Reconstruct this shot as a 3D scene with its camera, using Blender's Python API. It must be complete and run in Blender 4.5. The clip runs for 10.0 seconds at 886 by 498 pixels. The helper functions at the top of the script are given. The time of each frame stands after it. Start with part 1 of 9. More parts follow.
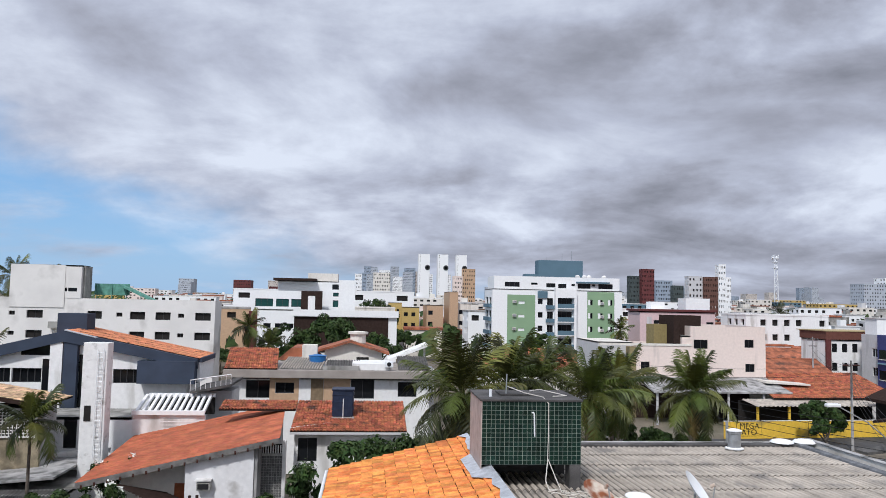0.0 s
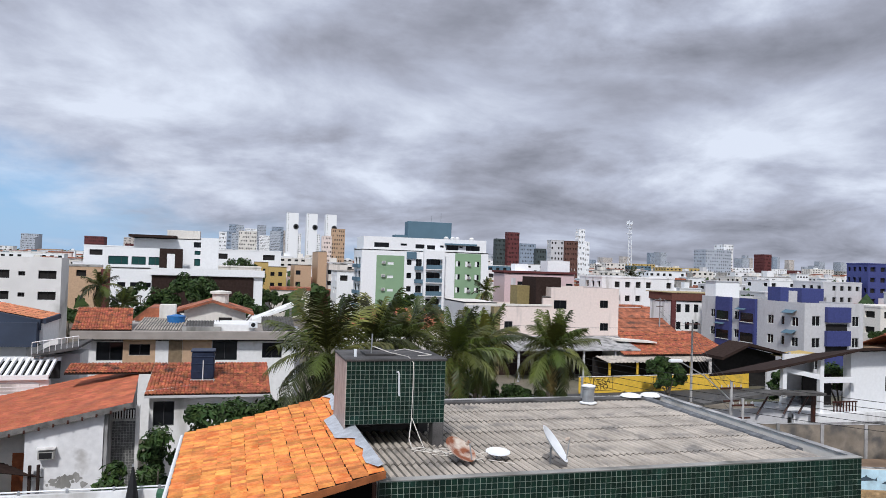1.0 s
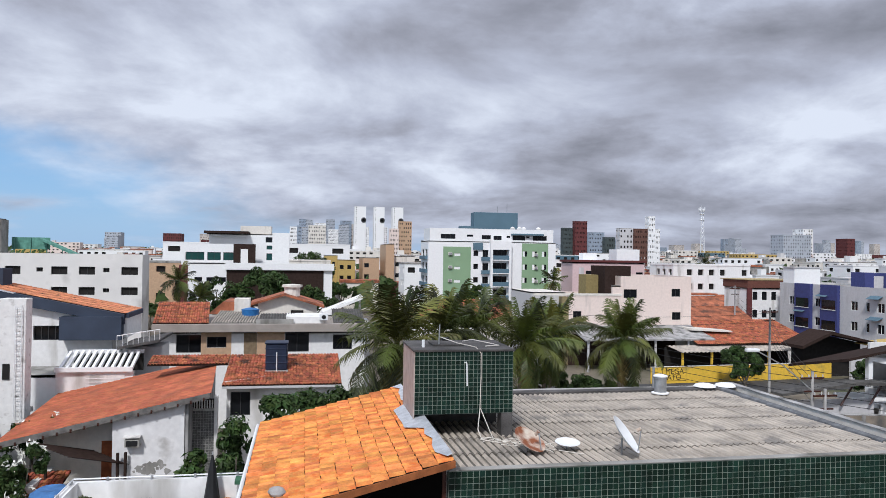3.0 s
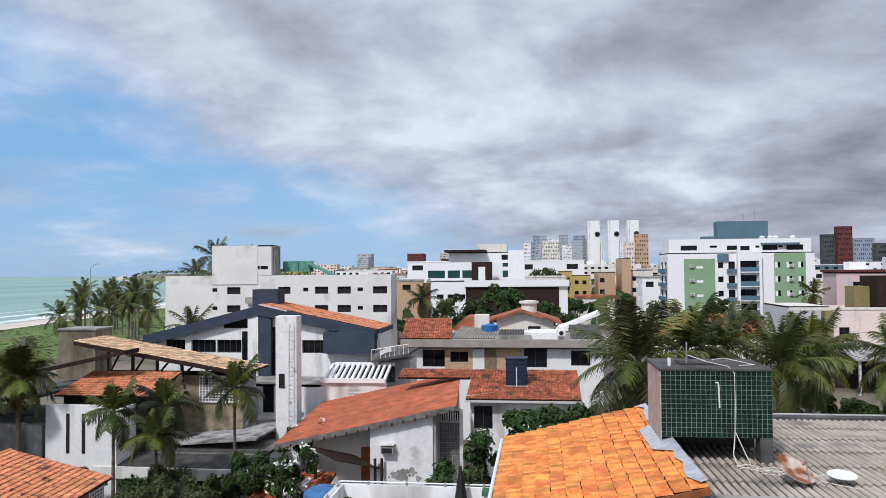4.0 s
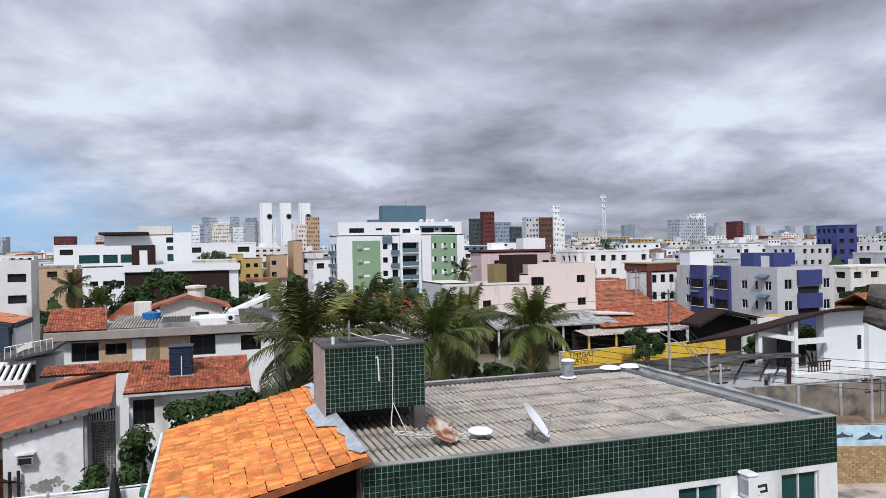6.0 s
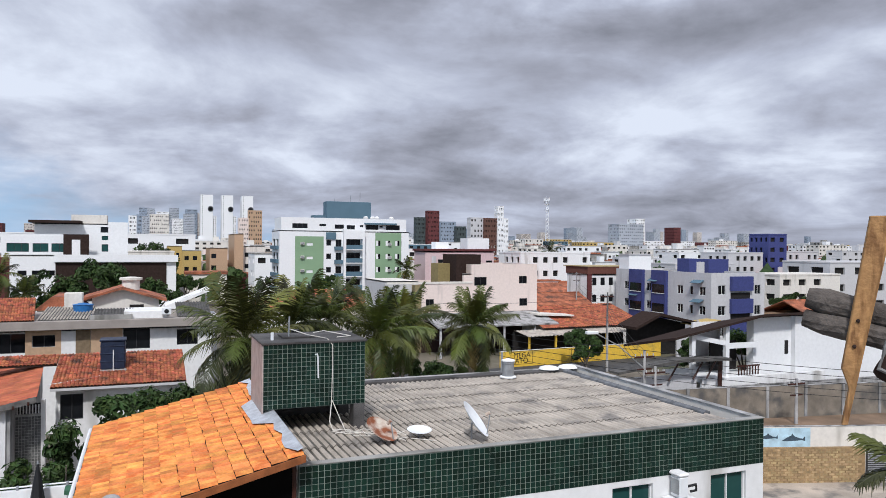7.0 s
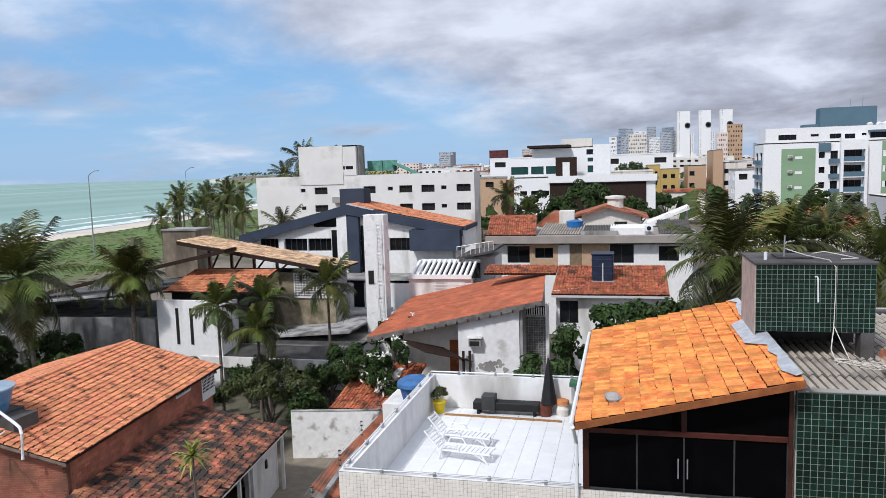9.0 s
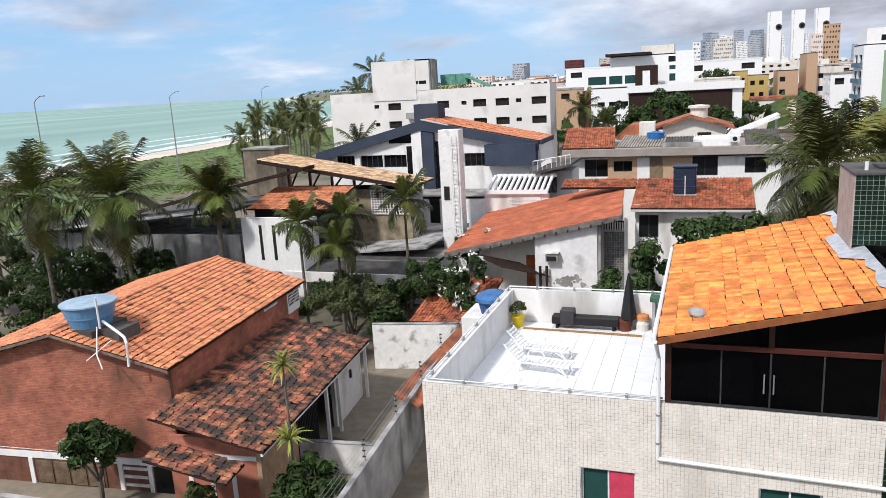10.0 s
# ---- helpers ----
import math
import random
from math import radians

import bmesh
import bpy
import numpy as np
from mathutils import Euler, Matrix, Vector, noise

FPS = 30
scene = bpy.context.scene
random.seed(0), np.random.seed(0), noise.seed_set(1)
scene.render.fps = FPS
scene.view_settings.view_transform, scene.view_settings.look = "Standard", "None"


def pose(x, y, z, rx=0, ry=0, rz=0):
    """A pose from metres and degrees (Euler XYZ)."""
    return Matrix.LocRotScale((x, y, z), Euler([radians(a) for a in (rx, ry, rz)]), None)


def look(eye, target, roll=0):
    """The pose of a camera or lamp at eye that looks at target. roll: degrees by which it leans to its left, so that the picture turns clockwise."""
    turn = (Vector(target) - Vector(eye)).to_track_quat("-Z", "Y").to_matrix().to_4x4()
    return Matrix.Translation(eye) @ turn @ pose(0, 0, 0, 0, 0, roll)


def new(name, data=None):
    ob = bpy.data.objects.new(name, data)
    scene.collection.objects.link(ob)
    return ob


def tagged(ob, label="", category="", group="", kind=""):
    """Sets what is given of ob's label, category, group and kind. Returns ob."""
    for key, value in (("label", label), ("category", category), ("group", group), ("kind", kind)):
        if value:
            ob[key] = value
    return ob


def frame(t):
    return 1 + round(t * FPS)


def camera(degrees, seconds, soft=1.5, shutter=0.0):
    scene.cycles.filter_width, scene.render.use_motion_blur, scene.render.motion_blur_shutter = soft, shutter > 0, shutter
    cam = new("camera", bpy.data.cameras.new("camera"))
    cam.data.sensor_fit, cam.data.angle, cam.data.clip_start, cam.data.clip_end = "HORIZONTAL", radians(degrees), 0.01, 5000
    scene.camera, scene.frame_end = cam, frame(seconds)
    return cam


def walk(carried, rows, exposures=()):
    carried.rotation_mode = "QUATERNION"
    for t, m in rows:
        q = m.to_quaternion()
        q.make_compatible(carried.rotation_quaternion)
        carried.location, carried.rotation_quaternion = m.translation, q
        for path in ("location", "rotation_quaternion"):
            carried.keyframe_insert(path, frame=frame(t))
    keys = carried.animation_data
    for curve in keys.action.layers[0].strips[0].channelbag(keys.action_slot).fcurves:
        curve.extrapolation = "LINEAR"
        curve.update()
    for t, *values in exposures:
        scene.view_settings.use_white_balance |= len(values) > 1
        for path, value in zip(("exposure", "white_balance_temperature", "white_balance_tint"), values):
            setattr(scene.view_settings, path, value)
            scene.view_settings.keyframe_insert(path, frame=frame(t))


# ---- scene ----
cam = camera(62.0, 10.0, soft=0.85)
PATH = [
    (0, (0.186, 0.756, 16.852), (0.383, 2.741, 16.996), 1.2),
    (0.5, (0.284, 0.983, 16.824), (0.71, 2.935, 16.916), 1.3),
    (1, (0.345, 1.15, 16.809), (0.89, 3.074, 16.856), 1.8),
    (1.5, (0.369, 1.161, 16.799), (0.969, 3.069, 16.819), 2.2),
    (2, (0.388, 1.168, 16.801), (0.986, 3.076, 16.812), 2.1),
    (2.2, (0.386, 1.173, 16.804), (0.961, 3.089, 16.813), 1.9),
    (3.3, (0.361, 1.127, 16.794), (0.588, 3.113, 16.82), 0.4),
    (3.5, (0.336, 1.138, 16.807), (0.437, 3.136, 16.839), 0.1),
    (4, (0.239, 1.098, 16.825), (-0.017, 3.081, 16.884), -0.5),
    (4.5, (0.208, 1.029, 16.823), (-0.184, 2.989, 16.888), -0.9),
    (5, (0.25, 1.074, 16.823), (-0.003, 3.058, 16.834), -1.0),
    (5.5, (0.37, 1.236, 16.813), (0.527, 3.23, 16.789), -1.2),
    (6, (0.469, 1.22, 16.813), (1.076, 3.126, 16.812), -1.1),
    (6.2, (0.473, 1.191, 16.802), (1.18, 3.062, 16.805), -1.0),
    (7.3, (0.501, 1.3, 16.8), (1.248, 3.156, 16.793), 0.6),
    (7.5, (0.487, 1.285, 16.826), (1.143, 3.174, 16.834), 0.4),
    (8, (0.346, 1.129, 16.86), (0.601, 3.113, 16.896), -0.4),
    (8.5, (0.182, 1.035, 16.852), (-0.049, 3.022, 16.832), -0.9),
    (9, (0.103, 1.053, 16.807), (-0.375, 2.983, 16.593), -1.7),
    (9.5, (0.073, 1.069, 16.792), (-0.482, 2.942, 16.364), -2.5),
    (10, (-0.077, 1.06, 16.808), (-0.744, 2.895, 16.377), -3.2),
]
walk(cam, [(t, look(eye, target, roll)) for t, eye, target, roll in PATH], [(0.0, -0.03, 6150, 10), (8.8, 0.0, 6150, 10), (10.0, 0.25, 6450, 10)])

# ---- light ----
SUN_FROM = Vector((-0.28, -0.60, 0.75)).normalized()
sun_data = bpy.data.lights.new("sun", "SUN")
sun_data.energy, sun_data.angle, sun_data.color = 3.0, radians(5.0), (1.0, 0.965, 0.925)
sun = new("sun", sun_data)
sun.matrix_basis = look(SUN_FROM * 100, (0, 0, 0))

world = bpy.data.worlds.new("sky")
scene.world = world
world.use_nodes = True


def build_sky(tree):
    n, l = tree.nodes, tree.links
    n.clear()
    out = n.new("ShaderNodeOutputWorld")
    bg = n.new("ShaderNodeBackground")
    sky = n.new("ShaderNodeTexSky")
    sky.sky_type, sky.sun_disc = "NISHITA", False
    sky.sun_elevation = math.asin(SUN_FROM.z)
    sky.sun_rotation = math.atan2(SUN_FROM.x, SUN_FROM.y)
    sky.air_density, sky.dust_density = 1.0, 0.6
    co = n.new("ShaderNodeTexCoord")
    sep = n.new("ShaderNodeSeparateXYZ")
    l.new(co.outputs["Generated"], sep.inputs[0])

    def math_node(op, a, b=None, clamp=False):
        m = n.new("ShaderNodeMath")
        m.operation, m.use_clamp = op, clamp
        for k, v in enumerate((a, b)):
            if v is None:
                continue
            if isinstance(v, (int, float)):
                m.inputs[k].default_value = v
            else:
                l.new(v, m.inputs[k])
        return m.outputs[0]

    # clouds lie on a flat layer overhead, which closes up towards the horizon
    def layer(lift):
        up = math_node("ADD", math_node("MAXIMUM", sep.outputs["Z"], 0.0), lift)
        comb = n.new("ShaderNodeCombineXYZ")
        l.new(math_node("DIVIDE", sep.outputs["X"], up), comb.inputs[0])
        l.new(math_node("DIVIDE", sep.outputs["Y"], up), comb.inputs[1])
        return comb

    sheet, round_ = layer(0.19), layer(0.42)

    def cloud_noise(scale, detail, rough, shift, on, turn=0.0, warp=0.12):
        mp = n.new("ShaderNodeMapping")
        mp.inputs["Location"].default_value = shift
        mp.inputs["Rotation"].default_value = (0, 0, math.radians(turn))
        l.new(on.outputs[0], mp.inputs[0])
        t = n.new("ShaderNodeTexNoise")
        t.inputs["Scale"].default_value, t.inputs["Detail"].default_value, t.inputs["Roughness"].default_value = scale, detail, rough
        t.inputs["Distortion"].default_value = warp
        l.new(mp.outputs[0], t.inputs["Vector"])
        return t.outputs["Fac"]

    def smooth(v, a, b, c=0.0, d=1.0):
        r = n.new("ShaderNodeMapRange")
        r.interpolation_type = "SMOOTHSTEP"
        for key, q in (("From Min", a), ("From Max", b), ("To Min", c), ("To Max", d)):
            r.inputs[key].default_value = q
        l.new(v, r.inputs["Value"])
        return r.outputs[0]

    big = cloud_noise(0.55, 6, 0.5, (3.1, 1.7, 0), layer(0.20))
    mid = cloud_noise(3.3, 10, 0.56, (7.3, 2.2, 0), round_)
    fine = cloud_noise(1.35, 12, 0.58, (1.2, 9.4, 3), sheet, 8, 0.35)
    # the open blue lies low over the sea
    side = math_node("ADD", math_node("MULTIPLY", sep.outputs["X"], 1.0), math_node("MULTIPLY", sep.outputs["Z"], 2.9))
    cover = math_node("ADD", math_node("ADD", math_node("MULTIPLY", big, 0.75), math_node("MULTIPLY", mid, 0.55)), side)
    # thin broken cloud over the open blue
    veil = smooth(cloud_noise(1.0, 10, 0.58, (4.7, 0.3, 6), sheet), 0.44, 0.68, 0.0, 0.75)
    whole = math_node("MAXIMUM", smooth(cover, *COVER), veil)
    # a heavy bank inland, its base ragged, and grey rolls low behind the town
    rag = math_node("ADD", sep.outputs["Z"], math_node("ADD", math_node("MULTIPLY", math_node("SUBTRACT", big, 0.5), 0.30), math_node("MULTIPLY", math_node("SUBTRACT", mid, 0.5), 0.16)))
    bank = math_node("MULTIPLY", math_node("MULTIPLY", smooth(rag, 0.19, 0.27), smooth(rag, 0.42, 0.30)), smooth(sep.outputs["X"], -0.05, 0.35))
    rolls = math_node("MULTIPLY", smooth(rag, 0.17, 0.06), smooth(sep.outputs["X"], -0.25, 0.10))
    shade = n.new("ShaderNodeValToRGB")
    el = shade.color_ramp.elements
    el[0].position, el[0].color = 0.33, (0.16, 0.165, 0.19, 1)
    el[1].position, el[1].color = 0.635, (0.80, 0.84, 0.93, 1)
    e = el.new(0.465)
    e.color = (0.39, 0.40, 0.465, 1)
    e = el.new(0.535)
    e.color = (0.53, 0.555, 0.65, 1)
    tone = math_node("ADD", math_node("MULTIPLY", fine, 0.44), math_node("MULTIPLY", mid, 0.30))
    tone = math_node("ADD", tone, TONE)
    tone = math_node("SUBTRACT", tone, math_node("ADD", math_node("MULTIPLY", bank, 0.14), math_node("MULTIPLY", rolls, 0.085)))
    l.new(tone, shade.inputs[0])
    bright = n.new("ShaderNodeVectorMath")
    bright.operation = "SCALE"
    bright.inputs["Scale"].default_value = SKY_BLUE
    l.new(sky.outputs[0], bright.inputs[0])
    haze = n.new("ShaderNodeMix")
    haze.data_type = "RGBA"
    haze.inputs["Factor"].default_value = 0.72
    haze.inputs["B"].default_value = (0.24, 0.50, 0.86, 1)
    l.new(bright.outputs[0], haze.inputs["A"])
    low = n.new("ShaderNodeMapRange")
    low.inputs["From Min"].default_value, low.inputs["From Max"].default_value = 0.0, 0.13
    low.inputs["To Min"].default_value, low.inputs["To Max"].default_value = 0.42, 0.0
    l.new(sep.outputs["Z"], low.inputs["Value"])
    pale = n.new("ShaderNodeMix")
    pale.data_type = "RGBA"
    l.new(low.outputs[0], pale.inputs["Factor"])
    l.new(haze.outputs["Result"], pale.inputs["A"])
    pale.inputs["B"].default_value = (0.46, 0.62, 0.80, 1)
    mix = n.new("ShaderNodeMix")
    mix.data_type = "RGBA"
    l.new(whole, mix.inputs["Factor"])
    l.new(pale.outputs["Result"], mix.inputs["A"])
    l.new(shade.outputs[0], mix.inputs["B"])
    l.new(mix.outputs["Result"], bg.inputs["Color"])
    bg.inputs["Strength"].default_value = SKY_STRENGTH
    l.new(bg.outputs[0], out.inputs[0])


COVER, TONE, SKY_BLUE, SKY_STRENGTH = (0.58, 0.95), 0.203, 0.11, 0.97
build_sky(world.node_tree)


# ---- materials ----
def material(name, color, rough=0.8, spec=0.3, metal=0.0, mottled=0.15, scale=3.0, fine=40.0, bump=0.0, dirt=None, dirt_amount=0.0,
             dirt_scale=0.6, piece=0.0, streak=False, island=False):
    """A surface with a base colour, two scales of mottling, stains (dirt), relief and a tint of its own for each piece."""
    m = bpy.data.materials.new(name)
    m.use_nodes = True
    n, l = m.node_tree.nodes, m.node_tree.links
    b = n["Principled BSDF"]
    b.inputs["Roughness"].default_value = rough
    b.inputs["Metallic"].default_value = metal
    b.inputs["Specular IOR Level"].default_value = spec
    co = n.new("ShaderNodeTexCoord")
    geo = n.new("ShaderNodeNewGeometry")
    where = geo.outputs["Position"]

    def noise_at(s, detail=4, stretch=None):
        t = n.new("ShaderNodeTexNoise")
        t.inputs["Scale"].default_value, t.inputs["Detail"].default_value = s, detail
        if stretch:
            mp = n.new("ShaderNodeMapping")
            mp.inputs["Scale"].default_value = stretch
            l.new(where, mp.inputs[0])
            l.new(mp.outputs[0], t.inputs["Vector"])
        else:
            l.new(where, t.inputs["Vector"])
        return t.outputs["Fac"]

    def mixed(fac, a, bcol, blend="MIX"):
        x = n.new("ShaderNodeMix")
        x.data_type, x.blend_type = "RGBA", blend
        if isinstance(fac, float):
            x.inputs["Factor"].default_value = fac
        else:
            l.new(fac, x.inputs["Factor"])
        for sock, v in (("A", a), ("B", bcol)):
            if isinstance(v, tuple):
                x.inputs[sock].default_value = (*v, 1)
            else:
                l.new(v, x.inputs[sock])
        return x.outputs["Result"]

    def ranged(v, a, bb, c=0.0, d=1.0):
        r = n.new("ShaderNodeMapRange")
        r.inputs["From Min"].default_value, r.inputs["From Max"].default_value = a, bb
        r.inputs["To Min"].default_value, r.inputs["To Max"].default_value = c, d
        l.new(v, r.inputs["Value"])
        return r.outputs[0]

    dark = tuple(c * (1 - 1.6 * mottled) for c in color)
    light = tuple(min(1, c * (1 + 1.1 * mottled)) for c in color)
    col = mixed(ranged(noise_at(scale, 5), 0.3, 0.7), dark, light)
    grain = ranged(noise_at(fine, 3), 0.25, 0.75, 1 - mottled * 0.8, 1 + mottled * 0.5)
    hsv = n.new("ShaderNodeHueSaturation")
    l.new(col, hsv.inputs["Color"])
    if piece:
        info = n.new("ShaderNodeObjectInfo")
        rnd = geo.outputs["Random Per Island"] if island else info.outputs["Random"]
        both = n.new("ShaderNodeMath")
        both.operation = "MULTIPLY"
        l.new(grain, both.inputs[0])
        l.new(ranged(rnd, 0, 1, 1 - piece, 1 + piece * 0.8), both.inputs[1])
        l.new(both.outputs[0], hsv.inputs["Value"])
        hue = n.new("ShaderNodeMath")
        hue.operation = "FRACT"
        mul = n.new("ShaderNodeMath")
        mul.operation, mul.inputs[1].default_value = "MULTIPLY", 7.31
        l.new(rnd, mul.inputs[0])
        l.new(mul.outputs[0], hue.inputs[0])
        l.new(ranged(hue.outputs[0], 0, 1, 0.5 - piece * 0.045, 0.5 + piece * 0.045), hsv.inputs["Hue"])
    else:
        l.new(grain, hsv.inputs["Value"])
    col = hsv.outputs[0]
    if dirt:
        spots = noise_at(dirt_scale, 8, (1, 1, 0.22) if streak else None)
        col = mixed(ranged(spots, 0.62 - 0.3 * dirt_amount, 0.74 - 0.16 * dirt_amount), col, dirt)
    l.new(col, b.inputs["Base Color"])
    if bump:
        bp = n.new("ShaderNodeBump")
        bp.inputs["Strength"].default_value, bp.inputs["Distance"].default_value = bump, 0.02
        l.new(noise_at(fine, 4), bp.inputs["Height"])
        l.new(bp.outputs[0], b.inputs["Normal"])
    return m


def glass_material(name, color, rough=0.06):
    """Dark window glass that mirrors the sky, with an unlit room behind it."""
    m = material(name, color, rough=rough, spec=0.22, mottled=0.1, scale=0.7, fine=3)
    return m


WHITE = material("white_paint", (0.80, 0.79, 0.78), mottled=0.04, dirt=(0.42, 0.40, 0.37), dirt_amount=0.22, dirt_scale=0.5, streak=True)
WHITE_CLEAN = material("clean_white_paint", (0.82, 0.82, 0.82), mottled=0.03)
OFFWHITE = material("aged_white_plaster", (0.74, 0.72, 0.70), mottled=0.05, dirt=(0.42, 0.40, 0.38), dirt_amount=0.26, dirt_scale=0.9, streak=True, bump=0.2)
CREAM = material("cream_paint", (0.72, 0.68, 0.62), mottled=0.05, dirt=(0.45, 0.42, 0.37), dirt_amount=0.2, streak=True)
PINK = material("pale_pink_paint", (0.76, 0.64, 0.58), mottled=0.04, dirt=(0.55, 0.47, 0.43), dirt_amount=0.15, streak=True)
GREY_WALL = material("light_grey_paint", (0.55, 0.54, 0.545), mottled=0.05, dirt=(0.44, 0.43, 0.43), dirt_amount=0.08, streak=True)
CONCRETE = material("bare_concrete", (0.33, 0.32, 0.30), mottled=0.2, scale=0.8, bump=0.3, dirt=(0.12, 0.115, 0.10), dirt_amount=0.4, streak=True)
WB_WALL = material("unpainted_pale_render", (0.74, 0.715, 0.69), mottled=0.07, scale=0.25, dirt=(0.46, 0.44, 0.42), dirt_amount=0.3, dirt_scale=0.25)
DARK_CONCRETE = material("blackened_concrete", (0.085, 0.08, 0.078), mottled=0.35, scale=1.2, bump=0.3)
SAGE = material("sage_green_paint", (0.24, 0.36, 0.22), mottled=0.04, scale=0.3)
TEAL = material("teal_grey_paint", (0.10, 0.17, 0.22), mottled=0.06, scale=0.3)
NAVY = material("slate_blue_paint", (0.042, 0.055, 0.085), mottled=0.12, scale=0.6)
ROYAL = material("royal_blue_tile", (0.05, 0.06, 0.19), rough=0.5, mottled=0.1)
MAROON = material("maroon_paint", (0.12, 0.035, 0.035), mottled=0.1)
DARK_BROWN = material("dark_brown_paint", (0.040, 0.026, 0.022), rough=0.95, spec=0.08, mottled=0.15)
OCHRE = material("ochre_yellow_paint", (0.50, 0.36, 0.13), mottled=0.08)
TAN = material("tan_paint", (0.50, 0.34, 0.22), mottled=0.08)
YELLOW = material("bright_yellow_paint", (0.78, 0.50, 0.06), mottled=0.07, dirt=(0.4, 0.28, 0.08), dirt_amount=0.15)
GLASS = glass_material("window_glass", (0.010, 0.011, 0.013))
ROOM_GLASS = material("dark_room_glass", (0.002, 0.002, 0.0025), rough=0.04, spec=0.06, mottled=0.1)
GREEN_GLASS = glass_material("green_window_glass", (0.02, 0.07, 0.065))
# near-black: shade of rooms, openings and covered walls put into the colour
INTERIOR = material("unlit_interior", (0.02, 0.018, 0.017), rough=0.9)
FRAME_WHITE = material("white_window_frame", (0.75, 0.75, 0.74), rough=0.5, mottled=0.03)
FRAME_DARK = material("dark_window_frame", (0.04, 0.04, 0.042), rough=0.5)
ORANGE_TILE = material("new_orange_clay_tile", (0.80, 0.285, 0.075), rough=0.75, mottled=0.24, scale=2.2, fine=18, bump=0.15, piece=0.26, dirt=(0.60, 0.14, 0.03), dirt_amount=0.30, dirt_scale=2.4)
ORANGE_TILE_REST = material("new_orange_clay_tile_field", (0.80, 0.285, 0.075), rough=0.75, mottled=0.24, scale=2.2, fine=18, bump=0.15, piece=0.26, dirt=(0.60, 0.14, 0.03), dirt_amount=0.30, dirt_scale=2.4, island=True)
RED_TILE = material("red_clay_tile", (0.47, 0.15, 0.075), mottled=0.26, scale=1.6, fine=14, bump=0.2, piece=0.30, dirt=(0.08, 0.045, 0.035), dirt_amount=0.22, dirt_scale=1.3)
RED_TILE_REST = material("red_clay_tile_field", (0.47, 0.15, 0.075), mottled=0.26, scale=1.6, fine=14, bump=0.2, piece=0.30, dirt=(0.08, 0.045, 0.035), dirt_amount=0.22, dirt_scale=1.3, island=True)
OLD_TILE = material("blackened_clay_tile", (0.46, 0.17, 0.095), mottled=0.3, scale=1.8, fine=12, bump=0.3, piece=0.32, dirt=(0.045, 0.034, 0.03), dirt_amount=0.95, dirt_scale=1.7)
OLD_TILE_REST = material("blackened_clay_tile_field", (0.46, 0.17, 0.095), mottled=0.3, scale=1.8, fine=12, bump=0.3, piece=0.32, dirt=(0.045, 0.034, 0.03), dirt_amount=0.95, dirt_scale=1.7, island=True)
SMOOTH_TILE = material("repainted_terracotta_tile", (0.44, 0.125, 0.06), mottled=0.2, scale=0.9, fine=9, bump=0.2, piece=0.16, dirt=(0.28, 0.09, 0.05), dirt_amount=0.3)
SMOOTH_TILE_REST = material("repainted_terracotta_field", (0.44, 0.125, 0.06), mottled=0.2, scale=0.9, fine=9, bump=0.2, piece=0.16, dirt=(0.28, 0.09, 0.05), dirt_amount=0.3, island=True)
STRAW_TILE = material("bleached_clay_tile", (0.66, 0.45, 0.28), mottled=0.2, scale=1.3, fine=10, bump=0.3, piece=0.35, dirt=(0.26, 0.17, 0.11), dirt_amount=0.35, dirt_scale=1.4, island=True)
FAR_TILE = material("weathered_tile_roof", (0.40, 0.135, 0.07), mottled=0.35, scale=0.7, fine=6, bump=0.2, dirt=(0.10, 0.05, 0.035), dirt_amount=0.35)
FIBRE = material("weathered_fibre_cement", (0.47, 0.415, 0.355), mottled=0.16, scale=1.1, fine=20, bump=0.2, dirt=(0.24, 0.22, 0.20), dirt_amount=0.3, dirt_scale=0.9)
# corrugation shade put into the valley colour, along with random stains
VALLEY = material("shaded_fibre_cement_valley", (0.16, 0.142, 0.122), mottled=0.25, scale=1.2, bump=0.2, dirt=(0.09, 0.085, 0.08), dirt_amount=0.35)
DARK_FIBRE = material("blackened_fibre_cement", (0.10, 0.095, 0.09), mottled=0.3, scale=1.3, bump=0.2)
GREEN_GLAZE = material("dark_green_glazed_tile", (0.009, 0.028, 0.020), rough=0.3, spec=0.22, mottled=0.25, scale=1.5, piece=0.35)
GREEN_GLAZE_REST = material("dark_green_glazed_field", (0.009, 0.028, 0.020), rough=0.3, spec=0.22, mottled=0.25, scale=1.5, piece=0.35, island=True)
GROUT = material("pale_grout", (0.26, 0.30, 0.26), mottled=0.2)
WHITE_GLAZE = material("white_glazed_tile", (0.76, 0.705, 0.64), rough=0.35, spec=0.4, mottled=0.04, piece=0.02, dirt=(0.55, 0.50, 0.45), dirt_amount=0.2, streak=True)
WHITE_GLAZE_REST = material("white_glazed_field", (0.76, 0.705, 0.64), rough=0.35, spec=0.4, mottled=0.04, piece=0.02, island=True, dirt=(0.55, 0.50, 0.45), dirt_amount=0.2, streak=True)
GREY_GROUT = material("grey_grout", (0.46, 0.445, 0.42), mottled=0.25)
DECK_WHITE = material("white_deck_tile", (0.80, 0.81, 0.83), rough=0.4, mottled=0.03, piece=0.03)
BRICK = material("red_brick", (0.42, 0.155, 0.10), mottled=0.2, scale=1.2, fine=20, bump=0.3, piece=0.2, dirt=(0.20, 0.09, 0.06), dirt_amount=0.3)
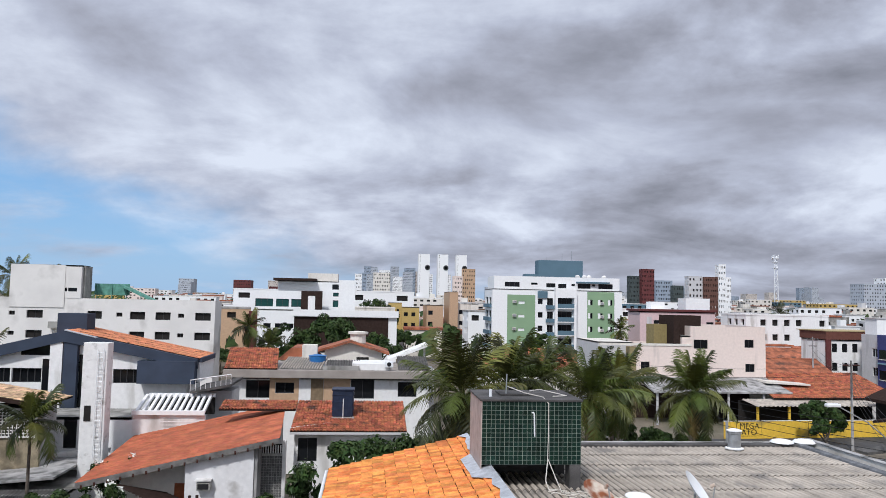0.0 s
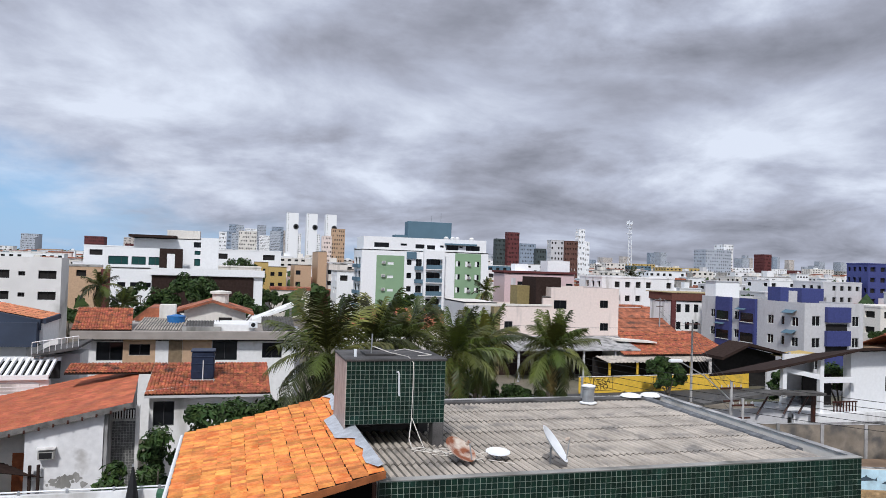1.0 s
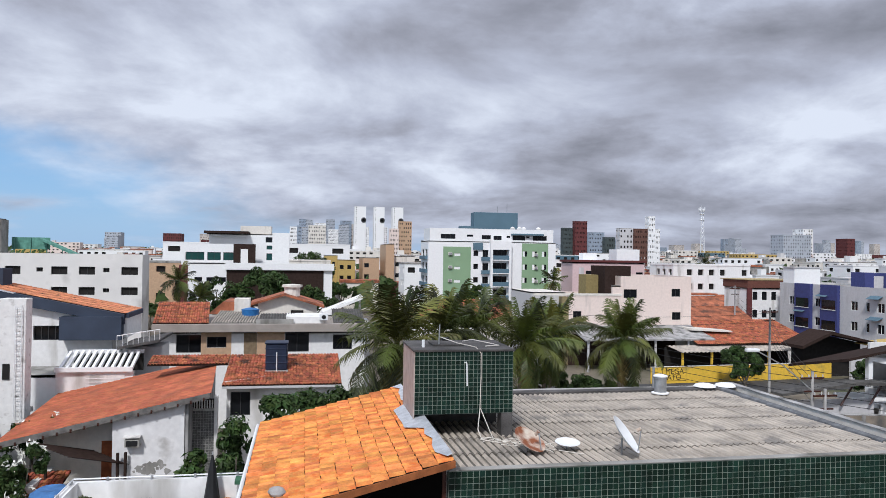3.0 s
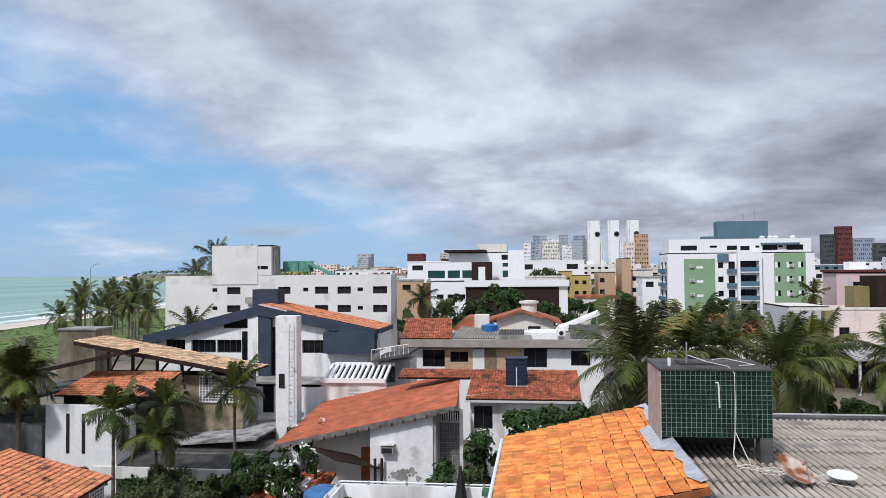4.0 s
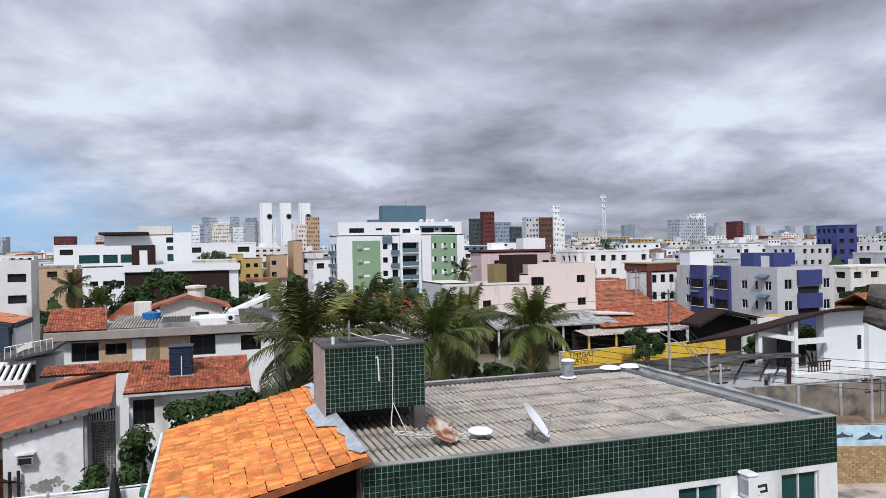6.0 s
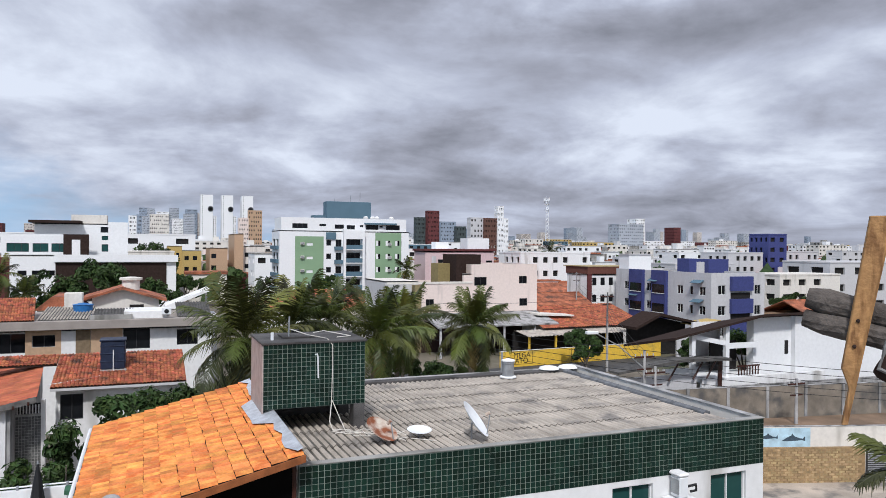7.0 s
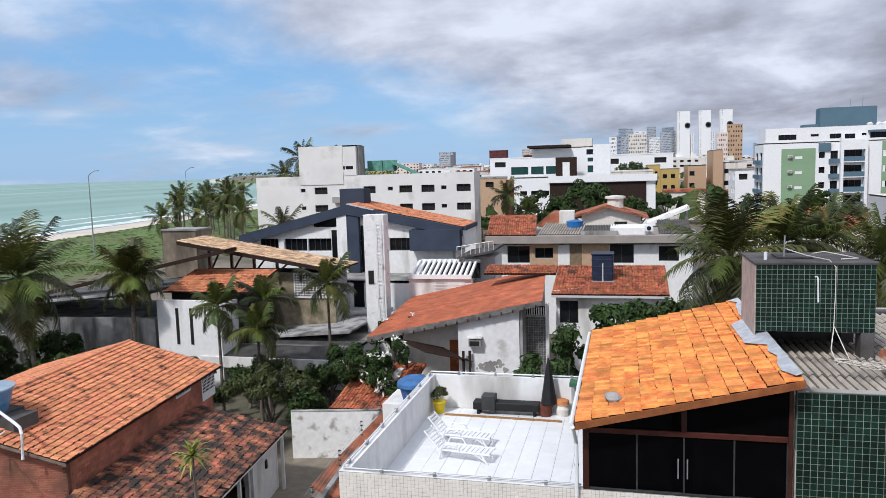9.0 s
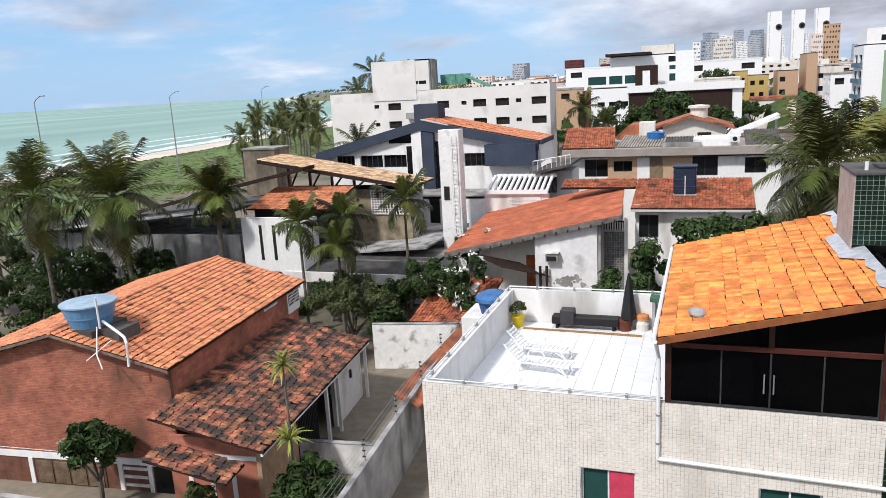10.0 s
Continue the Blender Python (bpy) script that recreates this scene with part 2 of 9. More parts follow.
BRICK_REST = material("red_brick_field", (0.42, 0.155, 0.10), mottled=0.2, scale=1.2, fine=20, bump=0.3, piece=0.2, dirt=(0.20, 0.09, 0.06), dirt_amount=0.3, island=True)
MORTAR = material("brown_mortar", (0.17, 0.075, 0.05), mottled=0.2)
PEELING_WALL = material("peeling_white_paint", (0.80, 0.79, 0.77), mottled=0.06, bump=0.25, dirt=(0.24, 0.21, 0.18), dirt_amount=0.22, dirt_scale=1.3)
OLD_WALL = material("mildewed_white_wall", (0.72, 0.70, 0.68), mottled=0.08, bump=0.2, dirt=(0.16, 0.16, 0.15), dirt_amount=0.25, dirt_scale=0.8, streak=True)
GREY_STAINED = material("stained_grey_wall", (0.40, 0.39, 0.385), mottled=0.2, scale=1.1, bump=0.25, dirt=(0.10, 0.10, 0.095), dirt_amount=0.45, dirt_scale=0.8, streak=True)
WOOD_DARK = material("dark_stained_wood", (0.055, 0.018, 0.012), rough=0.45, mottled=0.2)
WOOD_RAW = material("raw_pine_board", (0.40, 0.215, 0.085), rough=0.7, mottled=0.2, scale=9, fine=90, bump=0.2, dirt=(0.20, 0.095, 0.035), dirt_amount=0.55, dirt_scale=55, streak=True)
WOOD_GREY = material("weathered_grey_log", (0.10, 0.085, 0.075), rough=0.9, mottled=0.4, scale=9, fine=50, bump=0.6)
METAL_WHITE = material("white_plastic", (0.78, 0.79, 0.80), rough=0.4, mottled=0.03)
METAL_GREY = material("galvanised_steel", (0.38, 0.39, 0.40), rough=0.45, metal=0.5, mottled=0.15)
SILVER_FLASH = material("silver_roof_membrane", (0.60, 0.62, 0.66), rough=0.35, metal=0.3, mottled=0.15, scale=4, bump=0.5)
RUST = material("rusty_enamel", (0.70, 0.62, 0.52), rough=0.6, mottled=0.1, dirt=(0.24, 0.075, 0.03), dirt_amount=0.95, dirt_scale=3.0)
BLUE_TANK = material("blue_plastic_tank", (0.12, 0.28, 0.48), rough=0.45, mottled=0.08)
NAVY_TANK = material("dark_blue_tank", (0.018, 0.027, 0.055), rough=0.5, mottled=0.15)
BLACK = material("black_rubber", (0.015, 0.015, 0.016), rough=0.6)
ASPHALT = material("worn_asphalt", (0.065, 0.065, 0.068), mottled=0.2, scale=0.5, bump=0.2)
PAVING = material("pale_concrete_paving", (0.48, 0.41, 0.34), mottled=0.2, scale=0.4, dirt=(0.15, 0.14, 0.13), dirt_amount=0.4)
SOIL = material("sandy_urban_ground", (0.20, 0.17, 0.13), mottled=0.3, scale=0.08, fine=2.0, dirt=(0.05, 0.06, 0.03), dirt_amount=0.4, dirt_scale=0.05)
GRASS = material("dune_grass", (0.12, 0.18, 0.05), mottled=0.22, scale=0.12, fine=1.5, bump=0.8, dirt=(0.13, 0.13, 0.055), dirt_amount=0.4, dirt_scale=0.06)
SAND = material("pale_beach_sand", (0.62, 0.55, 0.47), mottled=0.08, scale=0.1)
FOAM = material("white_surf", (0.80, 0.83, 0.84), rough=0.6, mottled=0.12, scale=0.2, dirt=(0.33, 0.48, 0.48), dirt_amount=0.5, dirt_scale=0.08)
LEAF = material("dark_green_leaves", (0.042, 0.074, 0.020), rough=0.55, spec=0.2, mottled=0.3, scale=0.8, piece=0.45, island=True)
LEAF_LIGHT = material("yellow_green_leaves", (0.26, 0.30, 0.05), rough=0.5, spec=0.35, mottled=0.25, scale=0.8, piece=0.4, island=True)
LEAF_OLIVE = material("olive_leaves", (0.085, 0.105, 0.035), rough=0.6, mottled=0.3, scale=0.8, piece=0.45, island=True)
PALM_LEAF = material("coconut_frond", (0.085, 0.100, 0.020), rough=0.48, spec=0.3, mottled=0.3, scale=0.6, piece=0.75)
PALM_DRY = material("dry_palm_frond", (0.26, 0.19, 0.075), rough=0.7, mottled=0.3, piece=0.3)
BARK = material("grey_palm_bark", (0.16, 0.135, 0.11), mottled=0.3, scale=3, bump=0.5)
FLOWER = material("white_blossom", (0.80, 0.80, 0.74), rough=0.6, mottled=0.05)


def sea_material():
    m = bpy.data.materials.new("shallow_sea_water")
    m.use_nodes = True
    n, l = m.node_tree.nodes, m.node_tree.links
    b = n["Principled BSDF"]
    b.inputs["Roughness"].default_value = 0.6
    b.inputs["IOR"].default_value = 1.33
    b.inputs["Specular IOR Level"].default_value = 0.08
    geo = n.new("ShaderNodeNewGeometry")
    mp = n.new("ShaderNodeMapping")
    mp.inputs["Rotation"].default_value = (0, 0, radians(-26))
    mp.inputs["Scale"].default_value = (0.012, 0.0022, 1)
    l.new(geo.outputs["Position"], mp.inputs[0])
    t = n.new("ShaderNodeTexNoise")
    t.inputs["Scale"].default_value, t.inputs["Detail"].default_value = 1.0, 5
    l.new(mp.outputs[0], t.inputs["Vector"])
    r = n.new("ShaderNodeValToRGB")
    r.color_ramp.elements[0].position, r.color_ramp.elements[0].color = 0.35, (0.215, 0.325, 0.30, 1)
    r.color_ramp.elements[1].position, r.color_ramp.elements[1].color = 0.68, (0.31, 0.44, 0.40, 1)
    l.new(t.outputs["Fac"], r.inputs[0])
    l.new(r.outputs[0], b.inputs["Base Color"])
    t2 = n.new("ShaderNodeTexNoise")
    t2.inputs["Scale"].default_value, t2.inputs["Detail"].default_value = 0.35, 6
    l.new(geo.outputs["Position"], t2.inputs["Vector"])
    bp = n.new("ShaderNodeBump")
    bp.inputs["Strength"].default_value, bp.inputs["Distance"].default_value = 0.5, 0.3
    l.new(t2.outputs["Fac"], bp.inputs["Height"])
    l.new(bp.outputs[0], b.inputs["Normal"])
    return m


SEA = sea_material()


# ---- building blocks ----
def mesh_of(name, bm, mat):
    me = bpy.data.meshes.new(name)
    bm.to_mesh(me)
    bm.free()
    for one in (mat if isinstance(mat, (list, tuple)) else (mat,)):
        me.materials.append(one)
    return me


def part(name, bm, mat, parent=None, label=""):
    """Links a bmesh as one mesh object under a thing or a part."""
    ob = new(name, mesh_of(name, bm, mat))
    ob.parent = parent
    return tagged(ob, label)


def shared(name, me, parent, m):
    """One more object on a mesh that exists."""
    ob = bpy.data.objects.new(name, me)
    scene.collection.objects.link(ob)
    ob.parent = parent
    ob.matrix_basis = m
    return ob


def thing(name, label, category, group="", at=(0, 0, 0), turn=0.0):
    ob = new(name)
    ob.empty_display_size = 0.3
    ob.matrix_basis = pose(*at, 0, 0, turn)
    return tagged(ob, label, category, group)


def box_bm(x0, x1, y0, y1, z0, z1, bevel=0.0, bm=None):
    bm = bm or bmesh.new()
    made = bmesh.ops.create_cube(bm, size=1.0)["verts"]
    for v in made:
        v.co = Vector(((x0 + x1) / 2 + v.co.x * (x1 - x0), (y0 + y1) / 2 + v.co.y * (y1 - y0), (z0 + z1) / 2 + v.co.z * (z1 - z0)))
    if bevel:
        edges = list({e for v in made for e in v.link_edges})
        bmesh.ops.bevel(bm, geom=edges, offset=bevel, segments=1, affect="EDGES")
    return bm


def tube_bm(points, radius, sides=8, bm=None, closed=True):
    """A round bar along points; radius may be one number or one per point."""
    bm = bm or bmesh.new()
    pts = [Vector(p) for p in points]
    radii = radius if isinstance(radius, (list, tuple)) else [radius] * len(pts)
    rings = []
    for i, p in enumerate(pts):
        d = (pts[min(i + 1, len(pts) - 1)] - pts[max(i - 1, 0)]).normalized()
        side = d.cross(Vector((0, 0, 1)))
        if side.length < 0.05:
            side = d.cross(Vector((0, 1, 0)))
        side.normalize()
        up = side.cross(d)
        rings.append([bm.verts.new(p + radii[i] * (math.cos(a) * side + math.sin(a) * up)) for a in [2 * math.pi * k / sides for k in range(sides)]])
    for a, b in zip(rings, rings[1:]):
        for k in range(sides):
            bm.faces.new((a[k], a[(k + 1) % sides], b[(k + 1) % sides], b[k]))
    if closed:
        bm.faces.new(rings[0][::-1])
        bm.faces.new(rings[-1])
    bmesh.ops.recalc_face_normals(bm, faces=bm.faces)
    return bm


def lathe_bm(profile, sides=20, bm=None, at=(0, 0, 0)):
    """A turned body from (radius, height) pairs."""
    bm = bm or bmesh.new()
    rings = [[bm.verts.new((at[0] + r * math.cos(2 * math.pi * k / sides), at[1] + r * math.sin(2 * math.pi * k / sides), at[2] + h)) for k in range(sides)] for r, h in profile]
    for a, b in zip(rings, rings[1:]):
        for k in range(sides):
            bm.faces.new((a[k], a[(k + 1) % sides], b[(k + 1) % sides], b[k]))
    bm.faces.new(rings[0][::-1])
    bm.faces.new(rings[-1])
    return bm


def wall_bm(frame_of, width, z0, z1, holes, reveal=0.14, bm=None):
    """A wall face with openings cut through it. frame_of(u, d, z) gives the place u along the wall and d behind its face."""
    bm = bm or bmesh.new()
    us = sorted({0.0, width, *[min(max(h[k], 0), width) for h in holes for k in (0, 1)]})
    zs = sorted({z0, z1, *[min(max(h[k], z0), z1) for h in holes for k in (2, 3)]})
    verts = {}

    def vert(u, d, z):
        key = (round(u, 4), round(d, 4), round(z, 4))
        if key not in verts:
            verts[key] = bm.verts.new(frame_of(u, d, z))
        return verts[key]

    def face(*vs):
        try:
            bm.faces.new(vs)
        except ValueError:
            pass

    for ua, ub in zip(us, us[1:]):
        for za, zb in zip(zs, zs[1:]):
            um, zm = (ua + ub) / 2, (za + zb) / 2
            if any(h[0] < um < h[1] and h[2] < zm < h[3] for h in holes):
                continue
            face(vert(ua, 0, za), vert(ub, 0, za), vert(ub, 0, zb), vert(ua, 0, zb))
    for ua, ub, za, zb in holes:
        za, zb = max(za, z0), min(zb, z1)
        face(vert(ua, 0, za), vert(ua, reveal, za), vert(ub, reveal, za), vert(ub, 0, za))
        face(vert(ua, 0, zb), vert(ub, 0, zb), vert(ub, reveal, zb), vert(ua, reveal, zb))
        face(vert(ua, 0, za), vert(ua, 0, zb), vert(ua, reveal, zb), vert(ua, reveal, za))
        face(vert(ub, 0, za), vert(ub, reveal, za), vert(ub, reveal, zb), vert(ub, 0, zb))
    return bm


def side_frame(x0, x1, y0, y1, side):
    """The frame of one side of an upright block: 's' faces the camera's start, 'w' and 'e' are its flanks."""
    if side == "s":
        return (lambda u, d, z: (x0 + u, y0 + d, z)), x1 - x0
    if side == "n":
        return (lambda u, d, z: (x1 - u, y1 - d, z)), x1 - x0
    if side == "w":
        return (lambda u, d, z: (x0 + d, y1 - u, z)), y1 - y0
    return (lambda u, d, z: (x1 - d, y0 + u, z)), y1 - y0


def window_bm(frame_of, ua, ub, za, zb, deep, mullions, bar=0.05):
    """Pane and frame of one window as two bmeshes."""
    pane, fr = bmesh.new(), bmesh.new()
    pane.faces.new([pane.verts.new(frame_of(u, deep, z)) for u, z in ((ua, za), (ub, za), (ub, zb), (ua, zb))])

    def bar_between(u0, u1, w0, w1):
        vs = [fr.verts.new(frame_of(u, d, z)) for d in (deep - 0.06, deep - 0.003) for u, z in ((u0, w0), (u1, w0), (u1, w1), (u0, w1))]
        for idx in ((0, 1, 2, 3), (0, 4, 5, 1), (1, 5, 6, 2), (2, 6, 7, 3), (3, 7, 4, 0)):
            fr.faces.new([vs[i] for i in idx])

    bar_between(ua, ub, za, za + bar), bar_between(ua, ub, zb - bar, zb)
    for k in range(mullions + 2):
        u = ua + (ub - ua - bar) * k / (mullions + 1)
        bar_between(u, u + bar, za + bar, zb - bar)
    return pane, fr


def block(name, parent, x0, x1, y0, y1, z0, z1, mat, windows=(), parapet=0.0, roof=None, glass=None, frames=None, label="", reveal=0.16, sill=False):
    """An upright block of a building: one wall mesh with real openings, a roof, and each window as a part of its own.
    windows: (side, u from the side's left end, z of the sill, width, height, mullions)."""
    bm = bmesh.new()
    for side in "swen":
        fo, width = side_frame(x0, x1, y0, y1, side)
        holes = [(u, u + w, z, z + h) for s, u, z, w, h, *_ in windows if s == side]
        wall_bm(fo, width, z0, z1, holes, reveal, bm)
    if parapet:
        t = 0.2
        top_o = [bm.verts.new(p) for p in ((x0, y0, z1), (x1, y0, z1), (x1, y1, z1), (x0, y1, z1))]
        top_i = [bm.verts.new(p) for p in ((x0 + t, y0 + t, z1), (x1 - t, y0 + t, z1), (x1 - t, y1 - t, z1), (x0 + t, y1 - t, z1))]
        low_i = [bm.verts.new((v.co.x, v.co.y, z1 - parapet)) for v in top_i]
        for k in range(4):
            j = (k + 1) % 4
            bm.faces.new((top_o[k], top_o[j], top_i[j], top_i[k]))
            bm.faces.new((top_i[k], top_i[j], low_i[j], low_i[k]))
    wall = part(name, bm, mat, parent, label)
    rz = z1 - parapet
    i = 0.2 if parapet else 0.0
    part("roof", box_bm(x0 + i, x1 - i, y0 + i, y1 - i, rz - 0.2, rz + (0.004 if not parapet else 0)), roof or CONCRETE, parent)
    for s, u, z, w, h, *rest in windows:
        fo, _ = side_frame(x0, x1, y0, y1, s)
        pane, fr = window_bm(fo, u, u + w, z, z + h, reveal, rest[0] if rest else 1)
        win = part("window", fr, frames or FRAME_DARK, parent)
        part("pane", pane, glass or GLASS, win)
        if sill:
            sb = bmesh.new()
            vs = [sb.verts.new(fo(a, d, c)) for d in (-0.05, 0.0) for a, c in ((u - 0.05, z - 0.08), (u + w + 0.05, z - 0.08), (u + w + 0.05, z - 0.01), (u - 0.05, z - 0.01))]
            for idx in ((0, 1, 2, 3), (0, 4, 5, 1), (1, 5, 6, 2), (2, 6, 7, 3), (3, 7, 4, 0)):
                sb.faces.new([vs[q] for q in idx])
            part("sill", sb, mat, win)
    return wall


def barrel_bm(width, length, lift=0.35, segs=4, thick=0.014, bm=None, m=None):
    """One clay roof tile: a low barrel, its length along x, its lower end raised on the course below."""
    bm = bm or bmesh.new()
    m = m or Matrix()
    top, low = [], []
    for i in range(segs + 1):
        a = math.pi * i / segs
        y = -math.cos(a) * width * 0.5
        z = math.sin(a) * width * lift
        top.append((bm.verts.new(m @ Vector((0, y, z + 0.04))), bm.verts.new(m @ Vector((length, y * 0.9, z * 0.9 + 0.004)))))
        low.append(bm.verts.new(m @ Vector((0, y * 0.84, z * 0.84 + 0.04 - thick * 0.6))))
    for i in range(segs):
        bm.faces.new((top[i][0], top[i + 1][0], top[i + 1][1], top[i][1]))
        bm.faces.new((top[i][0], low[i], low[i + 1], top[i + 1][0]))
    return bm


def clay_roof(parent, corner, along, upslope, n_along, n_up, mat, mat_rest, near=None, lift=0.35, keep=300, wobble=0.006, seed=1, missing=0.0, lap=1.12):
    """A field of clay tiles from the eave corner; along and upslope span the whole roof plane. near(i, j) picks tiles that are objects of their own."""
    rnd = random.Random(seed)
    a, u, o = Vector(along), Vector(upslope), Vector(corner)
    wide, long_ = a.length / n_along, u.length / n_up
    ax, ux = a.normalized(), u.normalized()
    nz = ux.cross(ax)
    if nz.z < 0:
        nz = -nz
    base = Matrix(((ux.x, ax.x, nz.x, 0), (ux.y, ax.y, nz.y, 0), (ux.z, ax.z, nz.z, 0), (0, 0, 0, 1)))
    if base.determinant() < 0:
        base = Matrix(((ux.x, -ax.x, nz.x, 0), (ux.y, -ax.y, nz.y, 0), (ux.z, -ax.z, nz.z, 0), (0, 0, 0, 1)))
    one = mesh_of("roof_tile", barrel_bm(wide * 1.08, long_ * lap, lift), mat)
    rest = bmesh.new()
    used = 0
    for j in range(n_up):
        for i in range(n_along):
            if missing and rnd.random() < missing:
                continue
            p = o + ax * ((i + 0.5) * wide + rnd.uniform(-wobble, wobble)) + ux * (j * long_ + rnd.uniform(-wobble, wobble) * 2) + nz * rnd.uniform(0, wobble)
            m = Matrix.Translation(p) @ base @ Matrix.Rotation(rnd.uniform(-wobble, wobble) * 4, 4, "Z")
            if near and used < keep and near(i, j):
                shared("roof_tile", one, parent, m)
                used += 1
            else:
                barrel_bm(wide * 1.08, long_ * lap, lift, bm=rest, m=m)
    # the bed beneath the barrels, its dark colour painting shade into gaps and hollows
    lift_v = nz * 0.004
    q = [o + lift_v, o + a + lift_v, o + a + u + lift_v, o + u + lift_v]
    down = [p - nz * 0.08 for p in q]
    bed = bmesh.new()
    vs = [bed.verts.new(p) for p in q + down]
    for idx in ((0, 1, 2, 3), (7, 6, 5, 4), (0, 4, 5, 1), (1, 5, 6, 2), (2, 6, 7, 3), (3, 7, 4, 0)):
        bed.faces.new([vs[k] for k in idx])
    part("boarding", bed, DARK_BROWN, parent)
    field = part("tile_field", rest, mat_rest, parent)
    tagged(field, kind="stuff")
    return field


def sheet_bm(corner, along, upslope, pitch=0.18, depth=0.025, rows=1, step=0.02):
    """Corrugated sheeting: waves across 'along', laid in overlapping rows up the slope."""
    a, u, o = Vector(along), Vector(upslope), Vector(corner)
    nz = a.cross(u).normalized()
    if nz.z < 0:
        nz = -nz
    n = max(8, int(a.length / pitch) * 6)
    bm = bmesh.new()
    for r in range(rows):
        line = []
        for i in range(n + 1):
            w = math.cos(i * math.pi / 3) * depth
            base = o + a * (i / n)
            lo = base + u * (r / rows) + nz * (w + step)
            hi = base + u * ((r + 1.06) / rows) + nz * w
            line.append((bm.verts.new(lo - nz * 0.014), bm.verts.new(lo), bm.verts.new(hi)))
        for i, (p, q) in enumerate(zip(line, line[1:])):
            # the second material paints shade into valleys and lap edges
            f = bm.faces.new((p[1], q[1], q[2], p[2]))
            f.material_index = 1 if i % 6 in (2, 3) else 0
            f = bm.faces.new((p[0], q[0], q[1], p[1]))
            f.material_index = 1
    return bm


def prism_bm(poly, axis, a, b):
    """A polygon of (h, z) pairs drawn out along an axis from a to b; h runs along the other level axis."""
    bm = bmesh.new()
    put = (lambda h, z, t: (h, t, z)) if axis == "y" else (lambda h, z, t: (t, h, z))
    r0 = [bm.verts.new(put(h, z, a)) for h, z in poly]
    r1 = [bm.verts.new(put(h, z, b)) for h, z in poly]
    bm.faces.new(r0), bm.faces.new(r1[::-1])
    for k in range(len(poly)):
        j = (k + 1) % len(poly)
        bm.faces.new((r0[k], r1[k], r1[j], r0[j]))
    bmesh.ops.recalc_face_normals(bm, faces=bm.faces)
    return bm


def letters(text, size, mat, parent, m, name="lettering"):
    cu = bpy.data.curves.new(name, "FONT")
    cu.body, cu.size, cu.extrude = text, size, 0.004
    tmp = bpy.data.objects.new(name, cu)
    me = bpy.data.meshes.new_from_object(tmp)
    bpy.data.objects.remove(tmp)
    me.materials.append(mat)
    return shared(name, me, parent, m)

# ---- ground, sea and streets ----
def coast(y):
    """How far west the grass reaches at a given depth."""
    return max(-150 - 0.13 * max(y - 120, -120) - 0.00043 * max(y - 400, 0) ** 2, -0.60 * max(y, 400))


def rise(x, y):
    """How high the town's ground lies: it climbs gently inland from the beach."""
    inland = min(max((x - coast(y)) / 90, 0.0), 1.0)
    return min(max(0.0122 * y + 0.0025 * x - 0.36, 0.0), 15.6) * inland * inland * (3 - 2 * inland)


def ground_sheet():
    bm = bmesh.new()
    ys = [-400, -100, 0, 28, 60, 90, 120, 160, 200, 240, 280, 330, 400, 500, 650, 850, 1100, 1500, 2000, 2600, 3400, 4600]
    rows = []
    for y in ys:
        c = coast(y)
        xs = [c - 60, c - 34, c, c + 30, c + 60, c + 90, 60, 400, 1500, 4600]
        if c + 90 > 60:
            xs[6] = c + 130
        if y > 2200:
            xs = [c - 60 + k * (4600 - c + 60) / 9 for k in range(10)]
        zs = [-3.0, -0.5] + [rise(x, y) for x in xs[2:]]
        rows.append([bm.verts.new((x, y, z)) for x, z in zip(xs, zs)])
    for a, b in zip(rows, rows[1:]):
        for k in range(9):
            f = bm.faces.new((a[k], a[k + 1], b[k + 1], b[k]))
            f.material_index = 1 if k < 2 else (2 if k < 4 and (k == 2 or a[0].co.y < 650) else 0)
    ob = new("ground", mesh_of("ground", bm, (SOIL, SAND, GRASS)))
    return tagged(ob, "sandy town ground with grass strip beside the beach", "ground", kind="structure")


ground_sheet()


def sea_sheet():
    bm = bmesh.new()
    ys = [-400, 0, 120, 200, 280, 400, 650, 1100, 2000, 3400, 4700]
    rows = [[bm.verts.new((coast(y) - d, y, -0.25)) for d in (18, 60, 200, 800, 4700)] for y in ys]
    for a, b in zip(rows, rows[1:]):
        for k in range(4):
            bm.faces.new((a[k + 1], a[k], b[k], b[k + 1]))
    tagged(new("water", mesh_of("water", bm, SEA)), "calm pale green shallow sea out to the horizon", "sea", kind="structure")
    bm = bmesh.new()
    rnd = random.Random(5)
    ya = [(-100 + 12 * k) for k in range(90)]
    for base, wide in ((24, 10), (42, 5), (62, 3)):
        prev = None
        for y in ya:
            c, w = coast(y) - base + 5 * noise.noise((y * 0.02, base, 0)), wide * (0.5 + 0.6 * noise.noise((y * 0.03, base, 4)))
            pair = (bm.verts.new((c - max(w, 0.3), y, -0.21)), bm.verts.new((c + max(w, 0.3), y, -0.2)))
            if prev:
                bm.faces.new((prev[0], prev[1], pair[1], pair[0]))
            prev = pair
    tagged(new("surf", mesh_of("surf", bm, FOAM)), "white surf lines along the beach", "surf", kind="stuff")


sea_sheet()


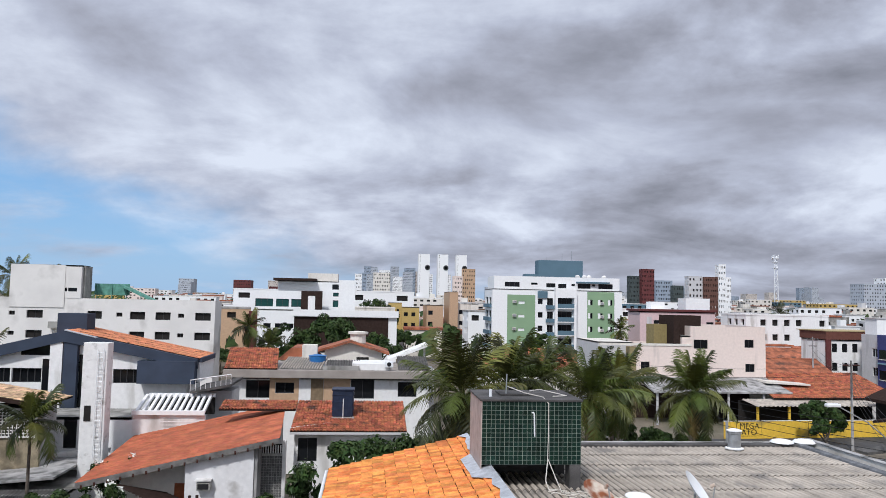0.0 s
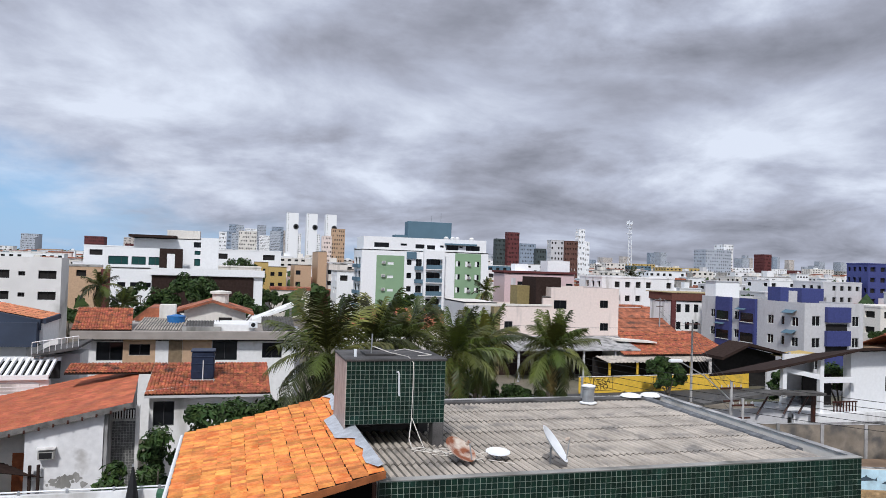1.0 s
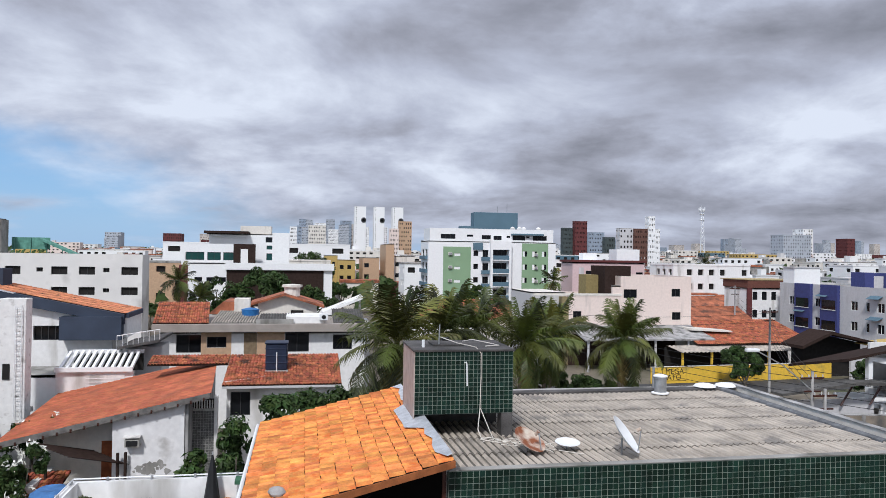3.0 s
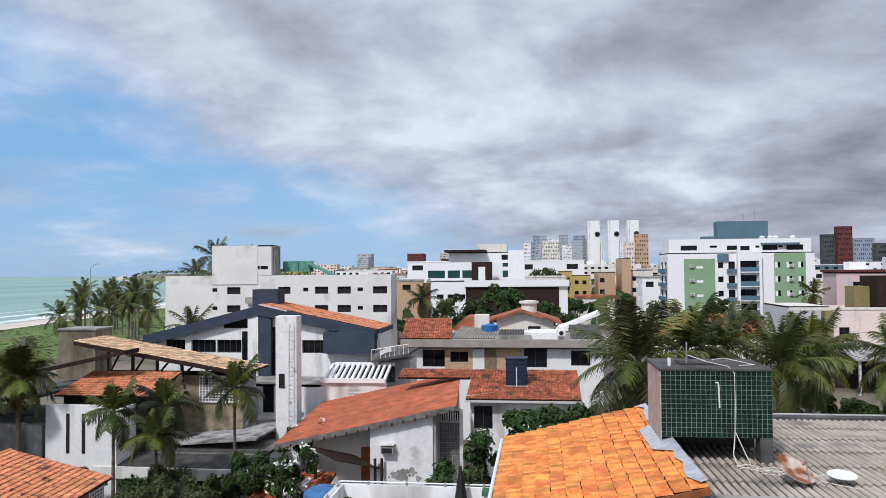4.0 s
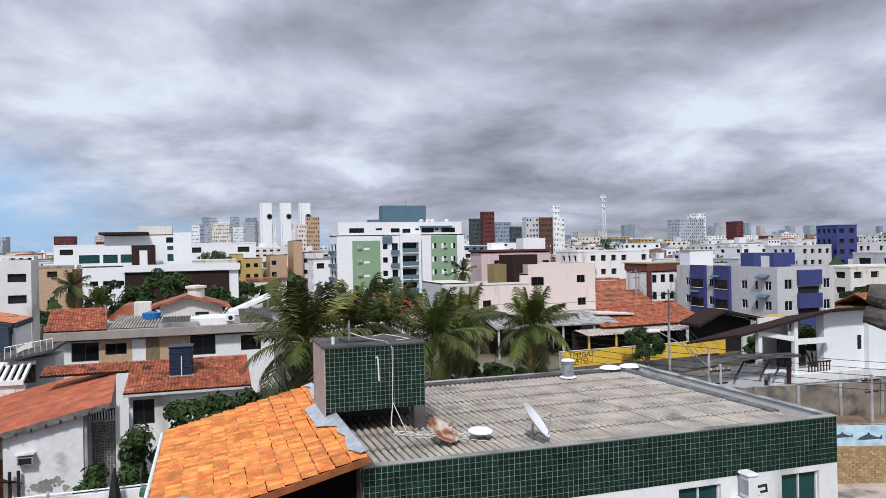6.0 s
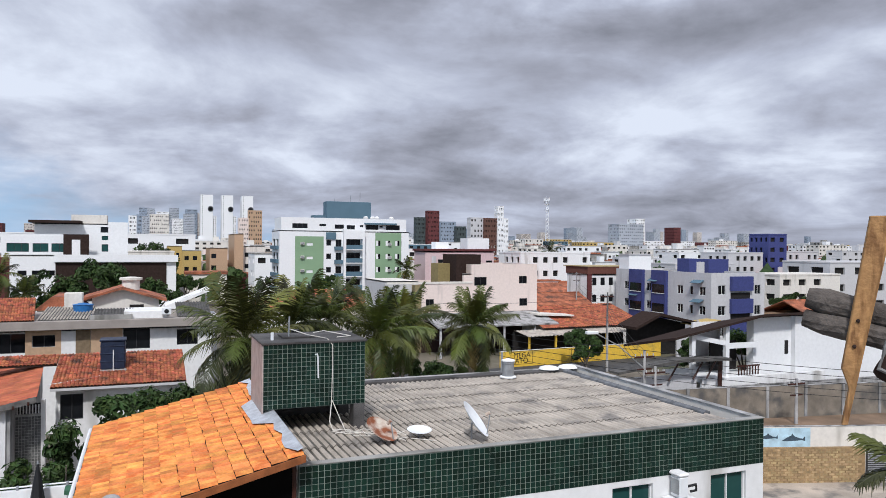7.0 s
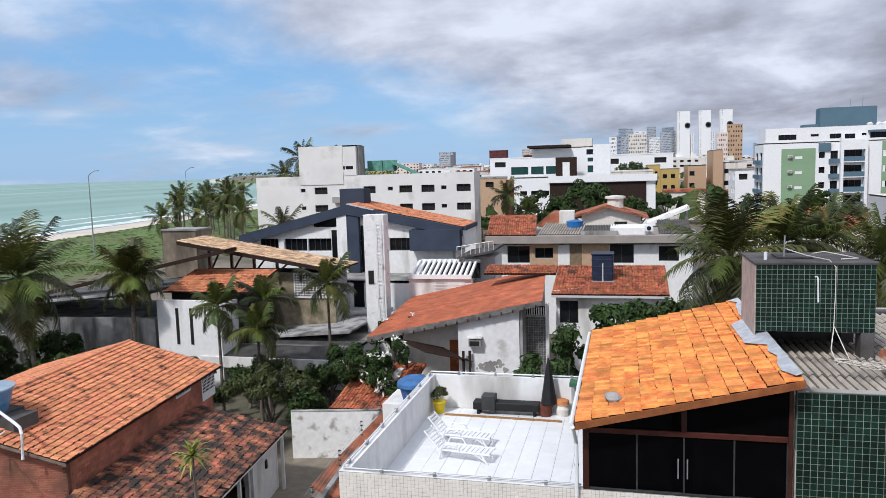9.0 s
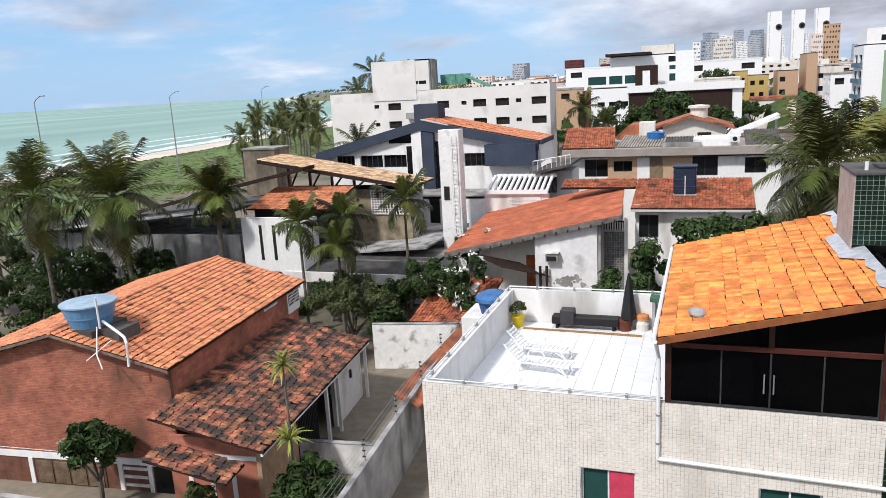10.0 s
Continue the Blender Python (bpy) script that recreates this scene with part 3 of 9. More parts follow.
def strip(name, label, category, mat, poly, z, thick=0.12):
    bm = bmesh.new()
    top = [bm.verts.new((x, y, z + rise(x, y))) for x, y in poly]
    low = [bm.verts.new((x, y, z - thick + rise(x, y))) for x, y in poly]
    bm.faces.new(top)
    for k in range(len(poly)):
        j = (k + 1) % len(poly)
        bm.faces.new((top[k], low[k], low[j], top[j]))
    bmesh.ops.recalc_face_normals(bm, faces=bm.faces)
    return tagged(new(name, mesh_of(name, bm, mat)), label, category, kind="structure")


strip("road", "worn grey asphalt street beside the green-tiled building", "road", ASPHALT, [(22, 10), (29, 10), (29, 28), (29, 88), (22, 88), (22, 28)], 0.03)
strip("road", "worn grey asphalt cross street below the yellow wall", "road", ASPHALT, [(18, 80), (95, 84), (95, 90), (18, 88)], 0.036)
strip("pavement", "pale concrete pavement along the street", "pavement", PAVING, [(29, 30), (60, 30), (60, 44), (29, 47)], 0.14)


# ---- the green-tiled building with its roof terrace ----
FRONT, TERRACE, TOP = 19.5, 7.2, 8.55
home = thing("terrace_building", "white and dark green tiled building with roof terrace", "building")


def tiles_on(parent, name, frame_of, u0, u1, z0, z1, size, mat, mat_rest, holes=(), keep=300, gap=0.012, proud=0.012, rank=None):
    """Square wall tiles with recessed joints."""
    nu, nz = round((u1 - u0) / size), round((z1 - z0) / size)
    su, sz = (u1 - u0) / nu, (z1 - z0) / nz
    rest = bmesh.new()

    def one(bm, ua, ub, za, zb):
        e = 0.004
        vs = [bm.verts.new(frame_of(u, d, z)) for d, k in ((0.0, 0), (-proud, e)) for u, z in ((ua + k, za + k), (ub - k, za + k), (ub - k, zb - k), (ua + k, zb - k))]
        for idx in ((4, 5, 6, 7), (0, 1, 5, 4), (1, 2, 6, 5), (2, 3, 7, 6), (3, 0, 4, 7)):
            bm.faces.new([vs[q] for q in idx])

    proto = bmesh.new()
    one(proto, gap / 2, su - gap / 2, gap / 2, sz - gap / 2)
    o = Vector(frame_of(0, 0, 0))
    me = mesh_of(name, proto, mat)
    for v in me.vertices:
        v.co = v.co - o
    cells = [(i, k) for k in range(nz) for i in range(nu)]
    if rank:
        cells.sort(key=rank)
    n = 0
    for i, k in cells:
        ua, za = u0 + i * su, z0 + k * sz
        if any(h[0] - 0.02 < ua + su / 2 < h[1] + 0.02 and h[2] - 0.02 < za + sz / 2 < h[3] + 0.02 for h in holes):
            continue
        if n < keep:
            shared(name, me, parent, Matrix.Translation(frame_of(ua, 0, za)))
            n += 1
        else:
            one(rest, ua + gap / 2, ua + su - gap / 2, za + gap / 2, za + sz - gap / 2)
    bmesh.ops.recalc_face_normals(rest, faces=rest.faces)
    tagged(part(name + "_field", rest, mat_rest, parent), kind="stuff")


def home_walls():
    x0, xm, x1, y1 = -7.65, 4.07, 19.1, 31.0
    fo, _ = side_frame(x0, x1, FRONT, y1, "s")
    holes = [(-3.12 - x0, -1.67 - x0, 5.15, 6.43), (1.37 - x0, 2.82 - x0, 5.15, 6.43)]
    holes_r = [(13.3 - xm, 14.75 - xm, 8.35, 9.72), (16.96 - xm, 18.38 - xm, 8.35, 9.72)]
    left_wall = part("wall_left", wall_bm(fo, xm - x0, 0, TOP, holes, 0.18), GREY_GROUT, home, "white tiled wall")
    tiles_on(left_wall, "white_tile", fo, 0.0, xm - x0, 3.0, TOP - 0.02, 0.105, WHITE_GLAZE, WHITE_GLAZE_REST, holes, 300, 0.008, 0.006, rank=lambda c: -c[1] * 100 - c[0] * 0.1)
    fr, _ = side_frame(xm, x1, FRONT, y1, "s")
    right_wall = part("wall_right", wall_bm(fr, x1 - xm, 0, 9.9, holes_r, 0.18), WHITE, home, "white wall below the green band")
    band = part("green_band", box_bm(xm, x1, FRONT - 0.004, FRONT + 0.2, 9.9, 11.34), GROUT, home, "dark green tiled parapet")
    fb, _ = side_frame(xm, x1, FRONT - 0.004, y1, "s")
    tiles_on(band, "green_tile", fb, 0.0, x1 - xm, 9.9, 11.32, 0.158, GREEN_GLAZE, GREEN_GLAZE_REST, (), 300, 0.012, 0.008, rank=lambda c: c[0])
    pier = part("green_pier", box_bm(xm, 6.6, FRONT - 0.006, FRONT - 0.001, 0.0, 9.9), GROUT, home, "dark green tiled pier")
    fp, _ = side_frame(xm, 6.6, FRONT - 0.006, y1, "s")
    tiles_on(pier, "green_tile", fp, 0.0, 2.53, 4.0, 9.9, 0.158, GREEN_GLAZE, GREEN_GLAZE_REST, [(1.0, 1.4, 8.35, 8.7)], 300, 0.012, 0.008, rank=lambda c: -c[1])
    part("vent_window", box_bm(xm + 1.0, xm + 1.4, FRONT - 0.03, FRONT - 0.008, 8.35, 8.7), FRAME_WHITE, pier)
    part("vent_pane", box_bm(xm + 1.05, xm + 1.35, FRONT - 0.036, FRONT - 0.031, 8.4, 8.64), GLASS, pier)
    part("coping", box_bm(xm - 0.02, x1 + 0.03, FRONT - 0.03, FRONT + 0.24, 11.34, 11.37, 0.006), CONCRETE, home, "weathered cement coping")
    # flanks and back
    part("flank_wall", box_bm(x1 - 0.2, x1, FRONT + 0.2, y1, 0, 11.34), CREAM, home)
    part("coping", box_bm(x1 - 0.24, x1 + 0.03, FRONT + 0.24, y1, 11.34, 11.38, 0.008), GREY_STAINED, home)
    part("back_wall", box_bm(xm, x1 - 0.2, y1 - 0.2, y1, 0, 11.25), CREAM, home)
    part("flank_wall", box_bm(x0, x0 + 0.2, FRONT + 0.01, 29.5, 0, TOP), OFFWHITE, home)
    part("inner_wall", box_bm(xm - 0.1, xm + 0.1, FRONT + 0.2, y1 - 0.2, 0, 11.2), CREAM, home)
    for (ua, ub, za, zb), xx in [(h, x0) for h in holes] + [(h, xm) for h in holes_r]:
        f2 = fo if xx == x0 else fr
        pane, frm = window_bm(f2, ua, ub, za, zb, 0.15, 1, 0.045)
        win = part("window", frm, FRAME_WHITE, home)
        part("pane", pane, GREEN_GLASS, win, "green tinted glass")
        sbm = bmesh.new()
        vs = [sbm.verts.new(f2(u, d, z)) for d in (-0.06, 0.0) for u, z in ((ua - 0.06, za - 0.07), (ub + 0.06, za - 0.07), (ub + 0.06, za - 0.01), (ua - 0.06, za - 0.01))]
        for idx in ((0, 1, 2, 3), (0, 4, 5, 1), (1, 5, 6, 2), (2, 6, 7, 3), (3, 7, 4, 0)):
            sbm.faces.new([vs[q] for q in idx])
        part("sill", sbm, WHITE, win)
    # pink curtain behind one window
    part("curtain", box_bm(-2.36, -1.72, FRONT + 0.07, FRONT + 0.085, 5.2, 6.38), material("pink_curtain", (0.55, 0.05, 0.10), mottled=0.15), home, "bright pink curtain")
    # terrace
    part("terrace_slab", box_bm(x0 + 0.2, -0.95, FRONT + 0.15, 29.3, TERRACE - 0.3, TERRACE), GREY_GROUT, home)
    deck = thing("terrace_floor", "white glossy tiled roof terrace floor", "floor")
    tagged(deck, kind="structure")
    deck_me = {}
    nx, ny = 11, 9
    for i in range(nx):
        for k in range(ny):
            w, d = 6.5 / nx, 9.6 / ny
            if not deck_me:
                deck_me[0] = mesh_of("deck_tile", box_bm(0.006, w - 0.006, 0.002, d - 0.002, 0, 0.012, 0.003), DECK_WHITE)
            shared("deck_tile", deck_me[0], deck, Matrix.Translation((x0 + 0.2 + i * w, FRONT + 0.16 + k * d, TERRACE)))
    part("parapet", box_bm(x0 + 0.001, -0.95, FRONT + 0.012, FRONT + 0.16, TERRACE - 0.1, TOP - 0.004), WHITE, home)
    part("parapet", box_bm(x0 + 0.2, x0 + 0.26, FRONT + 0.16, 29.3, TERRACE, TOP + 0.004), WHITE, home)
    part("parapet", box_bm(x0, -0.95, 29.3, 29.5, 0, TOP + 0.002), WHITE, home)
    # thin rail on the parapet
    rail = thing("parapet_rail", "thin white pipe rail on the terrace parapet", "rail")
    part("rail_bar", tube_bm([(x0 + 0.1, FRONT + 0.1, TOP + 0.1), (x0 + 0.1, 29.4, TOP + 0.1)], 0.028, 6), METAL_WHITE, rail)
    part("rail_bar", tube_bm([(x0 + 0.1, 29.4, TOP + 0.1), (-1.0, 29.4, TOP + 0.1)], 0.028, 6), METAL_WHITE, rail)
    part("rail_bar", tube_bm([(x0 + 0.1, FRONT + 0.1, TOP + 0.07), (-1.0, FRONT + 0.1, TOP + 0.07)], 0.028, 6), METAL_GREY, rail)
    for k in range(7):
        part("rail_clamp", box_bm(x0 + 0.04, x0 + 0.16, FRONT + 0.5 + k * 1.5, FRONT + 0.6 + k * 1.5, TOP - 0.002, TOP + 0.14, 0.01), METAL_GREY, rail)
    for k in range(4):
        part("rail_clamp", box_bm(x0 + 1.2 + k * 1.5, x0 + 1.28 + k * 1.5, 29.34, 29.46, TOP - 0.002, TOP + 0.14, 0.01), METAL_GREY, rail)
        part("rail_clamp", box_bm(x0 + 1.2 + k * 1.5, x0 + 1.28 + k * 1.5, FRONT + 0.04, FRONT + 0.15, TOP - 0.006, TOP + 0.11, 0.01), METAL_GREY, rail)


home_walls()


def terrace_room():
    room = thing("glazed_room", "glazed terrace room with dark red timber frame", "room")
    xa, xb, zb = -0.95, 4.0, 10.06
    za = TOP + 0.003
    sl = (11.75 - 10.46) / 5.2
    top = lambda x: 10.40 + (x + 1.09) * sl
    part("post", box_bm(xa, xa + 0.16, FRONT, FRONT + 0.16, za, top(xa) - 0.02, 0.01), WOOD_DARK, room)
    part("post", box_bm(xb - 0.10, xb, FRONT, FRONT + 0.16, za, top(xb - 0.1) - 0.02, 0.01), WOOD_DARK, room)
    part("beam", box_bm(xa + 0.16, xb - 0.1, FRONT + 0.0, FRONT + 0.12, zb, zb + 0.14, 0.01), material("red_brown_beam", (0.075, 0.018, 0.012), rough=0.5, mottled=0.2), room, "red-brown timber beam")
    part("sill", box_bm(xa + 0.16, xb - 0.1, FRONT, FRONT + 0.14, za, za + 0.06, 0.005), FRAME_DARK, room)
    for k, (a, b) in enumerate(((0.16, 1.35), (1.35, 2.48), (2.48, 3.65), (3.65, 4.85))):
        pane = part("sliding_pane", box_bm(xa + a + 0.01, xa + b - 0.01, FRONT + 0.05 + 0.02 * (k % 2), FRONT + 0.058 + 0.02 * (k % 2), za + 0.06, zb), ROOM_GLASS, room, "dark glass")
        part("edge_bar", box_bm(xa + b - 0.03, xa + b + 0.01, FRONT + 0.03, FRONT + 0.085, za + 0.06, zb), FRAME_DARK, pane)
    for x in (2.33, 2.55):
        part("handle", tube_bm([(xa + x, FRONT + 0.0, za + 0.45), (xa + x, FRONT + 0.0, za + 0.95)], 0.018, 6), METAL_GREY, room, "steel pull handle")
    bm = prism_bm([(xa + 0.16, zb + 0.14), (xb - 0.1, zb + 0.14), (xb - 0.1, top(xb - 0.1) - 0.03), (xa + 0.16, top(xa + 0.16) - 0.03)], "y", FRONT + 0.06, FRONT + 0.07)
    part("fanlight", bm, ROOM_GLASS, room, "dark glass above the beam")
    part("fanlight_post", box_bm(1.45, 1.58, FRONT + 0.0, FRONT + 0.1, zb + 0.14, top(1.5) - 0.03), WOOD_DARK, room)
    for x in (xa, xb - 0.05):
        part("side_wall", box_bm(x, x + 0.05, FRONT + 0.16, 29.2, TERRACE, top(x) - 0.02), WOOD_DARK if x > 0 else GLASS, room)
    part("inner_floor", box_bm(xa + 0.05, xb - 0.05, FRONT + 0.16, 29.2, TERRACE, TERRACE + 0.02), WOOD_DARK, room)
    part("rear_wall", box_bm(xa, xb, 29.2, 29.35, TERRACE, 10.35), CREAM, room)
    # the tiled roof over it
    roof = thing("tiled_lean_to_roof", "bright orange clay tile lean-to roof over the glazed room", "roof")
    o, a, u = Vector((-1.09, 19.0, 10.46)), Vector((0, 10.3, 0)), Vector((5.2, 0, 1.29))
    # lap below 1 leaves joints where the bed's painted shade shows
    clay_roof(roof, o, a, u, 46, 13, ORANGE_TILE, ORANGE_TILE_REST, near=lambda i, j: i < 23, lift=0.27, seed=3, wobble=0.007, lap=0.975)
    part("fascia", prism_bm([(-1.09, 10.30), (4.12, 11.59), (4.12, 11.76), (-1.09, 10.47)], "y", 18.93, 18.98), material("orange_brown_fascia", (0.27, 0.09, 0.03), mottled=0.2), roof, "stained timber fascia")
    part("fascia", prism_bm([(19.0, 10.28), (29.3, 10.28), (29.3, 10.45), (19.0, 10.45)], "x", -1.13, -1.095), WOOD_DARK, roof)
    for k in range(9):
        y = 19.6 + k * 1.15
        part("rafter", prism_bm([(-1.0, 10.27), (4.0, 11.51), (4.0, 11.63), (-1.0, 10.39)], "y", y, y + 0.07), WOOD_DARK, roof)
    gut = thing("rain_gutter", "white plastic gutter with downpipe", "gutter")
    part("gutter_trough", tube_bm([(-1.2, 19.0, 10.40), (-1.2, 29.2, 10.42)], 0.07, 8), METAL_WHITE, gut)
    part("downpipe", tube_bm([(-1.16, 18.98, 10.36), (-1.12, 19.2, 10.05), (-1.1, 19.4, 9.8), (-1.1, 19.42, 6.98)], 0.05, 8), METAL_WHITE, gut)
    part("level_pipe", tube_bm([(-1.1, 19.42, 6.98), (4.2, 19.42, 6.84), (4.25, 19.42, 5.6)], 0.055, 8), METAL_WHITE, gut)
    for z in (9.2, 8.2, 7.4):
        part("pipe_clip", tube_bm([(-1.1, 19.42, z), (-1.1, 19.42, z + 0.05)], 0.062, 8), METAL_GREY, gut)
    # silver membrane where the roof meets the tank house
    bm = bmesh.new()
    n = 16
    prev = None
    for k in range(n + 1):
        y = 19.1 + 10.0 * k / n
        w = 0.30 + 0.22 * noise.noise((y * 1.7, 2, 0)) + (0.45 if 22.3 < y < 25.5 else 0)
        row = [bm.verts.new((4.12 - w, y, 11.83 - w * 0.248 + 0.05)), bm.verts.new((4.08, y, 11.90)), bm.verts.new((4.30, y, 11.62))]
        if prev:
            bm.faces.new((prev[0], prev[1], row[1], row[0])), bm.faces.new((prev[1], prev[2], row[2], row[1]))
        prev = row
    part("flashing", bm, SILVER_FLASH, roof, "crumpled silver membrane")
    st = thing("roof_stone", "grey cap tile lying on the orange roof", "stone")
    bm = bmesh.new()
    bmesh.ops.create_icosphere(bm, subdivisions=2, radius=0.26)
    for v in bm.verts:
        v.co = Vector((v.co.x * 0.9, v.co.y, v.co.z * 0.5)) * (1 + 0.25 * noise.noise(v.co * 4))
    part("stone", bm, GREY_STAINED, st)
    st.matrix_basis = pose(-0.2, 20.1, 10.82)


terrace_room()


def tank_house():
    th = thing("tank_house", "dark green tiled rooftop water tank house", "tank house")
    x0, x1, y0, y1, z0, z1 = 3.76, 6.87, 23.48, 25.9, 11.92, 13.84
    body = part("body", box_bm(x0, x1, y0, y1, z0, z1), GROUT, th)
    fo, _ = side_frame(x0, x1, y0, y1, "s")
    tiles_on(body, "green_tile", fo, 0.0, x1 - x0, z0, z1, 0.1414, GREEN_GLAZE, GREEN_GLAZE_REST, (), 310, 0.012, 0.008)
    fe, _ = side_frame(x0, x1, y0, y1, "e")
    tiles_on(body, "green_tile", fe, 0.0, y1 - y0, z0, z1, 0.1414, GREEN_GLAZE, GREEN_GLAZE_REST, (), 0, 0.012, 0.008)
    part("side_render", box_bm(x0 - 0.03, x0, y0, y1, 11.2, z1), material("greyish_pink_render", (0.42, 0.35, 0.32), mottled=0.12, dirt=(0.25, 0.2, 0.18), dirt_amount=0.3), th, "bare pinkish render side")
    part("cap", box_bm(x0 - 0.06, x1 + 0.05, y0 - 0.05, y1 + 0.05, z1, z1 + 0.07, 0.01), DARK_CONCRETE, th, "blackened concrete cap")
    part("hatch", box_bm(x0 + 0.7, x0 + 1.7, y0 + 0.8, y0 + 1.8, z1 + 0.07, z1 + 0.13, 0.01), DARK_CONCRETE, th)
    part("hatch", box_bm(x0 + 1.2, x0 + 1.45, y1 - 0.5, y1 - 0.2, z1 + 0.07, z1 + 0.2, 0.01), BLACK, th)
    part("leg", box_bm(x1 - 0.35, x1, y0, y0 + 0.5, 11.0, z0), DARK_CONCRETE, th)
    part("leg", box_bm(x1 - 0.35, x1, y1 - 0.5, y1, 11.0, z0), DARK_CONCRETE, th)
    part("back_panel", box_bm(x0, x1 - 0.35, y1 - 0.2, y1, 11.0, z0), DARK_CONCRETE, th)
    part("overflow_pipe", tube_bm([(5.30, y0 - 0.04, 13.5), (5.36, y0 - 0.04, 13.52), (5.38, y0 - 0.04, 13.44), (5.40, y0 - 0.04, 12.78)], 0.024, 6), METAL_WHITE, th, "short white pipe")
    part("vent_stub", tube_bm([(x0 + 0.35, y0 + 0.6, z1 + 0.07), (x0 + 0.35, y0 + 0.6, z1 + 0.3)], 0.05, 8), METAL_WHITE, th)
    part("conduit", tube_bm([(x0 + 0.9, y0 + 0.9, z1), (x0 + 0.92, y0 + 0.9, z1 + 0.75)], 0.022, 6), METAL_GREY, th)
    cab = thing("loose_cable", "loose pale cable hanging down the tank house", "cable")
    part("strand", tube_bm([(4.7, 24.6, z1 + 0.35), (5.2, 24.0, z1 + 0.2), (5.7, 23.6, z1 + 0.12), (5.82, 23.40, z1 - 0.05), (5.83, 23.42, 13.0), (5.80, 23.40, 12.0), (5.7, 23.2, 11.5), (5.75, 22.9, 11.25), (6.3, 22.5, 11.22)], 0.016, 5), CREAM, cab)
    part("strand", tube_bm([(5.82, 23.42, 12.1), (6.0, 23.2, 11.6), (6.1, 22.8, 11.25), (6.9, 22.3, 11.22), (7.6, 21.6, 11.22), (8.3, 21.0, 11.22)], 0.014, 5), CREAM, cab)
    part("strand", tube_bm([(5.6, 25.2, z1 + 0.12), (5.9, 25.0, z1 + 0.2), (6.4, 24.6, z1 + 0.12), (6.6, 24.2, z1 + 0.1), (6.1, 24.0, z1 + 0.1)], 0.014, 5), CREAM, cab)
    rnd = random.Random(8)
    for s in range(6):
        p = Vector((5.6 + rnd.uniform(0, 1), 22.6 + rnd.uniform(-0.5, 0.5), 11.24))
        pts = [p.copy()]
        for k in range(7):
            p = p + Vector((rnd.uniform(-0.1, 0.45), rnd.uniform(-0.4, 0.2), rnd.uniform(-0.02, 0.05)))
            p.z = max(p.z, 11.22)
            pts.append(p.copy())
        part("tangle", tube_bm(pts, 0.012, 4), CREAM, cab)


tank_house()


LEAD = material("dull_lead_flashing", (0.15, 0.155, 0.165), rough=0.6, mottled=0.3, scale=3, bump=0.3)


def flat_roof():
    rf = thing("corrugated_roof", "weathered grey corrugated fibre cement roof", "roof")
    rows = 6
    y0, y1, x0, x1 = 19.72, 30.4, 4.2, 18.2
    # each sheet is a piece of its own
    nx = 13
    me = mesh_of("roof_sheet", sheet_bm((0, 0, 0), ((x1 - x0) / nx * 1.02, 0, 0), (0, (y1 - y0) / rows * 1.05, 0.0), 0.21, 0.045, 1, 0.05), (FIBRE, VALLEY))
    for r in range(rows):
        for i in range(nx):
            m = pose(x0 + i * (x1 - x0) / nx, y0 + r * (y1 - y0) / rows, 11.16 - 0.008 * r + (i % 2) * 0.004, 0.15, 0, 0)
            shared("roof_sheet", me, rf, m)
    part("deck_below", box_bm(x0 - 0.03, 18.9, FRONT + 0.2, y1 + 0.4, 10.6, 10.9), CONCRETE, rf)
    part("ridge_flashing", box_bm(x0 + 2.7, x1 + 0.5, y1 - 0.1, y1 + 0.35, 11.1, 11.24, 0.02), DARK_CONCRETE, rf, "dark bituminous flashing")
    part("ridge_flashing", box_bm(x0 + 2.7, x1 + 0.5, y1 + 0.36, y1 + 0.5, 11.1, 11.27, 0.02), GREY_STAINED, rf)
    part("side_flashing", prism_bm([(18.1, 11.1), (18.45, 11.1), (18.45, 11.24), (18.3, 11.3), (18.15, 11.24)], "y", 21.2, y1 + 0.1), LEAD, rf, "grey lapped side flashing")
    part("gutter_bed", box_bm(18.46, 18.9, FRONT + 0.2, y1 + 0.3, 10.9, 11.0), LEAD, rf)
    v = thing("roof_ventilator", "small white drum ventilator on the roof edge", "ventilator")
    part("drum", lathe_bm([(0.26, 0), (0.27, 0.05), (0.25, 0.06), (0.25, 0.55), (0.28, 0.57), (0.28, 0.64), (0.12, 0.68)], 16), METAL_GREY, v)
    part("collar", lathe_bm([(0.36, -0.04), (0.36, 0.0), (0.27, 0.03)], 16), WHITE_CLEAN, v, "white base collar")
    part("lid", lathe_bm([(0.30, 0.66), (0.30, 0.70), (0.10, 0.76)], 16), WHITE_CLEAN, v)
    v.matrix_basis = pose(15.0, 29.6, 11.22)
    pl = thing("antenna_pole", "thin steel antenna pole at the roof edge", "pole")
    part("shaft", tube_bm([(15.2, 30.6, 11.2), (15.2, 30.6, 12.1)], 0.06, 8), METAL_GREY, pl)
    for x, z in ((17.6, 11.35), (18.6, 11.35)):
        s = thing("plaster_lump", "white plaster lump on the roof corner", "plaster")
        part("lump", lathe_bm([(0.48, 0), (0.42, 0.07), (0.25, 0.12), (0.08, 0.14)], 12), WHITE_CLEAN, s)
        s.matrix_basis = pose(x, 30.6, z - 0.12)


flat_roof()


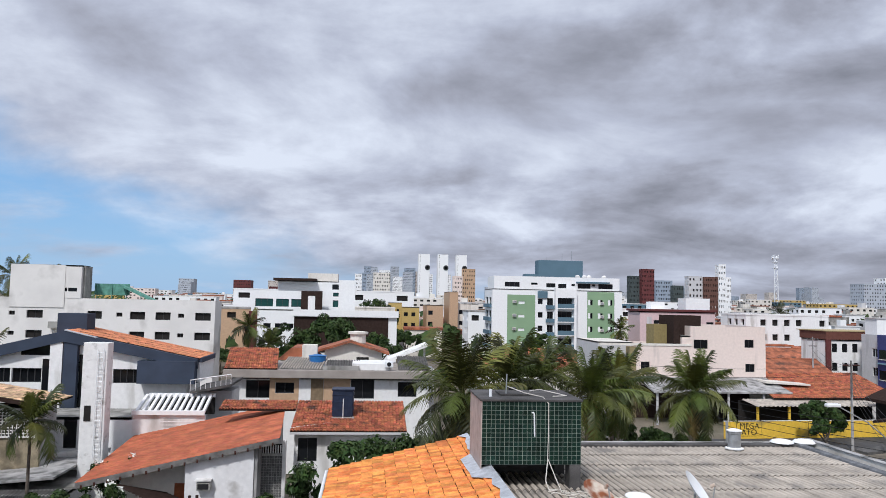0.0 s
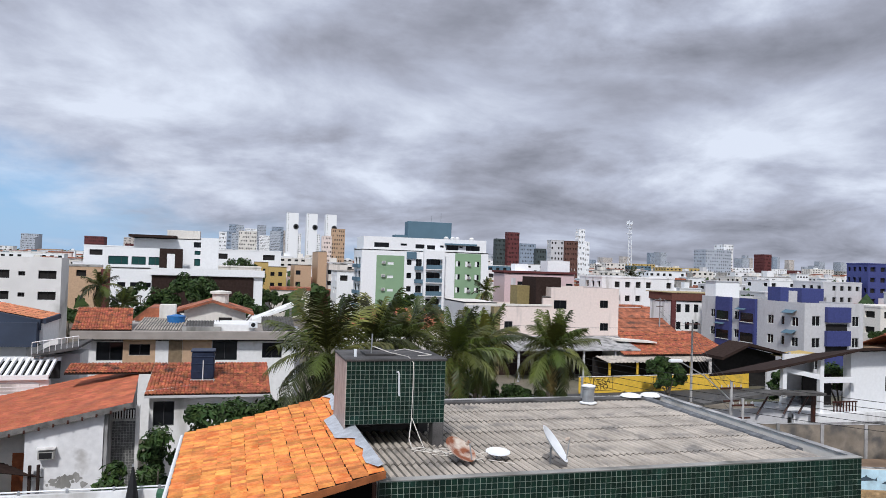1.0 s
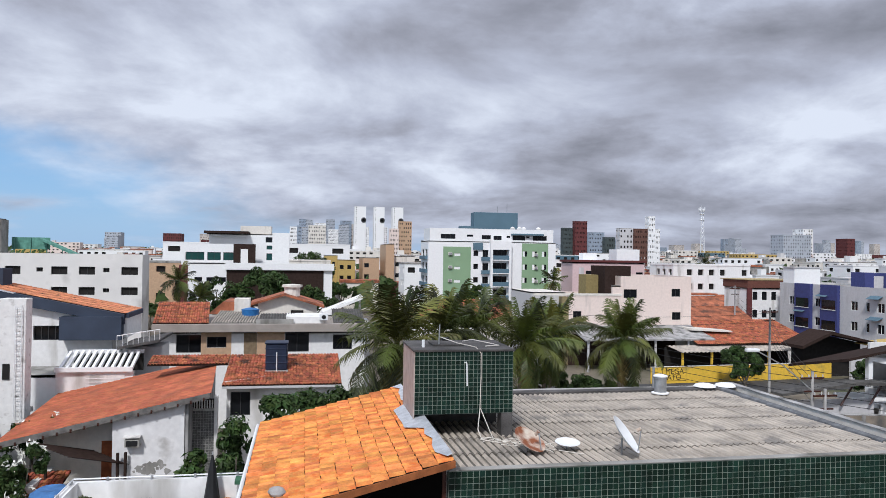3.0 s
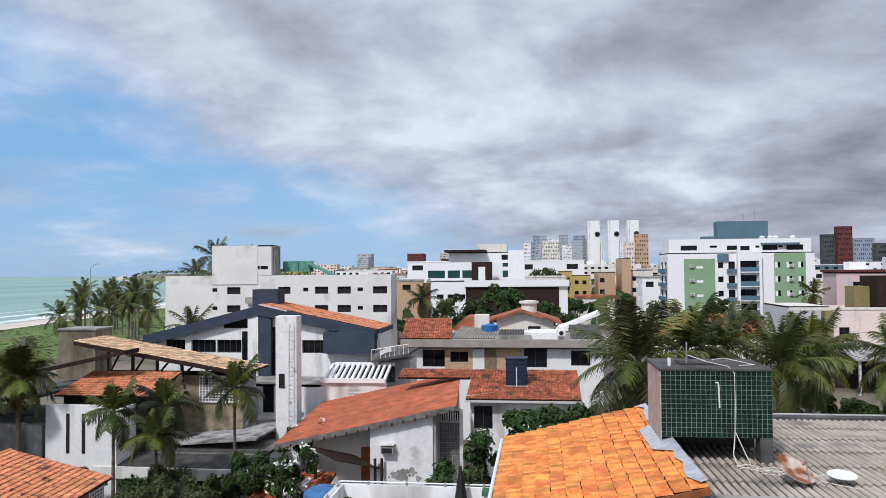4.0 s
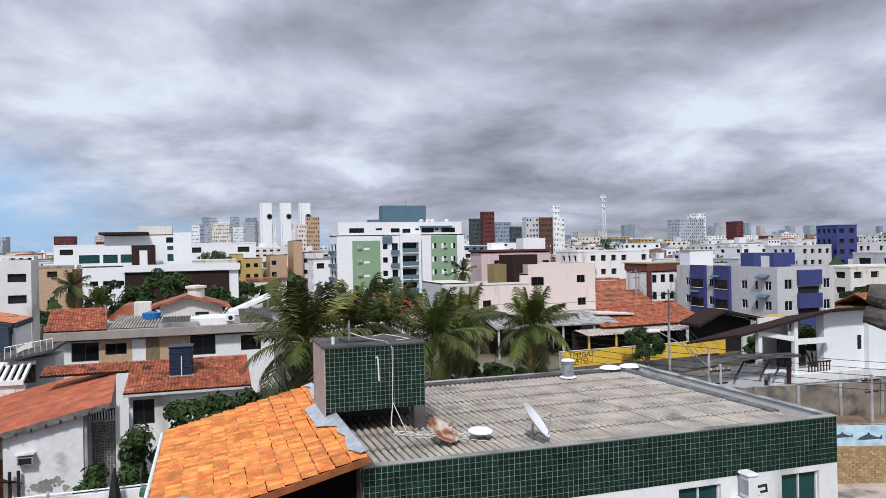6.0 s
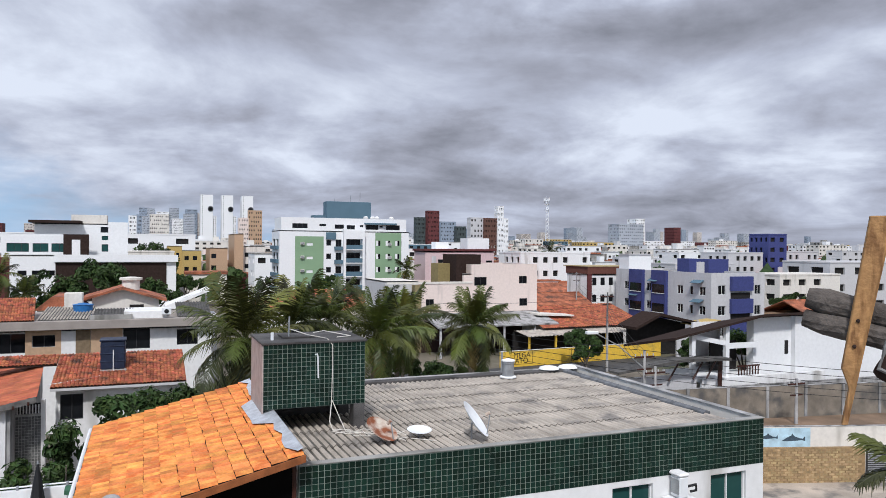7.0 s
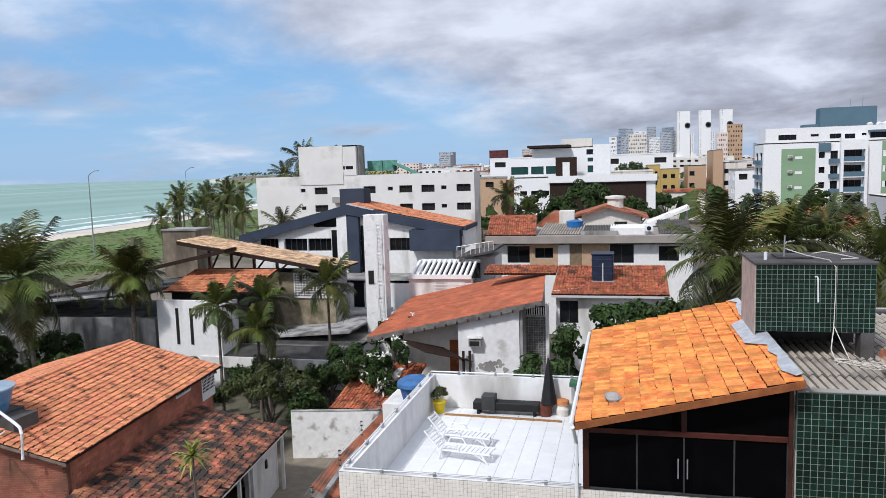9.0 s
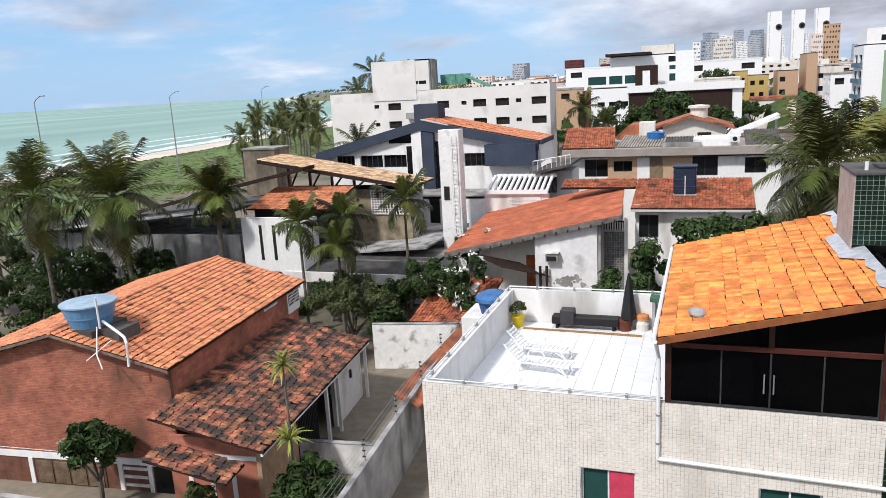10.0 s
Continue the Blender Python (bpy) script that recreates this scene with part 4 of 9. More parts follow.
def dish(label, radius, mat, at, aim, arm=True):
    d = thing("satellite_dish", label, "satellite dish", "rooftop dishes")
    prof = [(radius * k / 8, 0.22 * radius * (k / 8) ** 2) for k in range(1, 9)]
    bm = lathe_bm(prof + [(radius * 1.01, 0.22 * radius - 0.004), (radius * 0.6, 0.22 * radius * 0.3), (radius * 0.1, -0.02)], 28)
    bowl = part("bowl", bm, mat, d)
    m = Vector(aim).normalized().to_track_quat("Z", "Y").to_matrix().to_4x4()
    bowl.matrix_basis = m
    if arm:
        tip = m @ Vector((0, -radius * 0.15, radius * 0.95))
        rim = m @ Vector((0, -radius * 0.9, radius * 0.2))
        part("feed_arm", tube_bm([rim, tip], 0.018, 6), METAL_GREY, d)
        part("feed_horn", tube_bm([tip, tip + (m @ Vector((0, 0.02, -0.14)))], 0.05, 8), RUST, d)
    base = -(at[2] - 11.2)
    part("mast", tube_bm([(0.0, 0.06, base), (0, 0.06, -0.05)], 0.03, 8), METAL_GREY, d)
    d.matrix_basis = pose(*at)
    return d


dish("large rust-eaten white satellite dish tilted on the roof", 0.5, RUST, (6.78, 21.5, 11.5), (0.38, -0.42, 0.82))
dish("small white satellite dish lying on the roof", 0.36, METAL_WHITE, (8.0, 21.6, 11.36), (0.0, -0.12, 1), arm=False)
dish("white satellite dish seen edge on with feed arm", 0.6, METAL_WHITE, (9.35, 20.8, 11.74), (0.70, -0.38, 0.60))

# ---- vegetation ----
def frond_bm(length, droop, width, leaflets=44, rnd=None):
    """One feather frond: a curved stalk along +x with two ranks of leaflets that hang."""
    rnd = rnd or random.Random(1)
    bm = bmesh.new()
    pts = []
    for k in range(9):
        t = k / 8
        pts.append(Vector((length * (t - 0.16 * droop * t * t), 0, length * (0.42 * t * (1 - 0.3 * droop) - 0.62 * droop * t * t))))
    tube_bm(pts, [0.035 * (1 - 0.8 * k / 8) for k in range(9)], 4, bm)
    for k in range(leaflets):
        t = 0.13 + 0.86 * k / (leaflets - 1)
        f = t * 8
        i = min(int(f), 7)
        p = pts[i].lerp(pts[i + 1], f - i)
        d = (pts[i + 1] - pts[i]).normalized()
        ll = width * (0.45 + 1.1 * math.sin(math.pi * min(t * 0.92 + 0.06, 1)) ** 0.8) * rnd.uniform(0.8, 1.1)
        for s in (-1, 1):
            out = (Vector((0, s, 0)) * 0.8 + d * rnd.uniform(0.35, 0.8)).normalized()
            hang = Vector((0, 0, -1)) * rnd.uniform(0.35, 1.5)
            a, b = p - d * 0.036, p + d * 0.036
            mid = p + out * ll * 0.55 + hang * ll * 0.12
            tip = p + out * ll * 0.9 + hang * ll * 0.55
            va, vb, vm1, vm2, vt = (bm.verts.new(q) for q in (a, b, mid - d * 0.046, mid + d * 0.036, tip))
            bm.faces.new((va, vb, vm2, vm1)), bm.faces.new((vm1, vm2, vt))
    return bm


FRONDS = {}


def frond_set(key, length, width, mat):
    if key not in FRONDS:
        rnd = random.Random(hash(key) % 1000 if not isinstance(key, str) else sum(map(ord, key)))
        FRONDS[key] = [mesh_of("frond", frond_bm(length, d, width, 44, rnd), mat) for d in (0.25, 0.55, 0.9, 1.25)]
    return FRONDS[key]


def palm(x, y, height, reach, label, n=18, seed=0, lean=0.0, dry=1, z0=0.0, trunk_r=0.16, kind="coconut"):
    rnd = random.Random(seed * 7 + 13)
    p = thing("palm_tree", label, "palm tree", "coconut palms", (x, y, z0))
    top = Vector((lean, lean * 0.4 * rnd.uniform(-1, 1), height))
    pts = [Vector((top.x * t * t, top.y * t, height * t)) for t in [k / 8 for k in range(9)]]
    part("trunk", tube_bm(pts, [trunk_r * (1.35 - 0.6 * k / 8) for k in range(9)], 9), BARK, p)
    sets = frond_set("%s%.1f" % (kind, reach), reach, reach * (0.20 if kind == "coconut" else 0.27), PALM_LEAF)
    for k in range(n):
        ring = k / n
        yaw = k * 137.5 + rnd.uniform(-18, 18)
        tilt = -68 + (118 if kind == "coconut" else 98) * ring + rnd.uniform(-9, 9)
        me = sets[0 if ring < 0.25 else 1 if ring < 0.5 else 2 if ring < 0.8 else 3]
        sc = rnd.uniform(0.82, 1.08) * (0.75 if ring < 0.15 else 1)
        m = Matrix.Translation(top) @ pose(0, 0, 0, 0, 0, yaw) @ pose(0, 0, 0, 0, tilt, 0) @ Matrix.Scale(sc, 4)
        shared("frond", me, p, m)
    if dry:
        dset = frond_set("dry%.1f" % reach, reach * 0.8, reach * 0.16, PALM_DRY)
        for k in range(dry):
            m = Matrix.Translation(top) @ pose(0, 0, 0, 0, 0, rnd.uniform(0, 360)) @ pose(0, 0, 0, 0, rnd.uniform(45, 65), 0)
            shared("dry_frond", dset[3], p, m)
    part("crown_heart", lathe_bm([(0.05, -0.5), (trunk_r * 1.5, -0.2), (trunk_r * 1.3, 0.1), (0.04, 0.6)], 8, at=top), PALM_LEAF, p)
    return p


def leafy_bm(blobs, count, leaf, rnd, flat=0.0, lumps=7):
    """A crown of separate leaves gathered in clumps on a few rounded masses."""
    vs, fs = [], []
    clumps = []
    for (cx, cy, cz, rx, ry, rz) in blobs:
        for _ in range(lumps):
            a, b = rnd.uniform(0, 2 * math.pi), math.acos(rnd.uniform(-0.5, 1))
            clumps.append((cx + rx * 0.72 * math.sin(b) * math.cos(a), cy + ry * 0.72 * math.sin(b) * math.sin(a), cz + rz * 0.72 * math.cos(b), min(rx, ry, rz) * rnd.uniform(0.3, 0.55)))
    for _ in range(count):
        cx, cy, cz, r = rnd.choice(clumps)
        a, b = rnd.uniform(0, 2 * math.pi), math.acos(rnd.uniform(-0.7, 1))
        rr = r * rnd.uniform(0.65, 1.08)
        n = Vector((math.sin(b) * math.cos(a), math.sin(b) * math.sin(a), math.cos(b)))
        c = Vector((cx, cy, cz)) + n * rr
        n = (n + Vector((rnd.uniform(-1, 1), rnd.uniform(-1, 1), rnd.uniform(-0.4, 1))) * 0.7).normalized()
        t = n.orthogonal().normalized()
        t.rotate(Matrix.Rotation(rnd.uniform(0, 6.28), 3, n))
        s = n.cross(t)
        ln = leaf * rnd.uniform(0.6, 1.25)
        k = len(vs)
        vs += [c - t * ln, c + s * ln * 0.42 + n * ln * 0.12, c + t * ln - n * ln * 0.15, c - s * ln * 0.42 + n * ln * 0.12]
        fs.append((k, k + 1, k + 2, k + 3))
    me = bpy.data.meshes.new("crown")
    me.from_pydata([tuple(v) for v in vs], [], fs)
    return me


def tree(x, y, height, spread, label, mat=None, count=2600, leaf=0.16, seed=0, name="tree", blossoms=0, group="", z0=0.0, mats=None):
    rnd = random.Random(seed * 31 + 5)
    t = thing(name, label, name.replace("_", " "), group, (x, y, z0))
    base = height * (0.35 if name == "tree" else 0.12)
    limbs = tube_bm([(0, 0, 0), (0.05, 0.03, base * 0.5), (0.0, 0.08, base)], [0.05 * spread + 0.04, 0.04 * spread + 0.03, 0.03 * spread + 0.03], 7)
    part("trunk", limbs, BARK, t)
    blobs = []
    for k in range(5):
        a = k * 2.4 + rnd.uniform(-0.3, 0.3)
        d = spread * rnd.uniform(0.15, 0.55)
        z = base + (height - base) * rnd.uniform(0.3, 0.78)
        blobs.append((d * math.cos(a), d * math.sin(a), z, spread * rnd.uniform(0.3, 0.5), spread * rnd.uniform(0.3, 0.5), (height - base) * rnd.uniform(0.22, 0.34)))
        part("limb", tube_bm([(0, 0.05, base * 0.8), (d * 0.5 * math.cos(a), d * 0.5 * math.sin(a), (base + z) / 2), (d * math.cos(a), d * math.sin(a), z)], [0.025 * spread + 0.02, 0.02 * spread, 0.01 * spread + 0.005], 5), BARK, t)
    me = leafy_bm(blobs, count, leaf, rnd)
    me.materials.append(mat or LEAF)
    crown = new("crown", me)
    crown.parent = t
    if blossoms:
        me = leafy_bm(blobs, blossoms, leaf * 1.1, rnd)
        me.materials.append(FLOWER)
        fl = new("blossoms", me)
        fl.parent = t
    return t


# ---- the red brick house and its yard ----
def brick_house():
    h = thing("brick_house", "red brick house with weathered orange tile roof", "house", "", (-20.8, 24.08, 0), 6.2)
    ridge_x, eave_x, far_x, L = -5.5, 0.0, -11.0, 14.0
    ez, rz = 6.0, 7.45
    wx0, wx1 = -10.6, -0.35
    gable = [(wx0, 0.0), (wx1, 0.0), (wx1, ez + 0.0), (ridge_x, rz - 0.12), (wx0, ez)]
    front = part("front_wall", prism_bm(gable, "y", 0.5, 0.7), MORTAR, h, "red brick gable wall")
    # courses of brick on the gable
    rest = bmesh.new()
    me = mesh_of("brick", box_bm(0.004, 0.236, 0, 0.02, 0.004, 0.071), BRICK)
    cnt = 0
    for k in range(int((rz - 1.62) / 0.075)):
        z = 1.62 + k * 0.075
        for i in range(43):
            x = wx0 + i * 0.24 + (0.12 if k % 2 else 0)
            lim = ez + (rz - 0.2 - ez) * (1 - abs((x + 0.12 - ridge_x) / 5.15)) - 0.08
            if z > lim or x + 0.24 > wx1:
                continue
            if cnt < 300 and z > 3.0 and x > -7:
                shared("brick", me, front, Matrix.Translation((x, 0.487, z)))
                cnt += 1
            else:
                vs = [rest.verts.new(p) for p in ((x + 0.004, 0.487, z + 0.004), (x + 0.236, 0.487, z + 0.004), (x + 0.236, 0.487, z + 0.071), (x + 0.004, 0.487, z + 0.071))]
                rest.faces.new(vs)
    tagged(part("brick_field", rest, BRICK_REST, front), kind="stuff")
    part("side_wall", box_bm(wx1 - 0.2, wx1, 0.71, L - 0.5, 0, ez - 0.02), BRICK_REST, h, "brick side wall")
    part("side_wall", box_bm(wx0, wx0 + 0.2, 0.71, L - 0.5, 0, ez - 0.02), BRICK_REST, h)
    part("back_wall", prism_bm(gable, "y", L - 0.7, L - 0.5), BRICK_REST, h)
    # rows of blocks on the side wall, and its breeze-block vents
    blk = mesh_of("brick_block", box_bm(0, 0.012, 0.005, 0.385, 0.005, 0.185), BRICK)
    side = new("block_courses")
    side.parent = h
    for k in range(8):
        for i in range(31):
            y = 0.8 + i * 0.39 + (0.195 if k % 2 else 0)
            if y < L - 0.9 and not (y > 12.2 and k > 2):
                shared("brick_block", blk, side, Matrix.Translation((wx1, y, ez - 1.62 + k * 0.19)))
    lat = part("breeze_block_panel", box_bm(wx1 - 0.01, wx1 + 0.02, 12.15, 13.75, ez - 1.5, ez - 0.1), WHITE, h, "white pierced breeze block panel")
    hole = mesh_of("block_hole", box_bm(0, 0.006, 0, 0.10, 0, 0.12), INTERIOR)
    for k in range(5):
        for i in range(9):
            shared("block_hole", hole, lat, Matrix.Translation((wx1 + 0.02, 12.25 + i * 0.165, ez - 1.05 + k * 0.175)))
    lat2 = part("breeze_block_panel", box_bm(wx1 - 0.01, wx1 + 0.018, 9.3, 10.9, ez - 0.45, ez - 0.1), WHITE, h)
    for i in range(9):
        shared("block_hole", hole, lat2, Matrix.Translation((wx1 + 0.018, 9.38 + i * 0.165, ez - 0.33)))
    # roof
    sl = Vector((ridge_x - eave_x, 0, rz - ez))
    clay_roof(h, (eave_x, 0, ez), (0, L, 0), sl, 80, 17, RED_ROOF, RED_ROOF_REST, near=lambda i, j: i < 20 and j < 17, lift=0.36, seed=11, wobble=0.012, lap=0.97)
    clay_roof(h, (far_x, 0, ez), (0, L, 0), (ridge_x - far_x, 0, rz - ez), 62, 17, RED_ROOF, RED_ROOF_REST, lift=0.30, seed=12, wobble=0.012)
    part("ridge_capping", tube_bm([(ridge_x, -0.02, rz + 0.03), (ridge_x, L, rz + 0.03)], 0.11, 8), RED_ROOF, h)
    part("barge_board", prism_bm([(eave_x, ez - 0.14), (ridge_x, rz - 0.14), (far_x, ez - 0.14), (far_x, ez - 0.02), (ridge_x, rz - 0.02), (eave_x, ez - 0.02)], "y", -0.02, 0.04), material("old_grey_board", (0.20, 0.15, 0.12), mottled=0.25), h)
    for k in range(7):
        t = (k + 0.5) / 7
        for a in (eave_x, far_x):
            x, z = a + (ridge_x - a) * t, ez + (rz - ez) * t
            part("purlin", box_bm(x - 0.04, x + 0.04, 0.02, 0.5, z - 0.2, z - 0.1), WOOD_DARK, h)
    # white band, windows and posts of the ground floor
    part("white_band", box_bm(wx0, wx1 + 0.05, 0.44, 0.5, 1.3, 1.6), WHITE, h, "white painted lintel band")
    for x in (-8.2, -3.5, -2.0, -0.55):
        part("white_pilaster", box_bm(x, x + 0.22, 0.42, 0.5, 0, 1.3), WHITE, h)
    for xa, xb in ((-7.8, -4.2),):
        win = part("wooden_window", box_bm(xa, xb, 0.46, 0.5, 0.05, 1.25), material("brown_window_wood", (0.12, 0.075, 0.045), mottled=0.2), h, "brown louvred wooden window")
        for i in range(4):
            leaf = part("shutter", box_bm(xa + 0.08 + i * 0.88, xa + 0.84 + i * 0.88, 0.42, 0.46, 0.12, 1.18), material("faded_shutter_wood", (0.20, 0.14, 0.09), mottled=0.25), win)
            for k in range(9):
                part("slat", box_bm(xa + 0.13 + i * 0.88, xa + 0.79 + i * 0.88, 0.405, 0.42, 0.18 + k * 0.11, 0.25 + k * 0.11), FADED_SLAT, leaf)
    for xa, xb in ((-3.25, -2.05),):
        for k in range(3):
            part("white_louvre", box_bm(xa, xb, 0.43, 0.5, 0.25 + k * 0.4, 0.37 + k * 0.4), WHITE, h)
    part("door", box_bm(-1.7, -0.75, 0.45, 0.5, 0, 1.25), GLASS, h)
    ac = part("window_air_conditioner", box_bm(-6.0, -5.3, 0.05, 0.5, 1.95, 2.3, 0.02), CREAM, h, "old cream air conditioner box")
    part("hood", box_bm(-6.1, -5.2, -0.05, 0.5, 2.34, 2.38), PAVING, ac)
    part("wall_cable", tube_bm([(-9.8, 0.44, 1.75), (-6.2, 0.44, 1.7), (-5.9, 0.44, 2.0)], 0.015, 5), WHITE, h)
    # lean-to with blackened tiles along the side
    lean = thing("lean_to_roof", "blackened clay tile lean-to beside the brick house", "roof", "", (-20.8, 24.08, 0), 6.2)
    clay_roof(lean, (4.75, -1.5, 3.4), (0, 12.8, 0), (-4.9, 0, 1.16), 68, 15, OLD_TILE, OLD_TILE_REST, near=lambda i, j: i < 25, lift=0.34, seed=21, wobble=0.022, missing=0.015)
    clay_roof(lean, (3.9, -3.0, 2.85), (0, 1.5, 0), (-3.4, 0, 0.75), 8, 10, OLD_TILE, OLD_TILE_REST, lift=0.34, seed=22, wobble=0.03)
    part("eave_plank", box_bm(4.62, 4.72, -1.5, 11.3, 3.23, 3.37), OFFWHITE, lean)
    part("side_wall", box_bm(3.9, 4.1, 7.4, 11.1, 0, 3.2), OFFWHITE, lean, "white lean-to wall")
    part("side_wall", box_bm(3.9, 4.1, -0.6, 2.8, 0, 3.2), material("pale_brown_render", (0.42, 0.28, 0.18), mottled=0.15), lean)
    part("dark_gate", box_bm(3.93, 4.02, 2.9, 5.3, 0, 3.0), FRAME_DARK, lean)
    for k in range(14):
        part("gate_bar", box_bm(4.03, 4.06, 2.95 + k * 0.17, 2.99 + k * 0.17, 0.02, 3.0), BLACK, lean)
    for y in (5.4, 6.9, 11.0):
        part("post", box_bm(4.4, 4.55, y, y + 0.15, 0, 3.25), OFFWHITE, lean)
    part("wall_lamp", box_bm(4.12, 4.2, 9.5, 9.65, 1.9, 2.35), BLACK, lean)
    part("rear_wall", box_bm(-0.3, 4.1, 11.15, 11.3, 0, 3.3), OFFWHITE, lean)
    part("front_wall", box_bm(-0.3, 3.88, -0.25, -0.05, 0, 3.2), BRICK_REST, lean, "red brick front wall")
    for x in (0.5, 1.5, 2.5):
        part("white_pilaster", box_bm(x, x + 0.2, -0.29, -0.251, 0, 2.3), WHITE, lean)
    part("white_lintel", box_bm(-0.3, 3.88, -0.29, -0.251, 2.31, 2.5), WHITE, lean)
    # roof water tank
    tk = thing("water_tank", "round sky blue plastic water tank on the roof", "water tank", "", (-25.6, 25.2, 7.3), 0)
    part("plinth", box_bm(-0.95, 0.95, -1.0, 1.1, -0.9, 0.08), DARK_CONCRETE, tk, "blackened concrete plinth")
    part("plinth_step", box_bm(0.95, 1.9, -0.5, 0.8, -1.0, 0.02), DARK_CONCRETE, tk)
    tub = part("tub", lathe_bm([(0.86, 0.08), (0.98, 0.5), (1.02, 0.52), (1.02, 0.58), (1.12, 1.0), (1.16, 1.02), (1.16, 1.08)], 28), BLUE_TANK, tk)
    part("lid", lathe_bm([(1.2, 1.06), (1.2, 1.12), (0.85, 1.2), (0.1, 1.27)], 28), material("pale_blue_lid", (0.32, 0.42, 0.52), rough=0.5, mottled=0.12), tk, "faded pale blue lid")
    pp = thing("tank_pipework", "white plastic pipes running from the water tank", "pipes", "", (-25.6, 25.2, 7.3), 0)
    part("pipe", tube_bm([(0.95, -0.3, 0.35), (2.6, -1.1, 0.15), (3.05, -1.35, 0.1), (3.2, -1.45, -0.1), (3.2, -1.5, -1.1)], 0.06, 8), METAL_WHITE, pp)
    part("pipe", tube_bm([(1.05, -0.6, 0.1), (1.05, -0.6, 1.5)], 0.045, 8), METAL_WHITE, pp)
    part("thin_pipe", tube_bm([(1.2, -0.9, 0.3), (1.9, -1.8, -0.6), (2.6, -2.3, -0.95)], 0.025, 6), METAL_WHITE, pp)
    part("thin_pipe", tube_bm([(2.0, -1.0, -0.2), (1.5, -2.0, -0.8)], 0.025, 6), METAL_WHITE, pp)


RED_ROOF = material("weathered_orange_tile", (0.64, 0.25, 0.125), mottled=0.15, scale=1.5, fine=14, bump=0.2, piece=0.22, dirt=(0.07, 0.04, 0.03), dirt_amount=0.2, dirt_scale=1.8)
RED_ROOF_REST = material("weathered_orange_tile_field", (0.64, 0.25, 0.125), mottled=0.15, scale=1.5, fine=14, bump=0.2, piece=0.22, dirt=(0.07, 0.04, 0.03), dirt_amount=0.2, dirt_scale=1.8, island=True)
FADED_SLAT = material("faded_slat_wood", (0.17, 0.12, 0.08), mottled=0.25)
brick_house()


def garden_wall(name, label, a, b, height, mat, thick=0.18, cap=None, z0=0.0):
    a, b = Vector((*a, z0)), Vector((*b, z0))
    d = (b - a)
    w = thing(name, label, "wall", "", (a.x, a.y, a.z), math.degrees(math.atan2(d.y, d.x)))
    part("panel", box_bm(0, d.length, -thick / 2, thick / 2, 0, height), mat, w)
    part("coping", box_bm(-0.02, d.length + 0.02, -thick / 2 - 0.03, thick / 2 + 0.03, height, height + 0.06, 0.01), cap or GREY_STAINED, w)
    return w


garden_wall("boundary_wall", "tall stained grey boundary wall with blackened top", (-11.6, 18.5), (-13.7, 41.0), 2.9, GREY_STAINED)
garden_wall("yard_wall", "peeling white yard wall with mildew stains", (-18.9, 39.6), (-13.7, 40.6), 2.9, PEELING_WALL)
garden_wall("yard_wall", "low stained yard wall", (-17.6, 27.6), (-12.6, 28.2), 1.5, OLD_WALL)
garden_wall("street_wall", "low stained grey street wall before the brick house", (-40, 19.9), (-12.2, 21.2), 1.5, GREY_STAINED)
strip("pavement", "dark mossy concrete yard floor", "pavement", material("mossy_yard_concrete", (0.085, 0.08, 0.072), mottled=0.3, scale=0.5), [(-18.2, 28), (-12.8, 28), (-13.9, 40.4), (-18.9, 39.5)], 0.05)
strip("pavement", "pale cement patch in the yard", "pavement", PAVING, [(-17.4, 28.4), (-15.0, 28.6), (-15.3, 30.4), (-17.6, 30.2)], 0.06)
strip("lawn", "small bright grass patch in the yard", "grass", GRASS, [(-14.8, 28.5), (-13.1, 28.6), (-13.2, 30.5), (-15.0, 30.4)], 0.065)


def electric_fence():
    f = thing("electric_fence", "electric fence wires on posts along the boundary wall", "fence")
    for k in range(6):
        t = k / 5
        x, y = -11.75 - 1.85 * t, 20.2 + 20 * t
        post = part("fence_post", tube_bm([(x, y, 2.95), (x - 0.08, y, 3.9)], 0.02, 6), METAL_GREY, f)
        for z in (3.15, 3.4, 3.65, 3.86):
            part("insulator", tube_bm([(x - 0.1, y, z), (x + 0.02, y, z)], 0.035, 6), BLACK, post)
    for z in (3.15, 3.4, 3.65, 3.86):
        part("wire", tube_bm([(-11.83, 20.2, z), (-13.68, 40.2, z)], 0.006, 3), METAL_GREY, f)


electric_fence()


